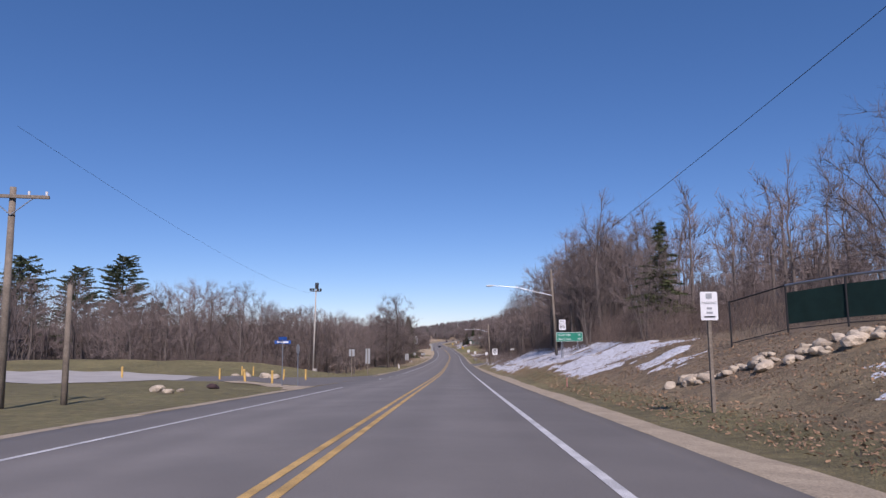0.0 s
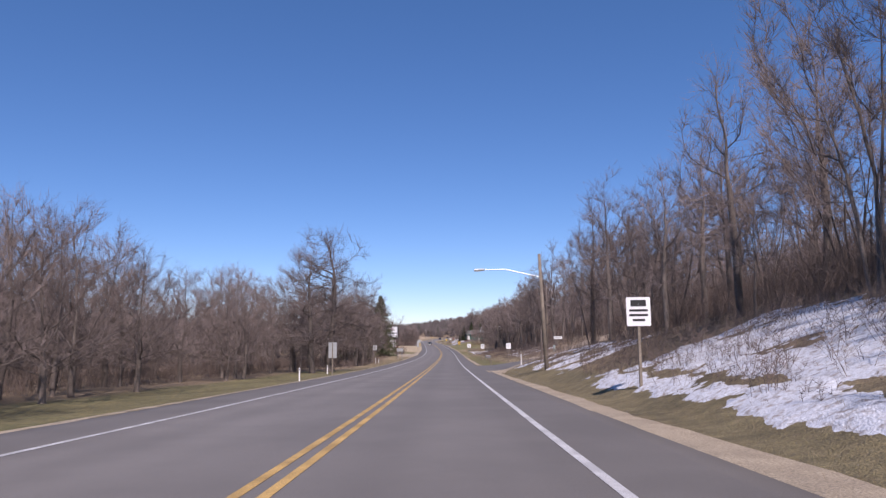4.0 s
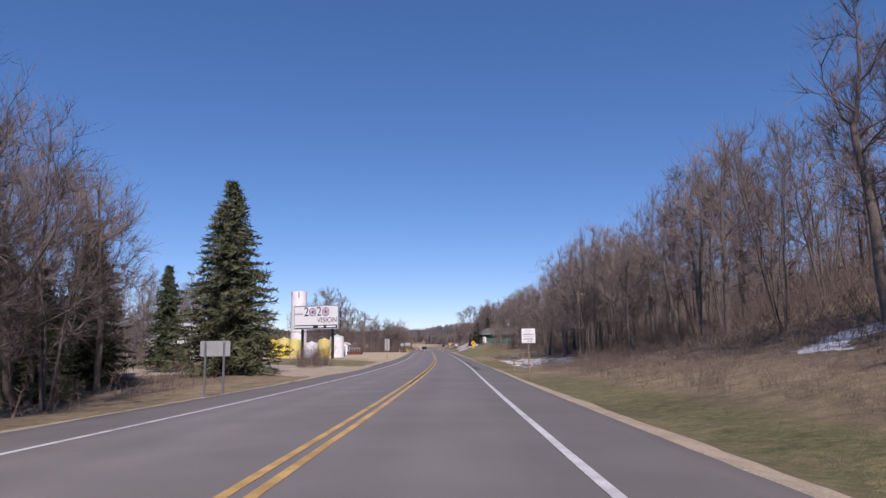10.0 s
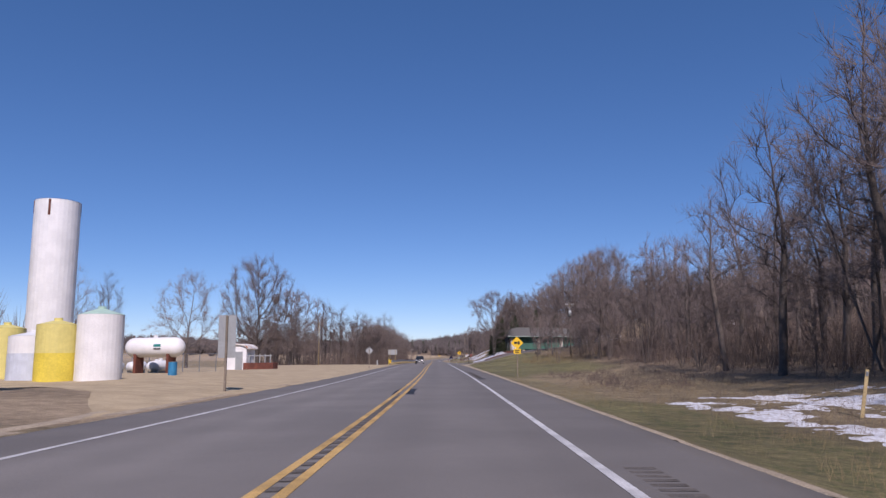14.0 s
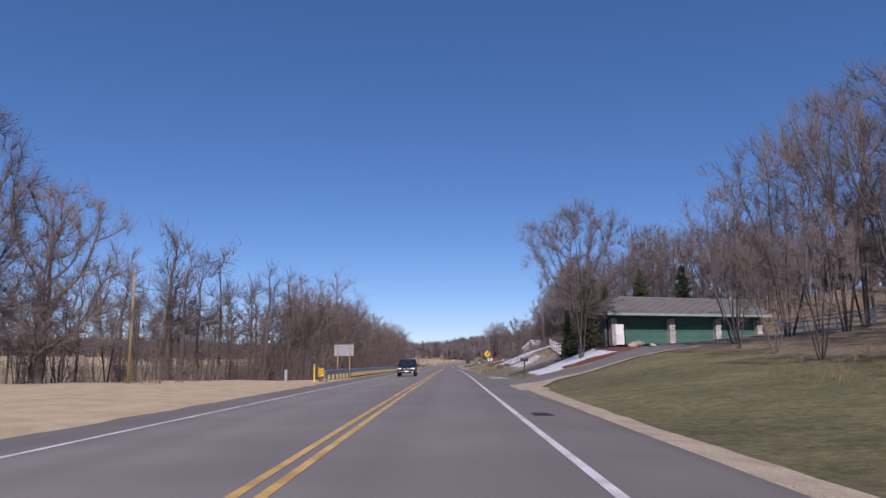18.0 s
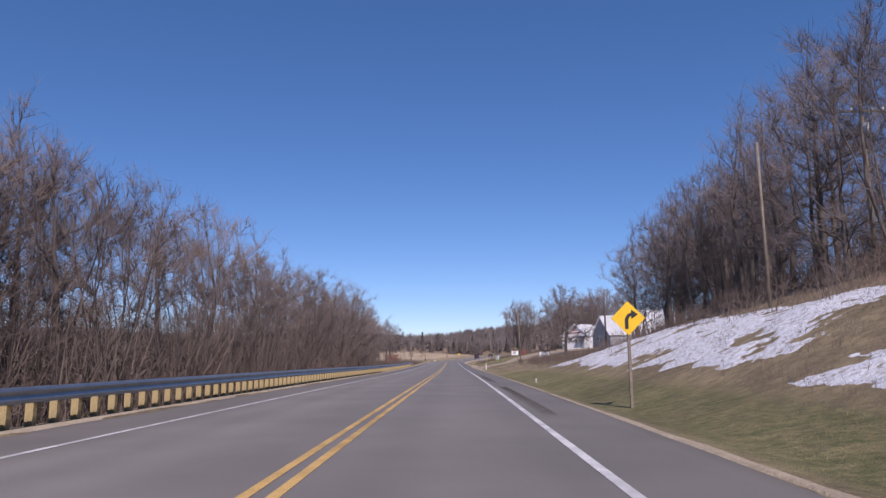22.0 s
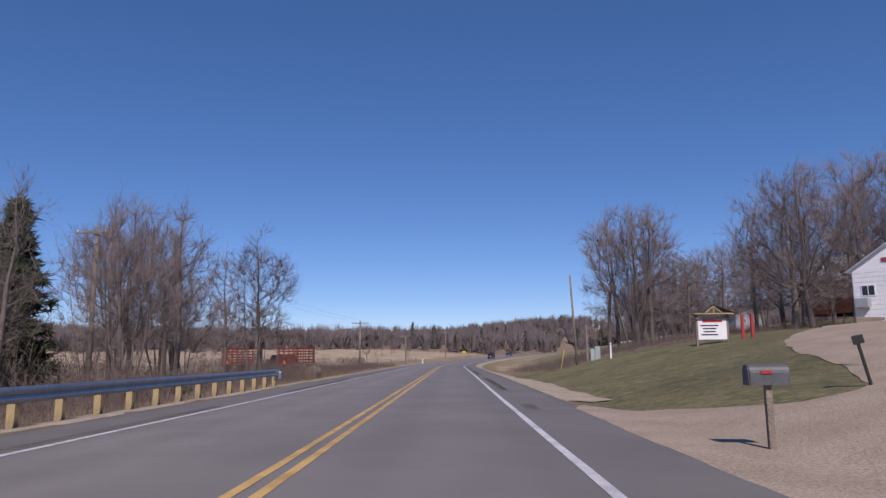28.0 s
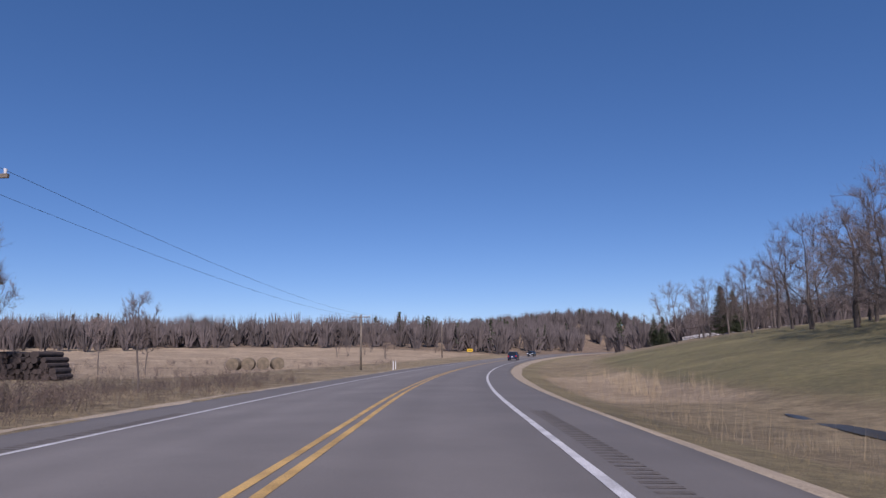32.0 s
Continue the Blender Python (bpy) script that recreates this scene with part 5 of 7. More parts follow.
patch("shop_lot", [(583, 5.5), (587, 7.9), (590.7, 8.9), (595.5, 10.4), (599.5, 19.8), (597, 30), (590, 60), (640, 60), (650, 32), (632, 24), (627, 19.5), (619, 15.2), (608, 12.4), (605, 9.9), (608, 8), (614, 5.5)], "dirt", .05, "worn dirt and gravel lot in front of the shop", cell=1.5)

# tar, grooves and patches in the road surface
tar = material("fresh_tar", (.022, .022, .023), .7, vary=.2)
for k, (y, d, w, l_) in enumerate(((147.6, 1.75, .5, .3), (349, 4.3, .5, 1.6), (425, 4.4, .4, .6), (330, 0.05, .9, 5.0), (382.5, 4.0, .5, 1.2), (404, 4.4, .5, 1.1), (286, 4.2, .45, 1.0))):
    s_ = strip("tar_patch", y, y + l_, d - w / 2, d + w / 2, .0035, tar, l_ / 4, .08, k)
    s_.parent = road
groove = material("ground_rumble_groove", (.138, .122, .106), .95, vary=.35, fine=50)
gv_, gf_ = [], []
for y0, y1, d in ((278, 312, 4.25), (350, 376, 4.25), (483, 545, 4.3), (610, 690, 4.3), (590, 690, -5.3)):
    for y in np.arange(y0, y1, .3):
        if int(y / 9) % 3 == 2:
            continue
        o = len(gv_)
        for dy, dd in ((0, -.2), (0, .2), (.16, .2), (.16, -.2)):
            gv_.append((float(road_x(y)) + d + dd, y + dy, float(road_z(y + dy)) - .012 * abs(d) + .004))
        gf_.append((o, o + 1, o + 2, o + 3))
rg = new("rumble_groove", mesh_of("rumble_groove", gv_, gf_, groove))
rg.parent = road
tagged(rg, "rows of ground rumble grooves", kind="stuff")
gv_, gf_ = [], []
for y in np.arange(252, 330, .6):
    o = len(gv_)
    for dy, dd in ((0, -.13), (0, .02), (.28, .02), (.28, -.13)):
        gv_.append((float(road_x(y)) + dd, y + dy, float(road_z(y + dy)) + .0095))
    gf_.append((o, o + 1, o + 2, o + 3))
rg = new("centre_groove", mesh_of("centre_groove", gv_, gf_, groove))
rg.parent = road
tagged(rg, "rumble grooves across the yellow centre line", kind="stuff")

# ---- ball field fence and rocks ----
FN = tagged(new("field_fence"), "black chain-link fence with green windscreen and a white banner", "fence")
mesh_mat = material("chain_link", (.05, .055, .055), .6, .3, vary=.2)
screen = material("dark_green_windscreen", (.022, .065, .055), .8, vary=.15)
pts_ = [(30, 13.8), (28, 15.3), (26, 16.6), (24, 17.8), (22, 19), (20, 20.2), (18, 21.4)]
P3 = [Vector(place(y, d)) for y, d in pts_]
for i, p in enumerate(P3):
    part("post", rod(p - Vector((0, 0, .3)), p + Vector((0, 0, 1.95)), .04, 8), "black", FN)
for i in range(len(P3) - 1):
    a, b = P3[i], P3[i + 1]
    part("top_rail", rod(a + Vector((0, 0, 1.9)), b + Vector((0, 0, 1.9)), .03 if i < 1 else .05, 8), "black" if i < 1 else "galv", FN)
    part("bottom_rail", rod(a + Vector((0, 0, .15)), b + Vector((0, 0, .15)), .02, 6), "black", FN)
    if i >= 1:
        bm = bmesh.new()
        q = [bm.verts.new(v) for v in (a + Vector((0, .03, .35)), b + Vector((0, .03, .35)), b + Vector((0, .03, 1.6)), a + Vector((0, .03, 1.6)))]
        bm.faces.new(q)
        bmesh.ops.solidify(bm, geom=bm.faces[:], thickness=.01)
        part("windscreen", bm, screen, FN)
    else:
        wires = bmesh.new()
        for k in range(14):
            f0, f1 = k / 14, (k + 3) / 14
            rod(a.lerp(b, f0) + Vector((0, 0, .1)), a.lerp(b, min(1, f1)) + Vector((0, 0, 1.9)), .004, 3, bm=wires)
            rod(a.lerp(b, min(1, f1)) + Vector((0, 0, .1)), a.lerp(b, f0) + Vector((0, 0, 1.9)), .004, 3, bm=wires)
        part("wire_mesh", wires, mesh_mat, FN)
a, b = P3[3].lerp(P3[4], .2), P3[6]
bm = bmesh.new()
bm.faces.new([bm.verts.new(v) for v in (a + Vector((-.05, -.05, 1.15)), b + Vector((-.05, -.05, 1.3)), b + Vector((-.05, -.05, 1.75)), a + Vector((-.05, -.05, 1.55)))])
bmesh.ops.solidify(bm, geom=bm.faces[:], thickness=.01)
bn = part("banner", bm, "white_paint", FN, "white cloth banner with black lettering bars")
for k in range(6):
    p = a.lerp(b, .12 + .13 * k) + Vector((-.08, -.08, 1.42 + .02 * k))
    part("text_bar", box(p, (.22, .01, .16), rot=math.atan2(b.y - a.y, b.x - a.x)), "black", bn)
ob = thing("scoreboard_sign", 23.5, 19.2, "small stacked signs on a pole behind the fence", "sign")
part("pole", rod((0, 0, -.3), (0, 0, 3.4), .04, 8), "galv", ob)
part("panel", box((0, -.05, 3.0), (.5, .02, .5), .01), "rust", ob)
part("panel", box((0, -.05, 2.45), (.5, .02, .3), .01), "white_paint", ob)

rock_rng = random.Random(3)


def rock(size, seed):
    bm = bmesh.new()
    bmesh.ops.create_icosphere(bm, subdivisions=2, radius=.5)
    for v in bm.verts:
        n_ = noise.noise(v.co * 1.7 + Vector((seed * 3.1, 0, 0)))
        v.co *= .8 + .45 * n_
        v.co = Vector((max(-.42, min(.42, v.co.x)) * 1.3, max(-.4, min(.4, v.co.y)), max(-.33, min(.33, v.co.z)) * .85))
    for v in bm.verts:
        v.co *= size
    return bm


rock_meshes = []
for k in range(6):
    o = part("rock", rock(1.0, k), "rock")
    rock_meshes.append(o.data)
    bpy.data.objects.remove(o)


def boulder(y, d, size, label="pale angular limestone boulder on the bank", mat=None):
    x, yy, z = place(y, d)
    o = new("boulder", rock_meshes[rock_rng.randrange(6)])
    s = size * rock_rng.uniform(.8, 1.2)
    o.matrix_basis = Matrix.LocRotScale((x, yy, z + .16 * s), Euler((rock_rng.uniform(-.3, .3), rock_rng.uniform(-.3, .3), rock_rng.uniform(0, 6.3))), (s * 1.1, s, s * .85))
    tagged(o, label, "rock", "boulders on the bank")
    return o


for k in range(74):
    f = k / 73
    y, d = 26.5 - 10 * f + rock_rng.uniform(-.8, .8), 10.6 + 5.6 * f + rock_rng.uniform(-.8, .8)
    boulder(y, d, rock_rng.uniform(.3, .65))
for y, d, s in ((35.9, -13.4, .9), (35.2, -12.6, .5), (37.5, -12.9, .5), (68.5, -17, 1.1), (69.5, -19, .9), (67.5, -15.7, 1.0), (66.5, -16.4, .4), (70.5, -20.5, .8)):
    boulder(y, d, s, "pale boulder in the planting bed by the side road")
boulder(42, -12.7, .75, "dark reddish boulder in the planting bed").data = rock_meshes[1].copy()
bpy.context.scene.collection.objects[-1].data.materials[0] = material("dark_red_stone", (.07, .04, .04), .9, vary=.3)
boulder(447, 18.0, 1.3, "large grey boulder beside the garage drive")
boulder(446.2, 19.2, .7, "tan boulder beside the garage drive")
for k in range(14):
    boulder(457.5 + rock_rng.uniform(-1.5, 4), 13.2 + rock_rng.uniform(-1, 1.5), rock_rng.uniform(.2, .4), "pink-brown stone below the white fence")

# ---- billboard and tanks ----
BB = thing("billboard", 325, -18.4, "large white billboard with black lettering on two steel posts", "billboard", 0)
bx, by, bz = place(325, -18.4)
ang = math.radians(-22)
BB.matrix_basis = pose(bx, by, float(road_z(325)), 0, 0, math.degrees(ang))
L_, zb, zt = 7.9, 5.0, 8.55
face = part("panel", box((0, 0, (zb + zt) / 2), (L_, .18, zt - zb), .02), "sign_white", BB)
frame_bm = bmesh.new()
for x, z, w, h in ((0, zt + .03, L_ + .16, .06), (0, zb - .03, L_ + .16, .06), (-L_ / 2 - .04, (zb + zt) / 2, .07, zt - zb), (L_ / 2 + .04, (zb + zt) / 2, .07, zt - zb)):
    box((x, -.02, z), (w, .3, h), .01, bm=frame_bm)
part("frame", frame_bm, "sign_back", BB)
part("footer_strip", box((0, -.1, zb + .33), (L_ - .3, .02, .55)), "black", face)
bar(3.4, .24, -2.2, zb + .33, "sign_white", face, -.115), bar(1.0, .28, .9, zb + .33, "sign_white", face, -.115), bar(1.7, .26, 2.7, zb + .33, "sign_white", face, -.115)
words("2", 2.0, -1.75, -.1, zt - .95, "black", face), words("2", 2.0, .55, -.1, zt - .95, "black", face)
for x in (-.6, 1.75):
    for r0, r1, mt in ((.66, .0, "black"), (.56, 0, "sign_white"), (.46, 0, material("magenta_ring", (.45, .05, .28), .5)), (.33, 0, "sign_white"), (.22, 0, "black")):
        part("ring", rod((x, -.1 - (.7 - r0) * .02, zt - .95), (x, -.112 - (.7 - r0) * .02, zt - .95), r0, 24), mt, face)
bar(1.5, .2, -3.2, zt - 1.2, "sign_back", face, -.1)
words("VISION", 1.15, 2.0, -.1, zt - 2.25, "black", face)
for x in (-2.75, 2.75):
    part("post", box((x, .4, 3.6), (.32, .32, 10.0), .02), "black", BB)
part("catwalk", box((0, -.35, zb - .42), (L_ + .5, .7, .08), .01), "black", BB)
for x in (-2.75, -.9, .9, 2.75):
    part("bracket", rod((x, .3, zb - .9), (x, -.6, zb - .45), .04, 6), "black", BB)
for k in range(5):
    part("side_rung", box((L_ / 2 + .2, .3, zb + .5 + .65 * k), (.2, .1, .4), .01), "black", BB)


def tank(name, y, d, r, h, mat, label, lid=None, dome=.25, category="tank", level=None):
    ob = thing(name, y, d, label, category, group="storage tanks")
    part("shell", rod((0, 0, -.2), (0, 0, h), r, 32), mat, ob, soft=False)
    part("lid", rod((0, 0, h), (0, 0, h + dome), r * 1.01, 32, r * .15), lid or mat, ob)
    if level:
        part("filled_part", rod((0, 0, .02), (0, 0, h * level[0]), r + .006, 32), level[1], ob, "darker band up to the liquid level")
    if dome > .22:
        part("fill_cap", rod((0, 0, h + dome * .8), (0, 0, h + dome + .12), .22, 14), lid or mat, ob)
    else:
        for k in range(5):
            a_ = .5 + 1.1 * k
            part("rust_streak", box((math.cos(a_) * (r + .004), math.sin(a_) * (r + .004), h - .5 - .12 * (k % 3)), (.03, .16, .9 + .25 * (k % 3)), .006, a_), "rust", ob)
    return ob


pale_green = material("pale_green_lid", (.42, .60, .50), .6, vary=.12)
pale_yellow = material("pale_yellow_plastic", (.68, .60, .20), .5, vary=.1)
tank("silo", 351, -26.2, 1.5, 12.6, "white_paint", "tall white cylindrical silo with rust stains", dome=.2, category="silo")
tank("storage_tank", 340.8, -17.4, 1.2, 3.6, "white_paint", "white cylindrical tank with a pale green lid", pale_green, .35)
milky = material("milky_plastic", (.55, .60, .68), .5, vary=.1)
tank("storage_tank", 340.4, -19.6, 1.05, 3.1, pale_yellow, "yellow cylindrical storage tank on the gravel", level=(.5, "yellow"))
tank("storage_tank", 345.5, -25.7, 1.05, 3.2, pale_yellow, "pale yellow cylindrical tank")
tank("storage_tank", 346, -27.9, 1.1, 3.4, pale_yellow, "bright yellow cylindrical tank", level=(.6, "yellow"))
tank("storage_tank", 347, -30.2, 1.0, 3.1, "yellow", "yellow cylindrical tank with white mark")
tank("storage_tank", 342.5, -22.2, 1.25, 2.6, "sign_white", "pale grey-white cylindrical tank", level=(.62, milky))


def lying_tank(name, y, d, length, r, zc, label, mat="white_paint", turn=0.0, stand="rust"):
    ob = thing(name, y, d, label, "propane tank", turn, group="lying tanks")
    pts = [(-length / 2, 0.001)] + [(-length / 2 + r - r * math.cos(radians(a)), r * math.sin(radians(a))) for a in range(15, 91, 15)] + [(length / 2 - r + r * math.sin(radians(a)), r * math.cos(radians(a))) for a in range(0, 76, 15)] + [(length / 2, .001)]
    bm = bmesh.new()
    rings = [[bm.verts.new((x, q * math.cos(2 * math.pi * k / 20), zc + q * math.sin(2 * math.pi * k / 20))) for k in range(20)] for x, q in pts]
    for a, b in zip(rings, rings[1:]):
        for k in range(20):
            bm.faces.new((a[k], a[(k + 1) % 20], b[(k + 1) % 20], b[k]))
    bmesh.ops.recalc_face_normals(bm, faces=bm.faces)
    sh = part("shell", bm, mat, ob, soft=True)
    for x in (-length * .28, length * .28):
        part("saddle", box((x, 0, zc / 2 - r * .35), (.22, r * 1.5, zc), .02), stand, ob)
    part("valve_dome", rod((0, 0, zc + r - .05), (0, 0, zc + r + .18), .16, 12), mat, ob)
    return ob


big = lying_tank("bulk_propane_tank", 358.5, -21.6, 5.0, .8, 2.1, "long white bulk propane tank on red steel stands", turn=-6)
part("logo_block", box((.6, -.81, 2.25), (.6, .03, .2), .005), material("teal_logo", (.02, .30, .28), .5), big)
bar(.6, .1, .6, 1.98, "black", big, -.81)
for k in range(5):
    lying_tank("propane_tank", 362 + k * 1.4, -22.5 - k * 1.6 + (k % 2) * .7, 2.4, .45, .65, "small grey-white propane tank stored on the gravel", "sign_white", 75 + 6 * k, "galv")
ob = thing("standpipe", 362, -28, "pale vent pipe behind the tanks", "pipe")
part("pipe", rod((0, 0, -.3), (0, 0, 5.2), .12, 10), "white_paint", ob)
ob = thing("barrel", 352, -17.6, "blue steel barrel beside the tanks", "barrel")
part("shell", rod((0, 0, 0), (0, 0, .95), .3, 16), material("blue_barrel", (.03, .22, .42), .5), ob)
part("rim", rod((0, 0, .95), (0, 0, .98), .31, 16), "galv", ob)

# pump hut with curved roof, dock and chain-link fence
ob = thing("pump_hut", 382, -21.2, "small white hut with a rust-streaked curved roof", "hut", -4)
part("wall", box((0, 0, 1.2), (2.3, 2.6, 2.4), .02), "white_paint", ob)
pts = [(1.45 * math.cos(radians(a)), 2.35 + .62 * math.sin(radians(a))) for a in range(0, 181, 15)]
inner = [(1.36 * math.cos(radians(a)), 2.3 + .54 * math.sin(radians(a))) for a in range(180, -1, -15)]
part("roof", shift(slab((pts + inner)[::-1], 3.1), 0, -1.55, 0), material("rust_streaked_white", (.72, .70, .66), .6, vary=.15, scale=1.6, fine=12, second=(.45, .20, .10), spots=.6), ob)
part("gable", shift(slab([(1.14 * math.cos(radians(a)), 2.35 + .5 * math.sin(radians(a))) for a in range(0, 181, 20)][::-1], .05), 0, -1.33, 0), "white_paint", ob)
part("door", box((.3, -1.32, 1.05), (.85, .05, 2.0), .01), "sign_back", ob)
part("panel_box", box((1.18, -.4, 1.5), (.15, .5, .6), .01), "sign_back", ob)
ob = thing("loading_dock", 380, -18.4, "low red-brown dock with pipes and fittings", "dock", -4)
part("platform", box((0, 0, .35), (3.4, 1.6, .8), .02), "rust", ob)
for x in (-1.2, -.6, 0, .6, 1.2):
    part("pipe", rod((x, -.3, .7), (x, -.3, 1.7), .06, 8), "sign_back", ob)
part("header_pipe", rod((-1.4, -.3, 1.5), (1.4, -.3, 1.5), .05, 8), "sign_back", ob)
CF = tagged(new("yard_fence"), "grey chain-link fence round the tank yard", "fence")
cp = [Vector(place(368 + .4 * k, -31 + 1.5 * k)) for k in range(8)]
for p in cp:
    part("post", rod(p - Vector((0, 0, .3)), p + Vector((0, 0, 1.8)), .035, 6), "galv", CF)
wires = bmesh.new()
for a, b in zip(cp, cp[1:]):
    rod(a + Vector((0, 0, 1.78)), b + Vector((0, 0, 1.78)), .02, 5, bm=wires)
    for k in range(12):
        rod(a.lerp(b, k / 12) + Vector((0, 0, .05)), a.lerp(b, min(1, (k + 2.5) / 12)) + Vector((0, 0, 1.78)), .005, 3, bm=wires)
        rod(a.lerp(b, min(1, (k + 2.5) / 12)) + Vector((0, 0, .05)), a.lerp(b, k / 12) + Vector((0, 0, 1.78)), .005, 3, bm=wires)
part("wire_mesh", wires, "galv", CF)
# ---- buildings ----
green_door = material("green_garage_door", (.055, .15, .115), .6, vary=.12, scale=.8, fine=10)
grey_green = material("grey_green_siding", (.17, .20, .19), .75, vary=.12, scale=.8, fine=14)
shingle = material("grey_shingles", (.15, .145, .135), .9, vary=.3, scale=1.5, fine=9, bump=.5, second=(.11, .108, .10))
stone_pier = material("pale_stone_pier", (.50, .47, .42), .9, vary=.25, scale=1.2, fine=7, bump=.5)
white_metal = material("white_metal_siding", (.74, .75, .76), .5, vary=.07, scale=.6, fine=10)
white_roof = material("white_metal_roof", (.86, .87, .88), .4, vary=.06, scale=.5, fine=9)
dark_glass = material("dark_window_glass", (.03, .035, .04), .12, vary=.1)

GA = thing("garage", 449, 23, "long low garage with green doors, stone piers and grey shingle roof", "garage", 0)
gz = float(road_z(447)) + 2.85
GA.matrix_basis = pose(float(road_x(452)) + 17.3, 452.2, gz, 0, 0, 24)
W0, W1, DP = -.7, 18.2, 4.8
part("back_wall", box(((W0 + W1) / 2, DP, 1.3), (W1 - W0, .2, 3.0)), grey_green, GA)
part("side_wall", box((W0, DP / 2, 1.3), (.2, DP - .2, 3.0)), grey_green, GA)
part("side_wall", box((W1, DP / 2, 1.3), (.2, DP - .2, 3.0)), grey_green, GA)
for x in (W1 - .1,):
    g = slab([(0, 2.8), (DP + .3, 2.8), (DP / 2, 4.25)], .12)
    shift(g, 0, 0, 0, Matrix.Rotation(radians(90), 4, "Z"))
    shift(g, x + .1, -.1, 0)
    part("gable", g, grey_green, GA)
for k in range(12):
    part("siding_board", box((W0 - .11, DP / 2, .1 + .24 * k), (.03, DP - .1, .225), .006), grey_green, GA)
part("lintel", box(((W0 + W1) / 2, .1, 2.55), (W1 - W0, .25, .5), .01), green_door, GA)
piers = [0.0, 6.7, 12.4, W1 - .4]
for x in piers:
    pr = part("pier", box((x, .0, 1.1), (.62, .6, 2.6), .03), stone_pier, GA)
    for r_ in range(7):
        for c_ in range(2):
            part("stone", box((x - .155 + .31 * c_ + (.05 if r_ % 2 else -.05), -.31, .05 + .34 * r_), (.29, .05, .31), .02), stone_pier, pr)
for a, b in zip(piers, piers[1:]):
    dr = part("garage_door", box(((a + b) / 2, .22, 1.15), (b - a - .62, .08, 2.4), .01), green_door, GA)
    for k in range(4):
        part("door_panel", box(((a + b) / 2, .17, .3 + .57 * k), (b - a - .7, .03, .52), .012), green_door, dr)
for s_ in (-1, 1):
    n_ = 1 if s_ < 0 else -1
    bm = bmesh.new()
    y0, y1 = (-1.1, DP / 2) if s_ < 0 else (DP + .9, DP / 2)
    z0, z1 = 2.72, 4.6
    bm.faces.new([bm.verts.new(v) for v in ((W0 - .6, y0, z0), (W1 + .6, y0, z0), (W1 + .6, y1, z1), (W0 + 2.2, y1, z1))])
    bmesh.ops.solidify(bm, geom=bm.faces[:], thickness=-.16)
    rf_ = part("roof", bm, shingle, GA)
    if s_ < 0:
        sh_me = None
        for r_ in range(11):
            f0 = r_ / 11
            for c_ in range(17):
                x = W0 - .5 + c_ * 1.2 + (.6 if r_ % 2 else 0)
                if x > W1 or x < W0 - .5 + 2.8 * f0:
                    continue
                if sh_me is None:
                    o = part("shingle", box((.59, .24, .012), (1.17, .5, .024)), shingle, rf_)
                    sh_me = o.data
                else:
                    o = new("shingle", sh_me)
                    o.parent = rf_
                o.matrix_basis = pose(x, y0 + (y1 - y0) * f0, z0 + (z1 - z0) * f0 + .085, math.degrees(math.atan2(z1 - z0, y1 - y0)), 0, 0)
hip = bmesh.new()
hip.faces.new([hip.verts.new(v) for v in ((W0 - .6, -1.1, 2.72), (W0 + 2.2, DP / 2, 4.6), (W0 - .6, DP + .9, 2.72))])
bmesh.ops.solidify(hip, geom=hip.faces[:], thickness=-.16)
part("hip_roof", hip, shingle, GA)
part("fascia", box(((W0 + W1) / 2, -1.12, 2.72), (W1 - W0 + 1.2, .05, .22), .006), material("sage_fascia", (.30, .38, .34), .6), GA)
part("white_cupboard", box((W0 + 1.2, -.25, .85), (.9, .35, 1.9), .02), "white_paint", GA)
part("window", box((W0 - .14, 3.2, 1.7), (.05, .5, .9), .01), dark_glass, GA)

# white board fence and gate
WF = tagged(new("board_fence"), "white three-rail board fence on the lawn", "fence")


def fence_run(places, rails=(.35, .75, 1.12)):
    P = [Vector(place(y, d)) for y, d in places]
    for p in P:
        part("post", box(p + Vector((0, 0, .5)), (.13, .13, 1.5), .012), "white_paint", WF)
    for a, b in zip(P, P[1:]):
        for z in rails:
            m_, dv = (a + b) / 2, b - a
            g = box((0, 0, 0), (dv.length + .1, .04, .14), .008)
            bmesh.ops.transform(g, matrix=Matrix.Translation(m_ + Vector((-.06, -.06, z))) @ dv.to_track_quat("X", "Z").to_matrix().to_4x4(), verts=g.verts)
            part("rail", g, "white_paint", WF)


fence_run([(463.2, 16.1), (467.5, 15.7), (471.9, 15.3)])
fence_run([(471.9, 15.4), (475.3, 15.6), (478.7, 15.8), (482.1, 16.1), (485.5, 16.3), (488.9, 16.6)])
GT = thing("garden_gate", 453.8, 13.4, "leaning white picket gate between evergreens", "gate", 12)
GT.scale = (.8, .8, .8)
for k in range(6):
    part("picket", box((-.5 + .2 * k, 0, .7), (.09, .03, 1.5 + .1 * (k % 2)), .006), "white_paint", GT)
part("rail", box((0, .03, .5), (1.2, .03, .1), .005), "white_paint", GT)
part("rail", box((0, .03, 1.1), (1.2, .03, .1), .005), "white_paint", GT)
ob = thing("garden_lamp", 448, 17.4, "thin dark garden post with a small lantern", "garden lamp")
part("post", rod((0, 0, -.2), (0, 0, 1.5), .03, 6), "black", ob)
part("lantern", box((0, 0, 1.6), (.22, .22, .26), .02), "black", ob)


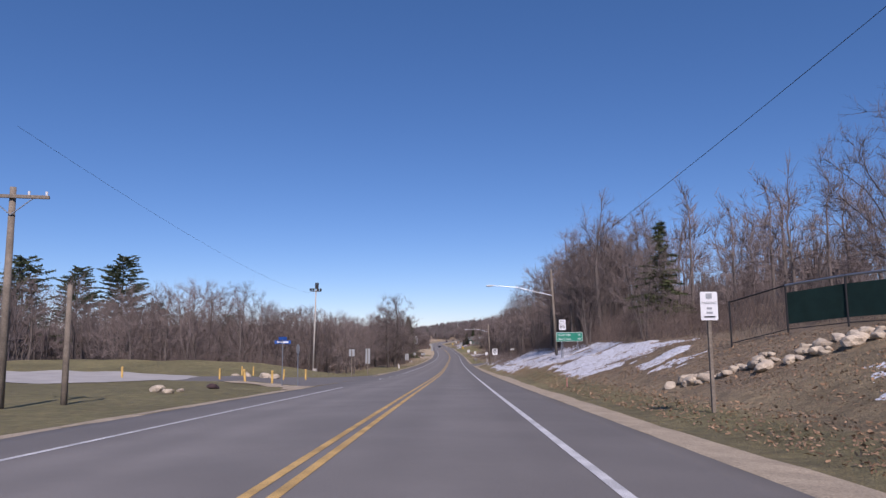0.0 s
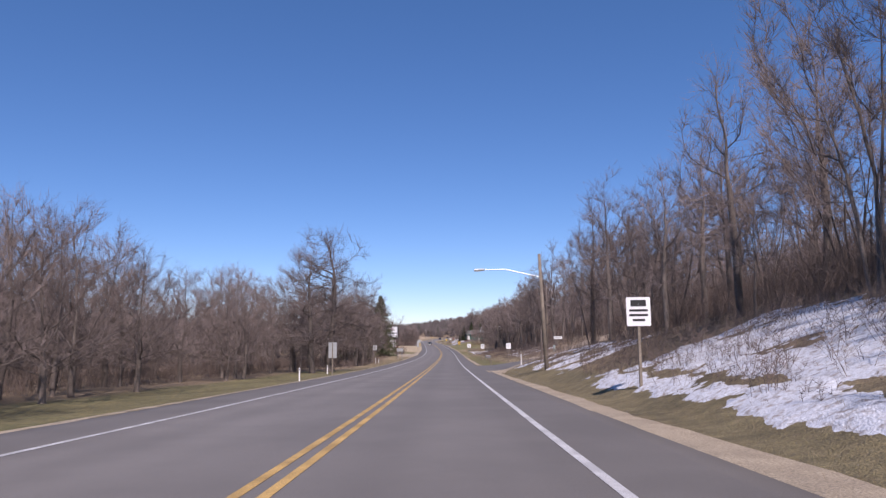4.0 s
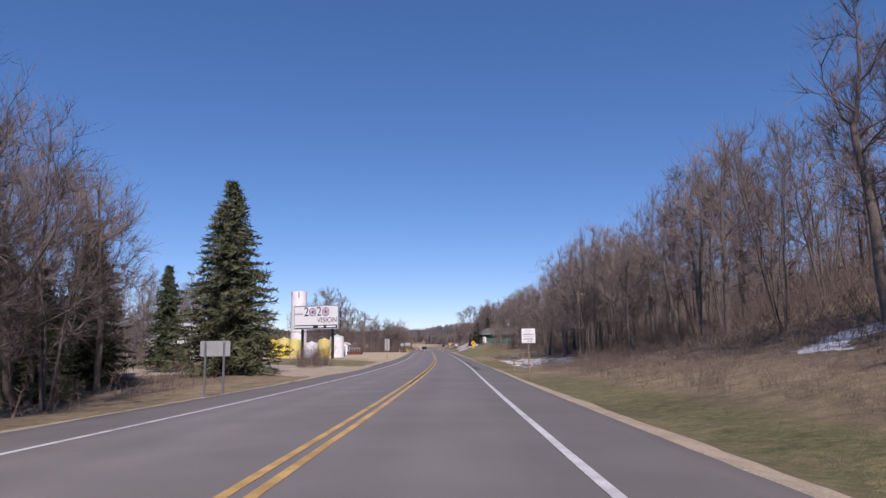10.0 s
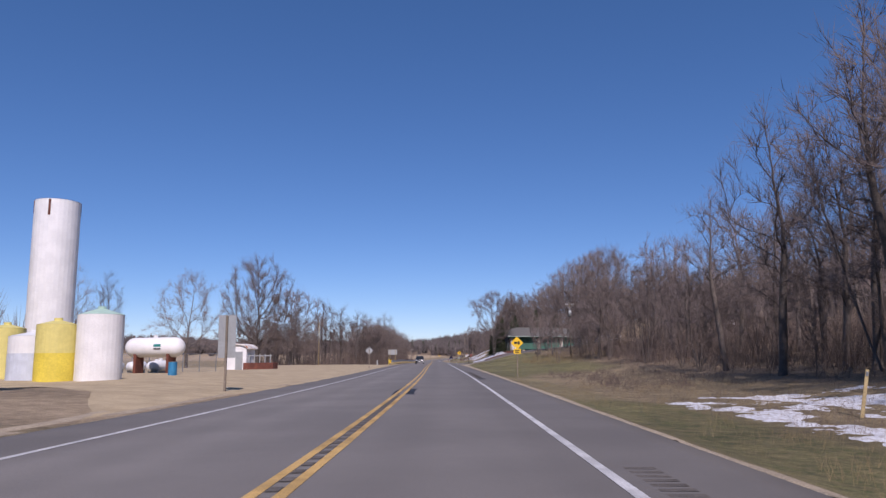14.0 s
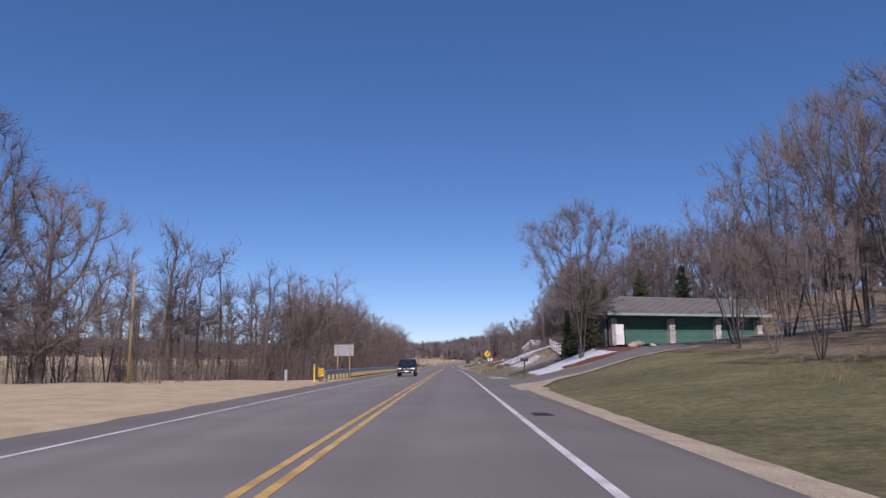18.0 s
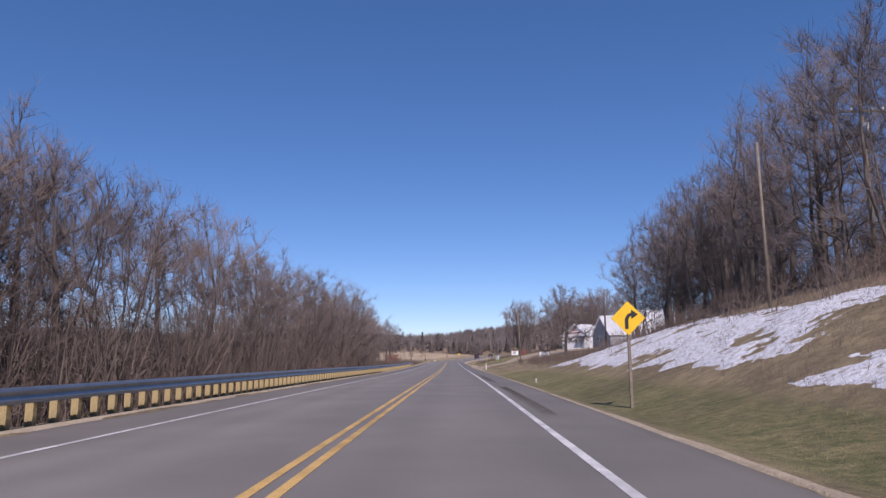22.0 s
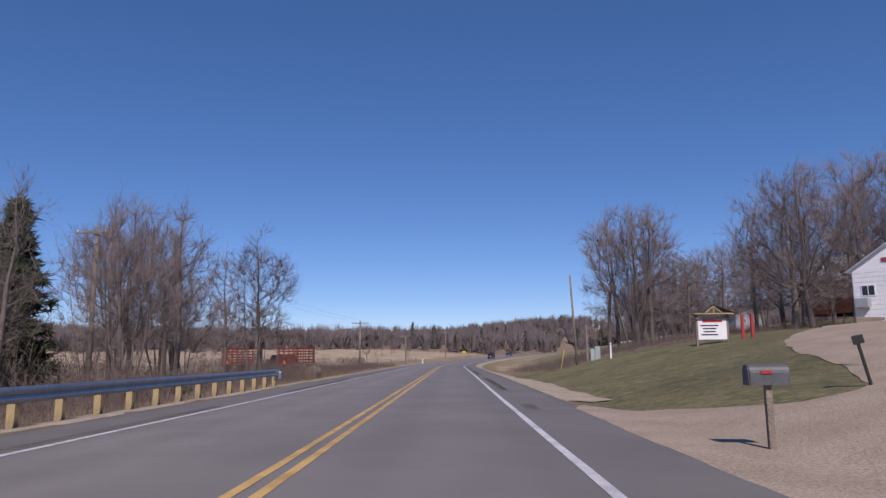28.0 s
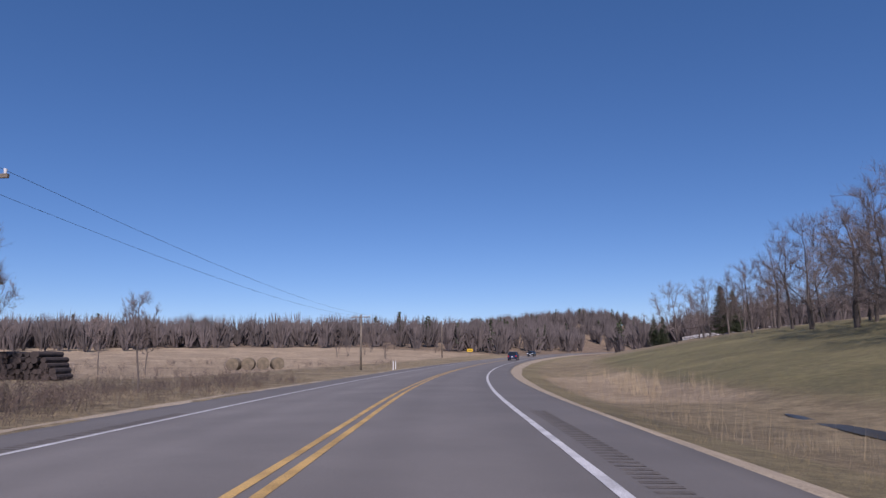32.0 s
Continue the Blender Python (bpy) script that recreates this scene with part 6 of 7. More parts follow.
def rail_fence(places, label):
    R_ = tagged(new("rail_fence"), label, "fence")
    P = [Vector(place(y, d)) for y, d in places]
    for p in P:
        part("post", box(p + Vector((0, 0, .45)), (.12, .12, 1.4), .01), "white_paint", R_)
    for a, b in zip(P, P[1:]):
        for z in (.4, .8, 1.1):
            dv = b - a
            g = box((0, 0, 0), (dv.length, .04, .12))
            bmesh.ops.transform(g, matrix=Matrix.Translation((a + b) / 2 + Vector((0, -.06, z))) @ dv.to_track_quat("X", "Z").to_matrix().to_4x4(), verts=g.verts)
            part("rail", g, "white_paint", R_)


rail_fence([(446 - 3.4 * k, 29.5 + .7 * k) for k in range(7)], "white rail fence climbing the wooded slope")
rail_fence([(392 + 3.4 * k, 40 + 1.2 * k) for k in range(6)], "white rail fence far up among the trees")
rail_fence([(880 + 9 * k, 40 + 5.5 * k) for k in range(9)], "distant white rail fence beyond the bend")


def gable_house(name, y, d, length, width, wall_h, roof_h, turn, label, wall, roofing, category="building", lift=0.0, windows=(), overhang=.35):
    """A house whose gable end faces the road's traffic. windows: x, z, w, h on the gable end."""
    ob = thing(name, y, d, label, category, turn, lift=lift)
    hw = width / 2
    part("gable_wall", slab([(-hw, -.6), (-hw, wall_h), (0, wall_h + roof_h), (hw, wall_h), (hw, -.6)], .18), wall, ob)
    part("gable_wall", shift(slab([(-hw, -.6), (-hw, wall_h), (0, wall_h + roof_h), (hw, wall_h), (hw, -.6)], .18), 0, length - .18, 0), wall, ob)
    for s_ in (-1, 1):
        part("side_wall", box((s_ * (hw - .09), length / 2, wall_h / 2 - .3), (.18, length - .36, wall_h + .6)), wall, ob)
        bm = bmesh.new()
        k = (hw + overhang) / hw
        bm.faces.new([bm.verts.new(v) for v in ((0, -overhang, wall_h + roof_h + .06), (s_ * (hw + overhang), -overhang, wall_h + roof_h - roof_h * k + .06), (s_ * (hw + overhang), length + overhang, wall_h + roof_h - roof_h * k + .06), (0, length + overhang, wall_h + roof_h + .06))])
        bmesh.ops.solidify(bm, geom=bm.faces[:], thickness=.1)
        bmesh.ops.recalc_face_normals(bm, faces=bm.faces)
        rf_ = part("roof", bm, roofing, ob)
        seams = bmesh.new()
        yy = -overhang + .3
        while yy < length:
            a = Vector((s_ * .05, yy, wall_h + roof_h + .1))
            b = Vector((s_ * (hw + overhang), yy, wall_h + roof_h - roof_h * k + .1))
            rod(a, b, .025, 4, bm=seams)
            yy += 1.2
        part("roof_seam", seams, roofing, rf_)
    part("ridge_cap", box((0, length / 2, wall_h + roof_h + .12), (.3, length + 2 * overhang, .06), .02), roofing, ob)
    for x, z, w, h in windows:
        wd = part("window", box((x, -.03, z), (w + .16, .06, h + .16), .01), "white_paint", ob)
        part("pane", box((x, -.065, z), (w, .02, h)), dark_glass, wd)
        part("mullion", box((x, -.08, z), (.04, .02, h)), "white_paint", wd)
    return ob


sh = gable_house("shop", 634.2, 30.9, 12, 7.6, 3.1, 2.5, -46, "white metal-sided shop with a pale gable roof", white_metal, white_roof, "shop", .2, ((-2.9, 1.7, .7, .6), (-1.2, 2.1, .5, .7), (0.3, 1.7, .6, .8)))
for x, z, w in ((.0, 4.75, .9), (.0, 4.25, 1.6), (-.1, 3.6, 3.8)):
    part("text_bar", box((x, -.03, z), (w, .04, .26), .005), material("faded_red_lettering", (.36, .07, .07), .6, vary=.3, fine=9), sh)
for k in range(11):
    part("siding_board", box((0, -.012, .0 + .3 * k), (7.5, .03, .28), .004), white_metal, sh)
aw = part("awning", shift(slab([(0, 0), (1.2, -.55), (1.2, -.7), (0, -.2)], 2.2), 0, 0, 0), material("navy_awning", (.025, .035, .08), .8, vary=.2), sh, m=pose(1.3, -.05, 2.9, 0, 0, -90))
part("door", box((2.3, -.04, 1.0), (1.0, .06, 2.1), .01), "sign_back", sh)
part("hand_rail", rod((1.5, -1.4, 1.0), (4.2, -1.4, 1.0), .03, 6), "black", sh)
part("hand_rail_post", rod((1.5, -1.4, 0), (1.5, -1.4, 1.0), .03, 6), "black", sh)
part("hand_rail_post", rod((4.2, -1.4, 0), (4.2, -1.4, 1.0), .03, 6), "black", sh)
part("shed_wing", box((4.6, 7, .9), (1.8, 5, 2.6), .03), white_metal, sh, "low white side wing")
part("air_unit", box((-3.2, -.35, .9), (.8, .5, .6), .03), "sign_back", sh)

gable_house("barn", 622, 34.5, 9, 14, 2.7, 4.2, -84, "large pale grey barn with a white metal roof", material("grey_barn_siding", (.36, .37, .39), .8, vary=.18, scale=.6, fine=8), white_roof, "barn", 0, ((-2, 2, 1.2, 1.0), (3, 2, 1.2, 1.0)))
gable_house("barn", 632, 44.5, 9, 14, 3.6, 4.4, -84, "taller pale barn with a white metal roof", material("pale_barn_siding", (.42, .43, .45), .8, vary=.18, scale=.6, fine=8), white_roof, "barn")
rb = gable_house("red_barn", 690, 66, 16, 10, 4.5, 4.0, 20, "old red barn with a white roof behind the oaks", "rust", white_roof, "barn", 1.0)
part("silo_cap", rod((2, 3, 7), (2, 3, 9.5), .8, 14), "galv", rb)
gable_house("hill_house", 776, 74, 12, 9, 3.2, 2.4, 20, "grey house with a dark roof on the hill", material("grey_house_siding", (.30, .31, .32), .8), shingle, "house", .5, ((-2, 1.6, 1.0, 1.0), (2, 1.6, 1.0, 1.0)))
gable_house("woodland_house", 356, 48, 10, 8, 3, 2.2, -30, "small house half hidden in the woods", material("tan_siding", (.34, .29, .23), .8), shingle, "house", .3, ((0, 1.6, 1.2, 1.0),))
gable_house("white_shed", 362, 58, 6, 5, 2.6, 1.5, -30, "white shed among the hillside trees", "white_paint", white_roof, "shed", .3)
fg = gable_house("farm_garage", 322, -40, 10, 8, 3.2, 2.4, -14, "white farm garage with a tan overhead door", "white_paint", white_roof, "garage", 0.1)
gd_ = part("garage_door", box((1.6, -.05, 1.2), (3.6, .08, 2.4), .01), material("tan_door", (.36, .31, .25), .7), fg)
for k in range(4):
    part("door_panel", box((1.6, -.1, .3 + .58 * k), (3.5, .03, .52), .01), "pale_post", gd_)

# sign shelter, message board and clutter of the lot
ob = thing("shelter_sign", 628.8, 16.2, "white lettered board under a small wooden truss roof", "sign", 4)
ob.scale = (.82, .82, .82)
pn = part("board", box((0, 0, .95), (1.9, .06, 1.35), .01), "sign_white", ob)
for x in (-1.02, 1.02):
    part("post", box((x, .05, .8), (.14, .14, 2.4), .01), "wood_post", ob)
bar(1.3, .18, 0, 1.5, "red", pn, -.04)
for k, w in enumerate((1.2, .9, .8, 1.1)):
    bar(w, .08, -.2, 1.2 - .2 * k, "black", pn, -.04)
for s_ in (-1, 1):
    bm = bmesh.new()
    bm.faces.new([bm.verts.new(v) for v in ((0, -.5, 2.55), (s_ * 1.55, -.5, 1.95), (s_ * 1.55, .6, 1.95), (0, .6, 2.55))])
    bmesh.ops.solidify(bm, geom=bm.faces[:], thickness=.07)
    part("roof", bm, shingle, ob)
for a, b in (((-1.3, -.42, 1.95), (1.3, -.42, 1.95)), ((-.6, -.42, 1.95), (0, -.42, 2.45)), ((.6, -.42, 1.95), (0, -.42, 2.45)), ((0, -.42, 1.95), (0, -.42, 2.45))):
    part("truss_bar", rod(a, b, .05, 6), "pale_post", ob)
ob = thing("red_gate_posts", 629.5, 18.1, "pair of leaning red posts beside the board", "post")
part("post", box((0, 0, .6), (.14, .14, 1.5), .01), "red", ob)
part("post", box((.55, .1, .6), (.14, .14, 1.6), .01, .1), "red", ob)
ob = thing("message_board", 601, 19.2, "white letter board on two short posts by the lot", "sign", -16, lift=-.45)
ob.scale = (.86, .86, .86)
pn = part("board", box((0, 0, .95), (2.3, .1, 1.15), .02), "sign_white", ob)
frame_bm = bmesh.new()
for x, z, w, h in ((0, 1.55, 2.4, .08), (0, .35, 2.4, .08), (-1.18, .95, .08, 1.2), (1.18, .95, .08, 1.2)):
    box((x, -.02, z), (w, .14, h), bm=frame_bm)
part("frame", frame_bm, "black", ob)
for x in (-.8, .8):
    part("leg", box((x, 0, .1), (.1, .1, .7), .01), "galv", ob)
for k, w in enumerate((1.0, 1.6, 1.9)):
    bar(w, .16, 0, 1.35 - .34 * k, "black", pn, -.06)
ob = thing("leaning_sign", 606.5, 11.4, "small sign on a leaning dark post", "sign", tilt=(0, -12))
part("post", box((0, 0, .4), (.06, .05, 1.5), .005), "black", ob)
part("panel", box((0, -.04, 1.05), (.26, .02, .2), .01), "black", ob)
lying_tank("propane_tank", 640, 36.5, 3.4, .55, .9, "white propane tank on a small stand by the shop", turn=10, stand="galv")
ob = thing("machine", 636, 31.6, "small dark machine with a flat roof and white panels", "machine", 8)
part("body", box((0, 0, .7), (1.5, 1.0, 1.0), .05), "red", ob)
part("roof", box((0, 0, 2.0), (1.8, 1.3, .12), .02), "black", ob)
for x in (-.75, .75):
    part("roof_post", rod((x, .4, .3), (x, .4, 2.0), .04, 6), "black", ob)
    part("wheel", rod((x - .1, -.3, .3), (x + .1, -.3, .3), .32, 14), "black", ob)
part("panel", box((.1, -.52, 1.0), (.6, .04, .5), .01), "white_paint", ob)
ob = thing("lumber_stack", 634, 27.5, "low stack of reddish timbers on the dirt", "lumber", 20)
for k in range(4):
    part("timber", box((0, .25 * (k % 2), .12 + .2 * (k // 2)), (2.2, .22, .18), .01), "pale_post" if k % 2 else "wood_post", ob)
ob = thing("utility_box", 645.5, 13.0, "grey metal utility pedestals beside the pole", "utility box")
part("cabinet", box((0, 0, .4), (.32, .3, 1.0), .03), "pedestal", ob)
part("cabinet", box((.42, .2, .5), (.42, .35, 1.2), .03), "pedestal", ob)
part("stub_post", box((-.35, .3, 1.3), (.14, .14, 3.0), .01), "wood_post", ob)
ob = thing("utility_box", 437, -10.2, "small pale green utility pedestal", "utility box")
part("cabinet", box((0, 0, .4), (.22, .22, 1.0), .03), "sign_back", ob)
ob = thing("guy_guard", 644.6, 10.4, "thin leaning yellow guy-wire guard", "guy guard", tilt=(0, 11))
part("guard", rod((0, 0, -.2), (0, 0, 1.5), .022, 8), "yellow", ob)

# field things past the guard rail
def hay_wagon(y, d, turn, length, label):
    """A steel rack wagon with slatted sides and an orange slow-vehicle triangle on its tail."""
    ob = thing("hay_wagon", y, d, label, "wagon", turn, group="wagons in the weeds")
    part("bed", box((0, 0, .85), (length, 2.3, .12), .01), "barn_red", ob)
    half = length / 2
    for y_ in (-1.12, 1.12):
        for k in range(6):
            part("slat", box((0, y_, 1.1 + .31 * k), (length - .1, .05, .13)), "barn_red", ob)
        for k in range(int(length / .8) + 1):
            part("upright", box((-half + .04 + k * (length - .08) / int(length / .8), y_ * 1.03, 1.85), (.07, .06, 2.1)), "barn_red", ob)
    for s_ in (-1, 1):
        for k in range(6):
            part("end_slat", box((s_ * (half - .03), 0, 1.1 + .31 * k), (.05, 2.2, .13)), "barn_red", ob)
        for k in range(4):
            part("end_upright", box((s_ * half, -1.0 + .67 * k, 1.85), (.06, .07, 2.1)), "barn_red", ob)
        for y_ in (-.9, .9):
            part("wheel", rod((s_ * length * .3, y_ - .1, .4), (s_ * length * .3, y_ + .1, .4), .42, 16), "black", ob)
    g = slab([(-.24, -.18), (.24, -.18), (0, .24)], .02)
    shift(g, 0, 0, 0, Matrix.Rotation(radians(-90), 4, "Z"))
    part("warning_triangle", shift(g, -half - .06, .3, 1.15), "safety_orange", ob, "bright orange warning triangle")
    return ob


hay_wagon(668, -15.6, 72, 3.8, "old red steel rack wagon with slatted sides in the weeds")
hay_wagon(671.5, -22.9, 66, 4.2, "old red steel rack wagon with slatted sides beside the trees")
for k in range(7):
    ob = thing("hay_bale", 648.5 + 1.5 * k, -9.7 - .33 * k, "weathered grey round bale sunk in the weeds", "hay bale", 4 * k - 8, group="grey bales")
    part("roll", rod((0, -.6, .42), (0, .6, .42), .52, 18), "straw_bale", ob)
    part("net_wrap", rod((0, -.45, .42), (0, .45, .42), .532, 18), "net_wrap", ob)
WP = thing("wood_pile", 723, -31.1, "pile of dark stacked logs at the field edge", "wood pile", 4)
lr = random.Random(8)
log_me = None
for r_ in range(5):
    for k in range(12 - r_):
        if log_me is None:
            o = part("log", rod((0, -1.5, 0), (0, 1.5, 0), .24, 9), material("dark_log", (.07, .055, .05), .9, vary=.4), WP)
            log_me = o.data
        else:
            o = new("log", log_me)
            o.parent = WP
        s = lr.uniform(.8, 1.15)
        o.matrix_basis = Matrix.LocRotScale((-3.4 + .52 * k + .26 * r_ + lr.uniform(-.06, .06), lr.uniform(-.3, .3), .2 + .42 * r_), Euler((0, lr.uniform(0, 3), lr.uniform(-.12, .12))), (s, 1, s))
for k in range(4):
    ob = thing("hay_bale", 756 + .8 * k, -28.6 + 1.5 * k, "round straw bale lying in the field", "hay bale", 10 * k, group="hay bales")
    part("roll", rod((0, -.7, .75), (0, .7, .75), .78, 18), "straw_bale", ob)
    part("twine", rod((0, -.05, .75), (0, .05, .75), .785, 18), "wood_post", ob)

# ---- vehicles ----
tyre, rim_mat = material("tyre_rubber", (.018, .018, .019), .85, vary=.2), material("alloy_rim", (.45, .46, .47), .35, .8, vary=.1)
glass_mat = material("car_glass", (.018, .022, .026), .06, vary=.05)
lamp_mat = material("headlamp", (.75, .77, .8), .15, vary=.05)
tail_mat = material("tail_lamp", (.45, .02, .02), .2, vary=.1)


def vehicle(name, x, y, z, turn, paint, label, suv=True, pitch=0.0):
    """A car whose front looks along its own minus y."""
    ob = tagged(new(name), label, "car")
    ob.matrix_basis = pose(x, y, z, pitch, 0, turn)
    h = 1.7 if suv else 1.45
    hw = .92
    side = [(-2.25, .35), (-2.3, .62), (-2.22, .88), (-1.35, 1.04 if suv else .95), (1.9, 1.08 if suv else .98), (2.25, 1.02), (2.32, .6), (2.28, .32)]

    def shell(profile, inset_top=0.0, w0=hw, w1=hw):
        bm = bmesh.new()
        zlo, zhi = min(p[1] for p in profile), max(p[1] for p in profile)
        rows_ = []
        for s_ in (-1, 1):
            rows_.append([bm.verts.new((s_ * (w0 + (w1 - w0) * (q - zlo) / (zhi - zlo)), p, q)) for p, q in profile])
        n = len(profile)
        bm.faces.new(rows_[0])
        bm.faces.new(rows_[1][::-1])
        for i in range(n):
            bm.faces.new((rows_[0][(i + 1) % n], rows_[0][i], rows_[1][i], rows_[1][(i + 1) % n]))
        bmesh.ops.recalc_face_normals(bm, faces=bm.faces)
        bmesh.ops.bevel(bm, geom=bm.edges[:], offset=.11, segments=3, affect="EDGES", profile=.55)
        return bm
    body = part("body", shell(side, 0, hw, hw - .03), paint, ob, soft=True)
    cab = [(-1.3, 1.0), (-.55, h - .04), (-.2, h), (1.5, h - .02), (2.15, 1.05)] if suv else [(-1.2, .92), (-.35, h - .03), (.1, h), (1.1, h - .06), (1.95, .95)]
    part("cabin", shell(cab, 0, hw - .06, hw - .22), glass_mat, ob, "dark tinted glass cabin", True)
    roof = [(-.5, h - .05), (-.2, h + .02), (1.35, h), (1.5, h - .06)] if suv else [(-.3, h - .04), (.1, h + .02), (1.0, h - .03), (1.1, h - .08)]
    part("roof", shell(roof, 0, hw - .19, hw - .23), paint, ob, soft=True)
    for s_ in (-1, 1):
        for a, b in (((s_ * (hw - .07), -1.28, 1.02), (s_ * (hw - .21), -.52, h - .05)), ((s_ * (hw - .08), .35, 1.03), (s_ * (hw - .2), .4, h - .04)), ((s_ * (hw - .08), 2.08, 1.06), (s_ * (hw - .2), 1.5, h - .05))):
            part("pillar", rod(a, b, .045, 6), paint, ob)
        part("mirror", box((s_ * (hw + .1), -.95, 1.08), (.2, .12, .15), .04), paint, ob)
        part("headlight", box((s_ * (hw - .25), -2.24, .78), (.36, .12, .15), .04), lamp_mat, ob, "clear headlight")
        part("tail_light", box((s_ * (hw - .16), 2.27, .86), (.22, .1, .3), .03), tail_mat, ob, "red tail light")
        for y_ in (-1.4, 1.4):
            wh = part("wheel", rod((s_ * (hw - .2), y_, .35), (s_ * (hw + .01), y_, .35), .35, 20), tyre, ob)
            part("rim", rod((s_ * (hw - .02), y_, .35), (s_ * (hw + .02), y_, .35), .22, 14), rim_mat, wh)
    part("grille", box((0, -2.28, .66), (.8, .07, .24), .03), "black", ob)
    part("grille_trim", shift(slab([(-.34, .8), (-.26, .8), (0, .58), (.26, .8), (.34, .8), (.06, .5), (-.06, .5)], .03), 0, -2.335, 0), rim_mat, ob, "bright chrome grille trim")
    for s_ in (-1, 1):
        part("fog_lamp", rod((s_ * .62, -2.36, .42), (s_ * .62, -2.3, .42), .07, 12), lamp_mat, ob)
        part("roof_rail", rod((s_ * .66, -.2, h + .04), (s_ * .66, 1.3, h + .03), .022, 6), "black", ob)
    part("bumper", box((0, -2.3, .42), (1.7, .12, .2), .05), paint, ob)
    part("front_plate", box((0, -2.37, .5), (.3, .02, .15), .003), "white_paint", ob)
    part("rear_plate", box((0, 2.34, .75), (.3, .02, .15), .003), "white_paint", ob)
    return ob


black_car = material("black_car_paint", (.012, .013, .016), .18, vary=.1)
blue_car = material("dark_blue_car_paint", (.02, .03, .07), .2, vary=.1)
y = 457.6
vehicle("suv", float(road_x(y)) - 2.5, y, float(road_z(y)) - .02, 2.2, black_car, "black compact SUV in the oncoming lane with lights on", True)
for y, col, lb in ((812, blue_car, "dark blue car driving away round the bend"),):
    hd = math.degrees(math.atan2(float(road_x(y + 5) - road_x(y - 5)), 10))
    vehicle("car", float(road_x(y)) + 1.9, y, float(road_z(y)) - .02, 180 - hd, col, lb, True, math.degrees(math.atan2(float(road_z(y - 5) - road_z(y + 5)), 10)))
y = 868
hd = math.degrees(math.atan2(float(road_x(y + 5) - road_x(y - 5)), 10))
vehicle("car", float(road_x(y)) - 2.2, y, float(road_z(y)) - .02, -hd, black_car, "dark oncoming car far round the bend", False)
vehicle("parked_car", *place(324, -34.3)[:2], place(324, -34.3)[2] + .02, 60, black_car, "dark car parked beside the farm garage", False)
# ---- wires ----
def wire(name, places, sag, r, label):
    """A sagging overhead cable between poles: x, y, z."""
    line_ = [Vector(places[0])]
    for a, b in zip(places, places[1:]):
        a, b = Vector(a), Vector(b)
        line_ += [a.lerp(b, k / 18) - Vector((0, 0, sag * 4 * k / 18 * (1 - k / 18))) for k in range(1, 19)]
    v = [(p.x + r * math.cos(q), p.y, p.z + r * math.sin(q)) for p in line_ for q in (0, 1.571, 3.142, 4.712)]
    f = [(4 * i + k, 4 * i + (k + 1) % 4, 4 * i + 4 + (k + 1) % 4, 4 * i + 4 + k) for i in range(len(line_) - 1) for k in range(4)]
    tagged(new(name, mesh_of(name, v, f, M["black"], True)), label, "cable")


px_, py_, pz_ = place(23.4, -13.4)
wire("overhead_cable", [(px_, py_, pz_ + 9.8), (place(104.5, -19.6)[0], 104.5, place(104.5, -19.6)[2] + 11.8)], 1.0, .007, "thin sagging overhead cable")
lx, ly, lz = place(55, 8.8)
wire("overhead_cable", [(19.5, 4, 15.5), (lx, ly, lz + 7.3)], .5, .016, "thick black overhead cable rising over the road verge")
tops = []
for y, d, h in ((600, -20, 9.6), (628, -18.2, 9.6), (689, -11.2, 6.8), (756, -12.8, 6.8), (850, -22, 9.5)):
    x, yy, z = place(y, d)
    tops.append((x, yy, z + h - .1))
for off_ in (-.9, .9):
    wire("overhead_cable", [(x + off_, y, z) for x, y, z in tops[1:]], .7, .007, "power line along the field poles")

# ---- snow ----


def snow(y0, y1, d0, d1, cover, seed, cell=.17, label="patch of old snow lying on the shaded bank", streak=1.0, broken=False):
    """A thin sheet that rises out of the ground where snow has lasted."""
    ys, ds = np.arange(y0, y1, cell), np.arange(d0, d1, cell)
    nb = len(ds)
    v = np.zeros((len(ys), nb, 3))
    for i, y in enumerate(ys):
        x = float(road_x(y)) + ds
        z = ground(x, np.full_like(x, y))
        for j, d in enumerate(ds):
            p_ = Vector((d * .42 * streak + .16 * y, y * .30 - .1 * d, seed))
            n_ = .9 * noise.fractal(p_, .55, 2.15, 6) if broken else .7 * noise.fractal(p_, .8, 2.1, 5)
            edge = min((y - y0) / 4, (y1 - y) / 4, (d - d0) / 1.2, (d1 - d) / 1.2, 1)
            q_ = n_ + cover - 1.4 * (1 - edge)
            v[i, j] = (x[j], y, z[j] + max(-.25, min(.07, q_ * .16)) + .02 * noise.noise(Vector((d * 5, y * 5, seed))))
    keep = []
    vv = v.reshape(-1, 3)
    base = ground(vv[:, 0], vv[:, 1])
    up = (vv[:, 2] - base).reshape(len(ys), nb) > -.06
    for i in range(len(ys) - 1):
        for j in range(nb - 1):
            if up[i, j] or up[i + 1, j] or up[i, j + 1] or up[i + 1, j + 1]:
                keep.append((i * nb + j, i * nb + j + 1, (i + 1) * nb + j + 1, (i + 1) * nb + j))
    used = sorted({k for f in keep for k in f})
    remap = {k: n for n, k in enumerate(used)}
    ob = new("snow_patch", mesh_of("snow_patch", vv[used], [tuple(remap[k] for k in f) for f in keep], M["snow"], True))
    tagged(ob, label, "snow", "snow patches", "stuff")


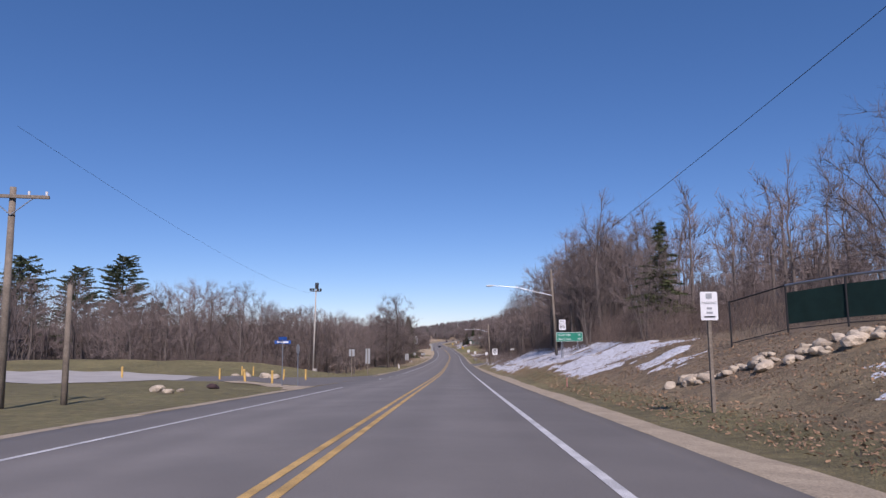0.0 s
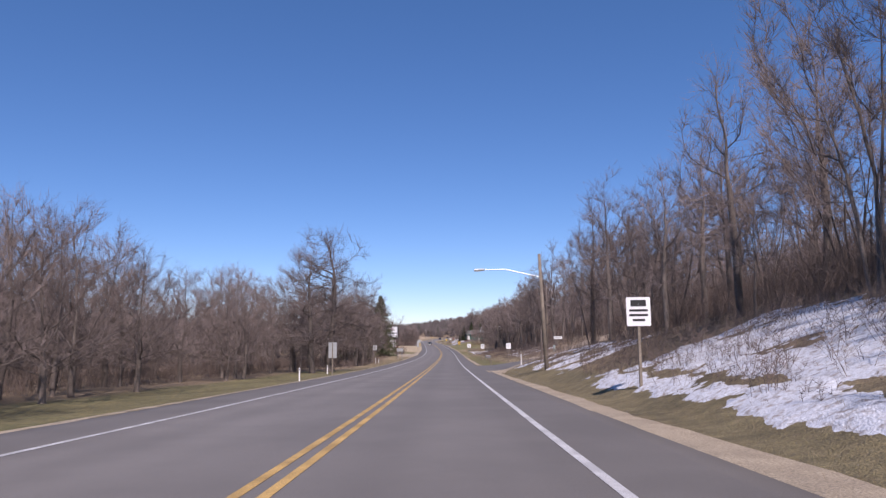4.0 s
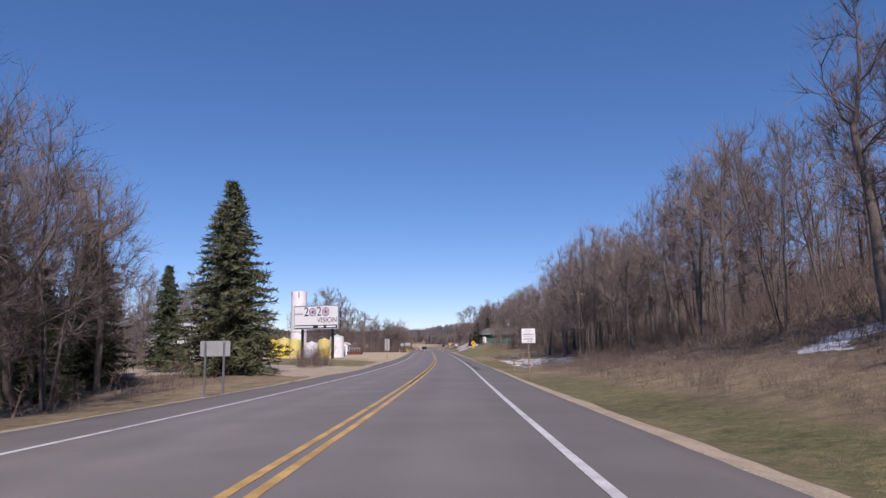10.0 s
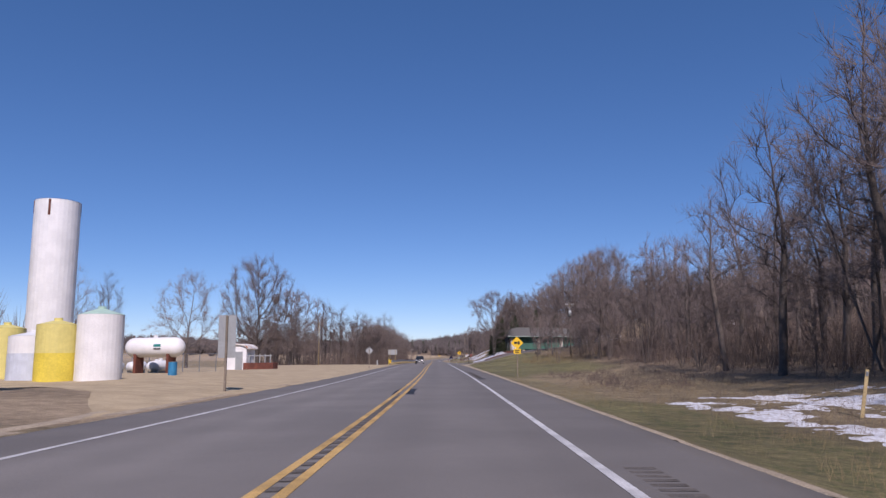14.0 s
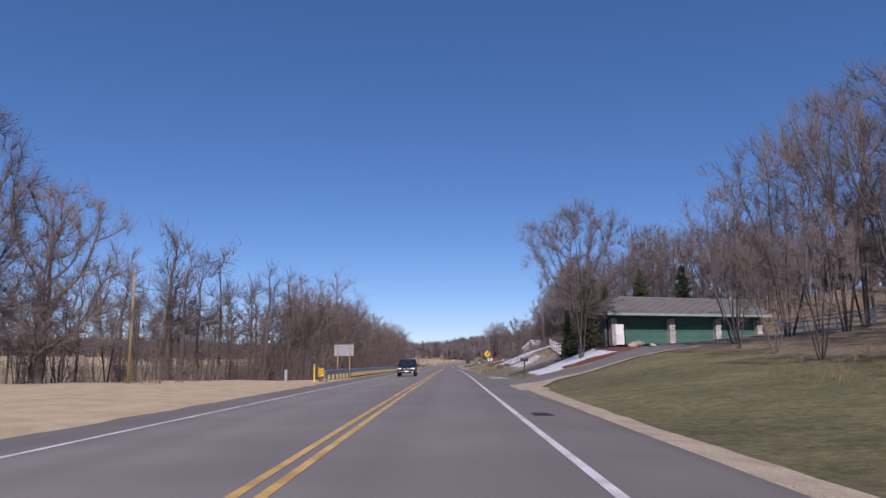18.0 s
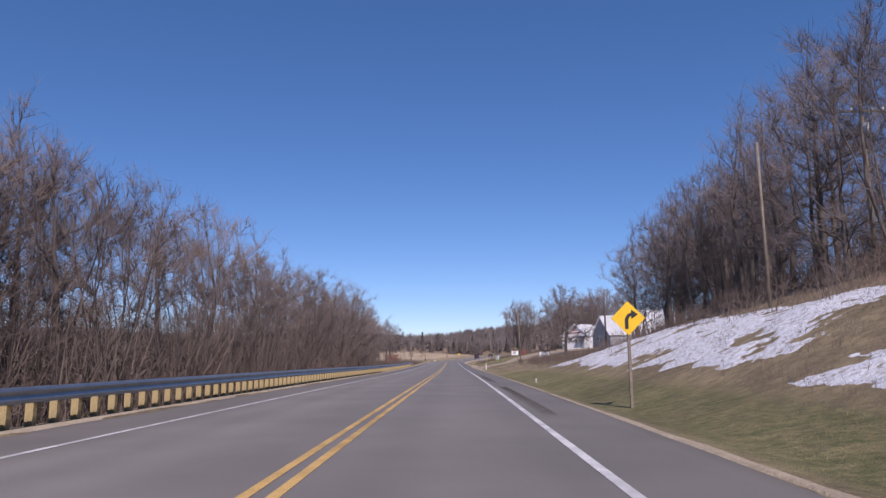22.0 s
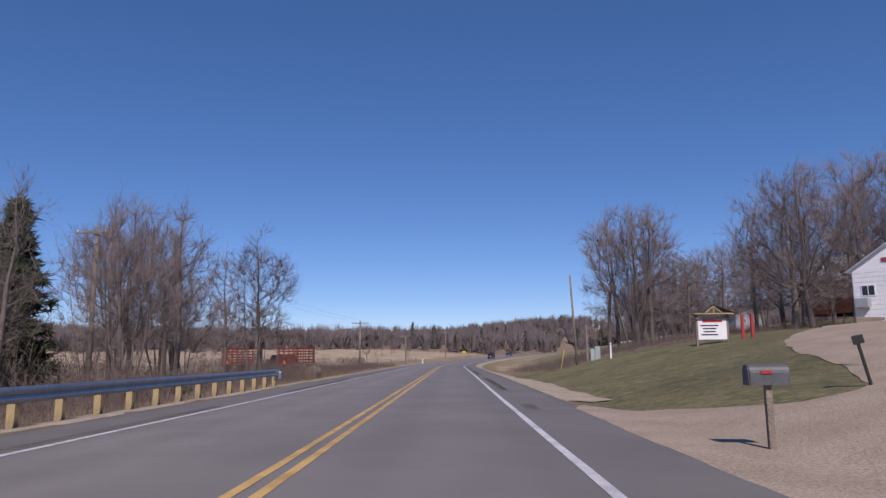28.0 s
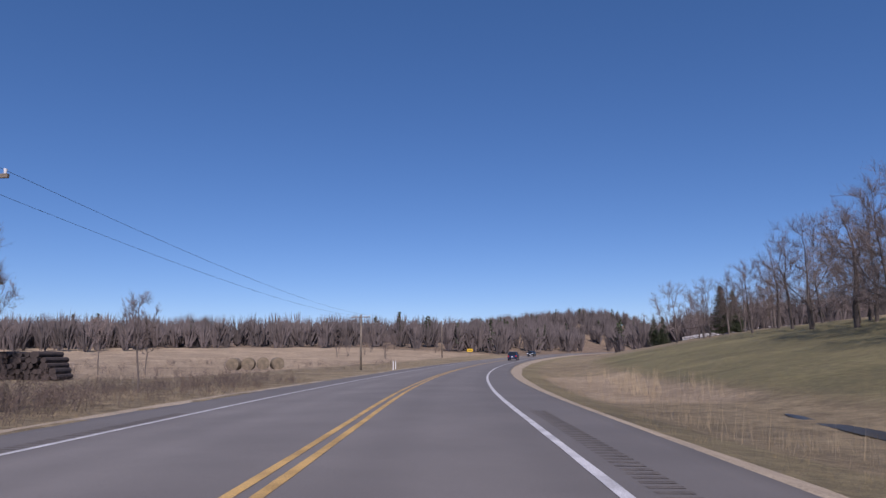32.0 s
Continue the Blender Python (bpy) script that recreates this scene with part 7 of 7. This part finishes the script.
snow(8, 21, 9.8, 16, -.12, 1, .09, label="broken snow among grass on the bank", broken=True)
snow(38, 118, 8.6, 15.6, .40, 2, .13, broken=True)
snow(70, 120, 6.9, 9.8, .35, 21, .12, label="thin broken snow beside the shoulder", broken=True)
snow(28, 41, 10, 15, .0, 3, .13, broken=True)
snow(124, 156, 7.4, 15, -.1, 4, .11, label="broken snow among brush on the bank", broken=True)
snow(188, 222, 11.5, 19, -.1, 5, .16, label="broken snow among brush on the bank", broken=True)
snow(222, 250, 14, 22, .0, 6, label="broken snow between the trees")
snow(290, 334, 9, 19, .02, 7, .16, label="streaks of snow on the wet flat", broken=True)
snow(440, 454, 8.4, 15.8, .75, 8, .12, label="snow heap melting on the mulch bank")
snow(488, 534, 10.0, 18.5, .25, 9, .13, broken=True)
snow(472, 489, 9.5, 15.0, .15, 19, .12, broken=True)
patch("mulch_bed", [(439.6, 12), (445, 9.4), (450, 10.4), (453, 14), (451, 20), (446, 20), (441, 16)], material("red_mulch", (.17, .055, .04), .95, vary=.4, scale=2, fine=16, bump=.8), .05, "red bark mulch bed on the bank", cell=.8)

# ---- brush, grass and reeds ----


def thicket(name, y0, y1, d0, d1, n, h, stems, mat, label, seed, r=.012, spread=.5, side=6, category="brush", avoid=()):
    """Clumps of upright bare stems with side shoots."""
    rng = np.random.RandomState(seed)
    cy, cd = rng.uniform(y0, y1, n), rng.uniform(d0, d1, n)
    ok = np.ones(n, bool)
    for a0, a1, b0, b1 in avoid:
        ok &= ~((cy > a0) & (cy < a1) & (cd > b0) & (cd < b1))
    cy, cd = cy[ok], cd[ok]
    n = len(cy)
    cx = road_x(cy) + cd
    cz = ground(cx, cy)
    hh = h * rng.uniform(.45, 1.15, n)
    k = stems if r < .02 else max(5, int(stems * .7))
    bx_ = np.repeat(cx, k) + rng.normal(0, .26, n * k)
    by_ = np.repeat(cy, k) + rng.normal(0, .26, n * k)
    base = np.stack([bx_, by_, np.repeat(cz, k) - .1], 1)
    H_ = np.repeat(hh, k) * rng.uniform(.6, 1.1, n * k)
    lean = rng.normal(0, spread, (n * k, 2)) * H_[:, None] * .6
    tip = base + np.stack([lean[:, 0], lean[:, 1], H_], 1)
    R0 = np.full(n * k, r) * (.42 + .10 * H_)
    B, T_, R_ = [base[:0]], [tip[:0]], [R0[:0]]
    for s in range(side):
        f = rng.uniform(.25, .85, n * k)[:, None]
        p = base + (tip - base) * f
        l_ = H_ * rng.uniform(.18, .42, n * k)
        dv = np.stack([rng.normal(0, .8, n * k), rng.normal(0, .8, n * k), rng.uniform(.3, 1.0, n * k)], 1)
        dv /= np.linalg.norm(dv, axis=1, keepdims=True)
        B.append(p), T_.append(p + dv * l_[:, None]), R_.append(np.full(n * k, r * .48))
    v, f = blades(base, tip, R0 * 1.3)
    v2, f2 = blades(np.concatenate(B), np.concatenate(T_), np.concatenate(R_))
    v, f = np.concatenate([v, v2]), np.concatenate([f, f2 + len(v)])
    tagged(new(name, fast_mesh(name, v, f, M[mat])), label, category, kind="stuff")


DR = [(150, 190, 5, 40)]
thicket("brush", 46, 158, 14.8, 30, 1800, 3.0, 8, "brush", "tangled leafless brush on the wooded bank", 1, avoid=DR, r=.014)
thicket("brush", 100, 156, 8.5, 14, 240, 1.1, 8, "brush", "low leafless brush on the snowy bank", 31, avoid=DR, r=.012)
thicket("brush", 34, 62, 15.5, 24, 200, 1.4, 8, "brush", "tangled leafless brush above the bank", 21, r=.011)
thicket("brush", 176, 300, 20, 42, 1500, 3.6, 8, "brush", "tall leafless undergrowth between the trunks", 102, avoid=[(150, 212, 5, 38)], r=.02)
thicket("brush", 190, 300, 15, 28, 900, 1.4, 8, "brush", "reddish brown brush below the trees", 2, r=.02)
thicket("brush", 176, 215, 11, 17, 200, .9, 8, "brush", "low reddish weeds on the bank", 32, r=.012)
thicket("brush", 298, 402, 22, 44, 1400, 3.4, 8, "brush", "tall leafless undergrowth between the trunks", 103, r=.02)
thicket("brush", 298, 400, 19.5, 36, 800, 1.6, 8, "brush", "tangled brush at the edge of the woods", 3, r=.02)
thicket("dry_grass", 385, 414, 13.5, 24, 420, .9, 8, "drygrass", "tall tan weeds on the slope above the lawn", 83, .008, .5, 3, "grass")
wood(384, 408, 15, 24, 9, ("multi", "sapling", "multi"), 6, 8.5, 1.4)
thicket("brush", 366, 408, 21, 38, 380, 1.5, 8, "brush", "low brush beside the lawn", 23, r=.016)
thicket("brush", 338, 366, 10.5, 18, 170, .7, 8, "brush", "low brown weeds beside the lawn", 53, r=.012)
thicket("brush", 482, 552, 23, 44, 1200, 3.4, 8, "brush", "tall leafless undergrowth between the trunks", 104, r=.02)
thicket("brush", 484, 548, 16, 34, 600, 2.2, 8, "brush", "brush along the top of the bank", 4, r=.02)
thicket("brush", 543, 592, 12, 26, 520, 1.1, 8, "brush", "low brush between bank and lot", 24, r=.014)
thicket("brush", 96, 268, -46, -23, 1300, 2.8, 8, "brush", "leafless undergrowth below the trees", 105, r=.02)
thicket("brush", 185, 268, -30, -13.5, 460, 2.0, 8, "brush", "leafless undergrowth below the trees", 35, r=.02)
thicket("brush", 96, 190, -34, -22, 420, 1.4, 8, "brush", "leafless undergrowth below the trees", 5, r=.02)
thicket("brush", 285, 330, -40, -27, 200, 2.2, 8, "brush", "undergrowth behind the tanks", 25, r=.02)
thicket("brush", 452, 572, -20, -9.6, 1500, 6.0, 8, "brush", "dense leafless thicket behind the guard rail", 106, r=.02, spread=.4, side=6)
thicket("brush", 452, 632, -16, -8.8, 1000, 2.2, 8, "brush", "dense leafless thicket behind the guard rail", 6, r=.014)
thicket("brush", 430, 640, -36, -16, 800, 4.5, 8, "brush", "dense leafless thicket behind the guard rail", 7, r=.026)
thicket("brush", 632, 720, -15, -8.8, 800, .9, 8, "brush", "brown weeds along the ditch", 8, r=.012)
thicket("brush", 650, 800, -60, -14, 300, 1.3, 8, "brush", "scattered brown weeds in the field", 28, r=.014)
thicket("dry_grass", 8, 300, 6.7, 13, 5200, .2, 7, "drygrass", "short dry grass on the verge", 9, .006, .6, 0, "grass", DR)
thicket("brush", 214, 300, 10, 20, 1000, .9, 7, "brush", "tangled brown weeds and brambles on the slope", 81, r=.009)
thicket("brush", 64, 122, 13.2, 17, 420, 1.1, 8, "brush", "low brush at the upper edge of the snow", 84, r=.010)
thicket("weeds", 552, 592, 7.2, 20, 520, .45, 7, "brush", "dry weed stalks on the grassy verge", 75, .006, .6, 3, "weeds")
thicket("dry_grass", 642, 664, -13, -8.5, 260, .9, 8, "drygrass", "pale weeds round the grey bales", 86, .007, .5, 2, "grass")
thicket("brush", 652, 667, -21, -11, 240, 1.7, 8, "brush", "tall brown weeds round the wagons", 87, r=.010)
thicket("brush", 634, 668, -14, -9, 260, 1.5, 8, "brush", "tall brown weeds in front of the wagons", 85, r=.010)
thicket("weeds", 182, 300, 8, 16, 700, .55, 7, "brush", "scattered brown weed stalks on the verge", 71, .006, .6, 3, "weeds")
thicket("weeds", 300, 352, 9, 20, 420, .5, 7, "brush", "scattered brown weed stalks on the wet flat", 72, .006, .6, 3, "weeds")
thicket("weeds", 36, 120, 8, 15.5, 420, .4, 7, "brush", "brown weed stalks standing through the snow", 73, .006, .6, 3, "weeds")
thicket("weeds", 476, 548, 10, 20, 700, .6, 7, "brush", "brown weed stalks standing through the snow", 74, .006, .6, 3, "weeds")
thicket("dry_grass", 470, 690, 6.7, 13, 3200, .2, 7, "drygrass", "short dry grass on the verge", 10, .006, .6, 0, "grass", [(570, 618, 4, 40)])
thicket("dry_grass", 84, 300, -18, -8.3, 2200, .2, 7, "drygrass", "short dry grass on the verge", 11, .006, .6, 0, "grass", [(264, 300, -14, -7)])
thicket("dry_grass", 300, 345, 7, 18, 600, .5, 9, "drygrass", "tall pale grass on the wet flat", 12, .007, .5, 0, "grass")
thicket("dry_grass", 452, 720, -12, -8.2, 1200, .5, 9, "drygrass", "pale grass below the guard rail", 13, .007, .6, 0, "grass")
thicket("reeds", 676, 745, 8.8, 12.2, 120, .9, 9, "reed", "pale standing reeds round the pond", 14, .011, .2, 0, "reeds")
thicket("reeds", 706, 742, 12, 17, 46, 1.5, 14, "reed", "pale standing reeds round the pond", 16, .014, .2, 0, "reeds")
thicket("reeds", 664, 690, 8.6, 11, 34, 1.1, 6, "reed", "pale standing reeds in the ditch", 15, .009, .2, 0, "reeds")
thicket("dry_grass", 664, 800, 7, 20, 1600, .3, 9, "drygrass", "matted straw grass round the pond", 41, .007, .8, 0, "grass")
thicket("dry_grass", 640, 800, -60, -8.5, 2600, .35, 7, "drygrass", "straw grass in the open field", 42, .009, .8, 0, "grass")

pond = bmesh.new()
ring = [pond.verts.new((float(road_x(686 + 15 * math.sin(a) * (1 + .15 * math.sin(3 * a)))) + 16 + 3 * math.cos(a) * (1 + .2 * math.sin(2 * a)), 686 + 15 * math.sin(a) * (1 + .15 * math.sin(3 * a)), float(road_z(686)) - .93)) for a in np.linspace(0, 2 * math.pi, 40, endpoint=False)]
pond.faces.new(ring)
tagged(part("pond", pond, material("still_water", (.035, .035, .028), .3, vary=.3, scale=.3, fine=3, bump=.08)), "small dark pond among reeds", "water", kind="structure")

# dead leaves scattered on the first bank
lr_ = np.random.RandomState(4)
n_ = 20000
ly_, ld_ = 8 + 74 * lr_.uniform(0, 1, n_) ** 1.4, lr_.uniform(7.4, 15, n_)
lx_ = road_x(ly_) + ld_
lz_ = ground(lx_, ly_) + .03
c_ = np.stack([lx_, ly_, lz_], 1)
e1 = lr_.normal(0, .024, (n_, 3)) * [1, 1, .6]
e2 = lr_.normal(0, .024, (n_, 3)) * [1, 1, .6]
v_ = np.stack([c_ - e1, c_ + e2, c_ + e1, c_ - e2], 1).reshape(-1, 3)
o_ = np.arange(n_)[:, None] * 4
tagged(new("fallen_leaves", fast_mesh("fallen_leaves", v_, np.concatenate([o_ + [0, 1, 2], o_ + [0, 2, 3]]), M["deadleaf"])), "brown fallen leaves scattered on the bank", "leaves", kind="stuff")


# ---- conifers ----
def conifer(seed, height, width, tiers, start=.08, ragged=.25, mat="needle", pine=False, boughs=11):
    """A spruce or pine: a trunk and drooping boughs thick with needle sprays."""
    rng = np.random.RandomState(seed)
    tr = Twigs()
    p = np.array([0, 0, -.3])
    for k in range(6):
        q = np.array([rng.normal(0, .04), rng.normal(0, .04), height * (k + 1) / 6 * .98])
        tr.tube(p, q, height * .016 * (1 - k / 6.5), height * .016 * (1 - (k + 1) / 6.5), 7)
        p = q
    B, T_, R_ = [], [], []
    for k in range(tiers):
        f = start + (1 - start) * (k / tiers) ** .95
        z = height * f
        if pine:
            reach = width * (.35 + .65 * math.sin(min(1, (f - start) / (1 - start) * 1.05) * math.pi) ** .6) * rng.uniform(.6, 1.1)
        else:
            reach = width * (1 - f) ** .85 + .12
        for j in range(boughs):
            az = rng.uniform(0, 6.28)
            l_ = reach * rng.uniform(1 - ragged * 1.3, 1 + ragged)
            rise_ = rng.uniform(-.25, .12) if not pine else rng.uniform(.0, .45)
            tip = np.array([math.cos(az) * l_, math.sin(az) * l_, z + rise_ * l_])
            root = np.array([0, 0, z])
            tr.tube(root, tip, .03, .006, 3)
            m_ = int((14 if pine else 24) + (30 if pine else 58) * l_ / max(width, .1))
            fr = rng.uniform(.15 if not pine else .45, 1.0, m_)
            c = root + (tip - root) * fr[:, None]
            sp = .16 + .26 * (1 - fr)[:, None] * l_ * .5
            dv = rng.normal(0, 1, (m_, 3)) * [1, 1, .55]
            dv /= np.linalg.norm(dv, axis=1, keepdims=True)
            B.append(c), T_.append(c + dv * (sp + rng.uniform(.1, .4, (m_, 1)))), R_.append(rng.uniform(.05, .11, m_) if pine else rng.uniform(.022, .05, m_))
    v, f = blades(np.concatenate(B), np.concatenate(T_), np.concatenate(R_) * 1.3)
    return mesh_of("trunk", tr.v, tr.f, M["bark"], True), fast_mesh("crown", v, f, M[mat])


CONE = {
    "spruce": (conifer(1, 12, 3.3, 30), 12, "dense dark green spruce with drooping boughs"),
    "spruce2": (conifer(2, 12, 2.7, 28, ragged=.4), 12, "ragged dark green spruce"),
    "pine": (conifer(3, 18, 4.0, 40, .16, .4, pine=True, boughs=7), 18, "tall pine with a bare lower trunk and dark crown"),
    "young": (conifer(5, 11, 2.9, 24, .04, .5, "olive", boughs=6), 11, "broad olive green young pine"),
    "brown": (conifer(6, 14, 4.4, 44, .03, .18, "cedarbrown"), 14, "dense brownish green spruce"),
    "cedar": (conifer(4, 8, 1.8, 26, .03, .3), 8, "dark brown-green cedar"),
}
CFIRST = {}


def plant_conifer(kind, y, d, h, label=""):
    (meshes, grown, lb) = CONE[kind]
    x, yy, z = place(y, d)
    m = Matrix.LocRotScale((x, yy, z - .1), Euler((0, 0, tree_rng.uniform(0, 6.28))), (h / grown,) * 3)
    if kind not in CFIRST:
        CFIRST[kind] = tree_thing("pine_tree" if kind == "pine" else "spruce_tree", meshes, lb, "conifer")
        ob = CFIRST[kind]
    else:
        ob = copy_thing(CFIRST[kind], m)
    ob.matrix_basis = m
    ob["label"] = label or lb
    ob["group"] = "evergreens"


plant_conifer("young", 60, 19.8, 9.8, "broad olive green pine at the top of the bank")
for y, d, h in ((150, -71, 25), (150, -93, 25), (158, -66, 15), (152, -82, 23), (165, -52, 13), (140, -98, 20)):
    plant_conifer("pine", y, d, h)
plant_conifer("brown", 275, -16.4, 16.4)
for k, (y, d, h) in enumerate(((262, -21, 11), (257, -24, 10), (267, -24, 12), (253, -19, 7), (281, -24, 10))):
    plant_conifer(("spruce2", "brown")[k % 2], y, d, h)
for y, d, h in ((450.6, 14.4, 6.3), (452.4, 13.1, 4.6), (453.6, 15.4, 8), (466, 19.8, 7.5), (474, 26, 9), (470, 30, 9)):
    plant_conifer("spruce2", y, d, h)
plant_conifer("spruce", 483, 21.5, 8.5)
plant_conifer("cedar", 628, -23, 11.5, "dark brown-green cedar beside the power pole")
for y, d, h in ((898, 31, 9.5), (893, 34, 9), (906, 33, 8), (842, 48, 12), (850, 52, 11)):
    plant_conifer("spruce", y, d, h)
wood(660, 672, 17.5, 25, 7, ("tall", "tall", "multi"), 16, 19, 2.0)
thicket("brush", 645, 674, 8.6, 34, 1300, 1.0, 8, "brush", "tangled brown scrub and weeds on the rough bank", 61, r=.008)
thicket("dry_grass", 646, 676, 8, 32, 1500, .45, 9, "drygrass", "dry grass on the rough bank", 63, .007, .8, 0, "grass")
snow(650, 668, 11, 26, -.42, 31, .12, label="specks of snow on the scrubby bank", broken=True)
thicket("brush", 285.5, 293, -13.5, -11, 34, 2.6, 12, "brush", "round leafless bush beside the farm drive", 62, r=.014)

# ---- single trees that stand out ----
plant("sapling", 147, 9.8, 7.5), plant("tall", 152, 15.5, 14), plant("multi", 149, 14.5, 11)
plant("oak", 176, -13.2, 19.5, .5, "large bare oak beside the road with heavy limbs", 0)
plant("oak", 172, -14.6, 17, 2.5, "bare oak with crooked limbs beside the road", 1)
plant("wide", 182, -19, 15, 1.5)
plant("wide", 108.8, -14.1, 9, 1.0), plant("wide", 120, -17, 9, 2.0), plant("wide", 132, -18, 10, 3.0)
plant("maple", 445.4, 13.0, 14, .3, "spreading multi-stemmed bare maple beside the garage", 0)
plant("multi", 430.5, 20.1, 7.5), plant("multi", 423.2, 19.0, 7), plant("multi", 416, 17.6, 7), plant("tall", 409, 19, 9)
for y, d, h in ((437, 22.5, 13), (436.4, 26, 16), (434, 30, 17.5), (430, 26.5, 16), (427, 31.5, 18), (424, 26.5, 16), (418, 29, 17), (411, 26, 16), (403, 27, 16)):
    plant("multi", y, d, h, None, "tall vase-shaped bare willow above the lawn", broad=.92)
plant("round", 427, -31, 21, .8, "old bare cottonwood with broken limbs", 2, broad=.85), plant("round", 432, -26, 15, 2.1, "bare cottonwood at the edge of the lot", 0, broad=.85)
plant("round", 596.5, 22.6, 13.6, .2, "dense round-crowned bare oak beside the barn", 1)
plant("tall", 590, 33.1, 15, .2, "slender bare tree in front of the barn")
plant("wide", 400, -34, 15, 1.2), plant("tall", 380, -40, 13), plant("tall", 392, -42, 14)
for y, d, h in ((470, 33, 14), (478, 30, 15), (488, 32, 14), (472, 38, 13), (482, 36, 14)):
    plant("multi", y, d, h)
wood(642, 672, 30, 46, 16, ("wide", "tall", "wide"), 13, 17, 3)
wood(690, 715, 36, 52, 8, ("wide", "oak", "tall"), 12, 16, 4)
deep_wood(636, 700, 44, 75, 30, 10, 15)
wood(706, 726, 34, 44, 5, ("oak", "wide"), 14, 17, 4)
wood(730, 764, 38, 56, 10, ("oak", "wide", "wide"), 13, 16, 4)
wood(766, 840, 36, 60, 14, ("wide", "tall"), 11, 15, 3)
deep_wood(760, 850, 52, 95, 40, 10, 14)
deep_wood(560, 632, 62, 95, 24, 11, 15)
wood(578, 604, -26, -13, 24, ("tall", "multi", "multi"), 11.5, 15.5)
wood(606, 628, -30, -15, 10, ("multi", "tall"), 9, 12)
wood(614, 644, -23, -12, 12, ("tall", "multi"), 9, 13)
wood(634, 654, -24, -13.5, 9, ("tall", "multi"), 11, 14.5)
plant("round", 714, -40.1, 13.5, .4, "bare spreading tree at the field edge", 0, broad=.8)
plant("multi", 716, -33.3, 12.5, .4, "bare many-stemmed tree beside the log pile", 1), plant("sapling", 719, -31.6, 8.5)
plant("wide", 780, -95, 17), plant("multi", 770, -86, 13), plant("sapling", 735, -33, 6), plant("sapling", 701, -11.7, 4.6, .5, "thin forked bare sapling by the ditch", 0)
plant("sapling", 738, -30, 5)
thicket("brush", 708, 722, -45, -31, 130, 2.6, 8, "brush", "thick brush round the field trees", 51, r=.02)
thicket("brush", 684, 696, -13, -10, 30, 1.5, 9, "brush", "low brush round the power pole", 52, r=.014)
deep_wood(820, 900, -60, -24, 10, 6, 9, ("backmulti",))

# ---- far woods on the ridge and the hill ----
fr = np.random.RandomState(12)
N_ = 2300
fx = fr.uniform(-900, 900, N_)
fy = np.where(fr.rand(N_) < .45, fr.normal(1130, 40, N_), fr.uniform(1020, 1300, N_))
extra = 700
fx = np.concatenate([fx, fr.normal(110, 130, extra), fr.uniform(-420, -60, 350), fr.uniform(110, 330, 400), fr.uniform(-260, -110, 250)])
fy = np.concatenate([fy, fr.uniform(960, 1230, extra), fr.uniform(960, 1040, 350), fr.uniform(820, 1000, 400), fr.uniform(860, 960, 250)])
# and the woods that climb the slopes on both sides of the road
sx_ = fr.uniform(58, 120, 560)
sy_ = fr.uniform(-20, 540, 560)
tx_ = -fr.uniform(58, 140, 640)
ty_ = np.where(fr.rand(640) < .6, fr.uniform(165, 300, 640), fr.uniform(95, 440, 640))
fx = np.concatenate([fx, road_x(sy_) + sx_, road_x(ty_) + tx_])
fy = np.concatenate([fy, sy_, ty_])
fx = np.concatenate([fx, fr.uniform(-60, 260, 520), fr.uniform(-430, -60, 420)])
fy = np.concatenate([fy, fr.uniform(900, 1000, 520), fr.uniform(895, 960, 420)])
fz = ground(fx, fy)
keep_ = np.abs(fx - road_x(np.minimum(fy, 1400))) > 16
fx, fy, fz = fx[keep_], fy[keep_], fz[keep_]
n_ = len(fx)
hh = np.where(fy < 700, fr.uniform(11, 16, n_), fr.uniform(8.5, 13, n_))
k_ = 46
c = np.repeat(np.stack([fx, fy, fz], 1), k_, 0)
H_ = np.repeat(hh, k_)
az_, ht_ = fr.uniform(0, 6.28, n_ * k_), fr.uniform(-.35, 1, n_ * k_)
rr_ = H_ * .34 * np.sqrt(1 - np.clip(ht_, 0, 1) ** 2) * fr.uniform(.6, 1.1, n_ * k_)
base = c + np.stack([rr_ * .25 * np.cos(az_), rr_ * .25 * np.sin(az_), H_ * fr.uniform(.0, .45, n_ * k_)], 1)
tip = c + np.stack([rr_ * np.cos(az_), rr_ * np.sin(az_), H_ * (.62 + .38 * ht_)], 1)
v, f = blades(base, tip, np.repeat(np.where(fy < 700, .16, .34), k_) * fr.uniform(.4, 1.1, n_ * k_))
tagged(new("far_woods", fast_mesh("far_woods", v, f, M["far_twig"])), "distant leafless woods along the ridge and hill", "woods", kind="stuff")
sel = (fr.rand(n_) < np.where(np.abs(fx - 90) < 150, .13, .03)) & (fy > 700)
c = np.stack([fx, fy, fz], 1)[sel]
m_ = len(c)
k_ = 40
H_ = np.repeat(fr.uniform(9, 12.5, m_), k_)
t_ = fr.uniform(.25, .98, m_ * k_)
az = fr.uniform(0, 6.28, m_ * k_)
base = np.repeat(c, k_, 0) + np.stack([np.zeros(m_ * k_), np.zeros(m_ * k_), H_ * t_], 1)
rr_ = 2.6 * np.sqrt(1.03 - t_)
tip = base + np.stack([np.cos(az) * rr_, np.sin(az) * rr_, fr.uniform(-.6, .6, m_ * k_)], 1)
v, f = cones(base, tip, fr.uniform(.25, .5, m_ * k_))
tagged(new("far_evergreens", fast_mesh("far_evergreens", v, f, M["needle"])), "distant dark evergreens scattered through the woods", "woods", kind="stuff")
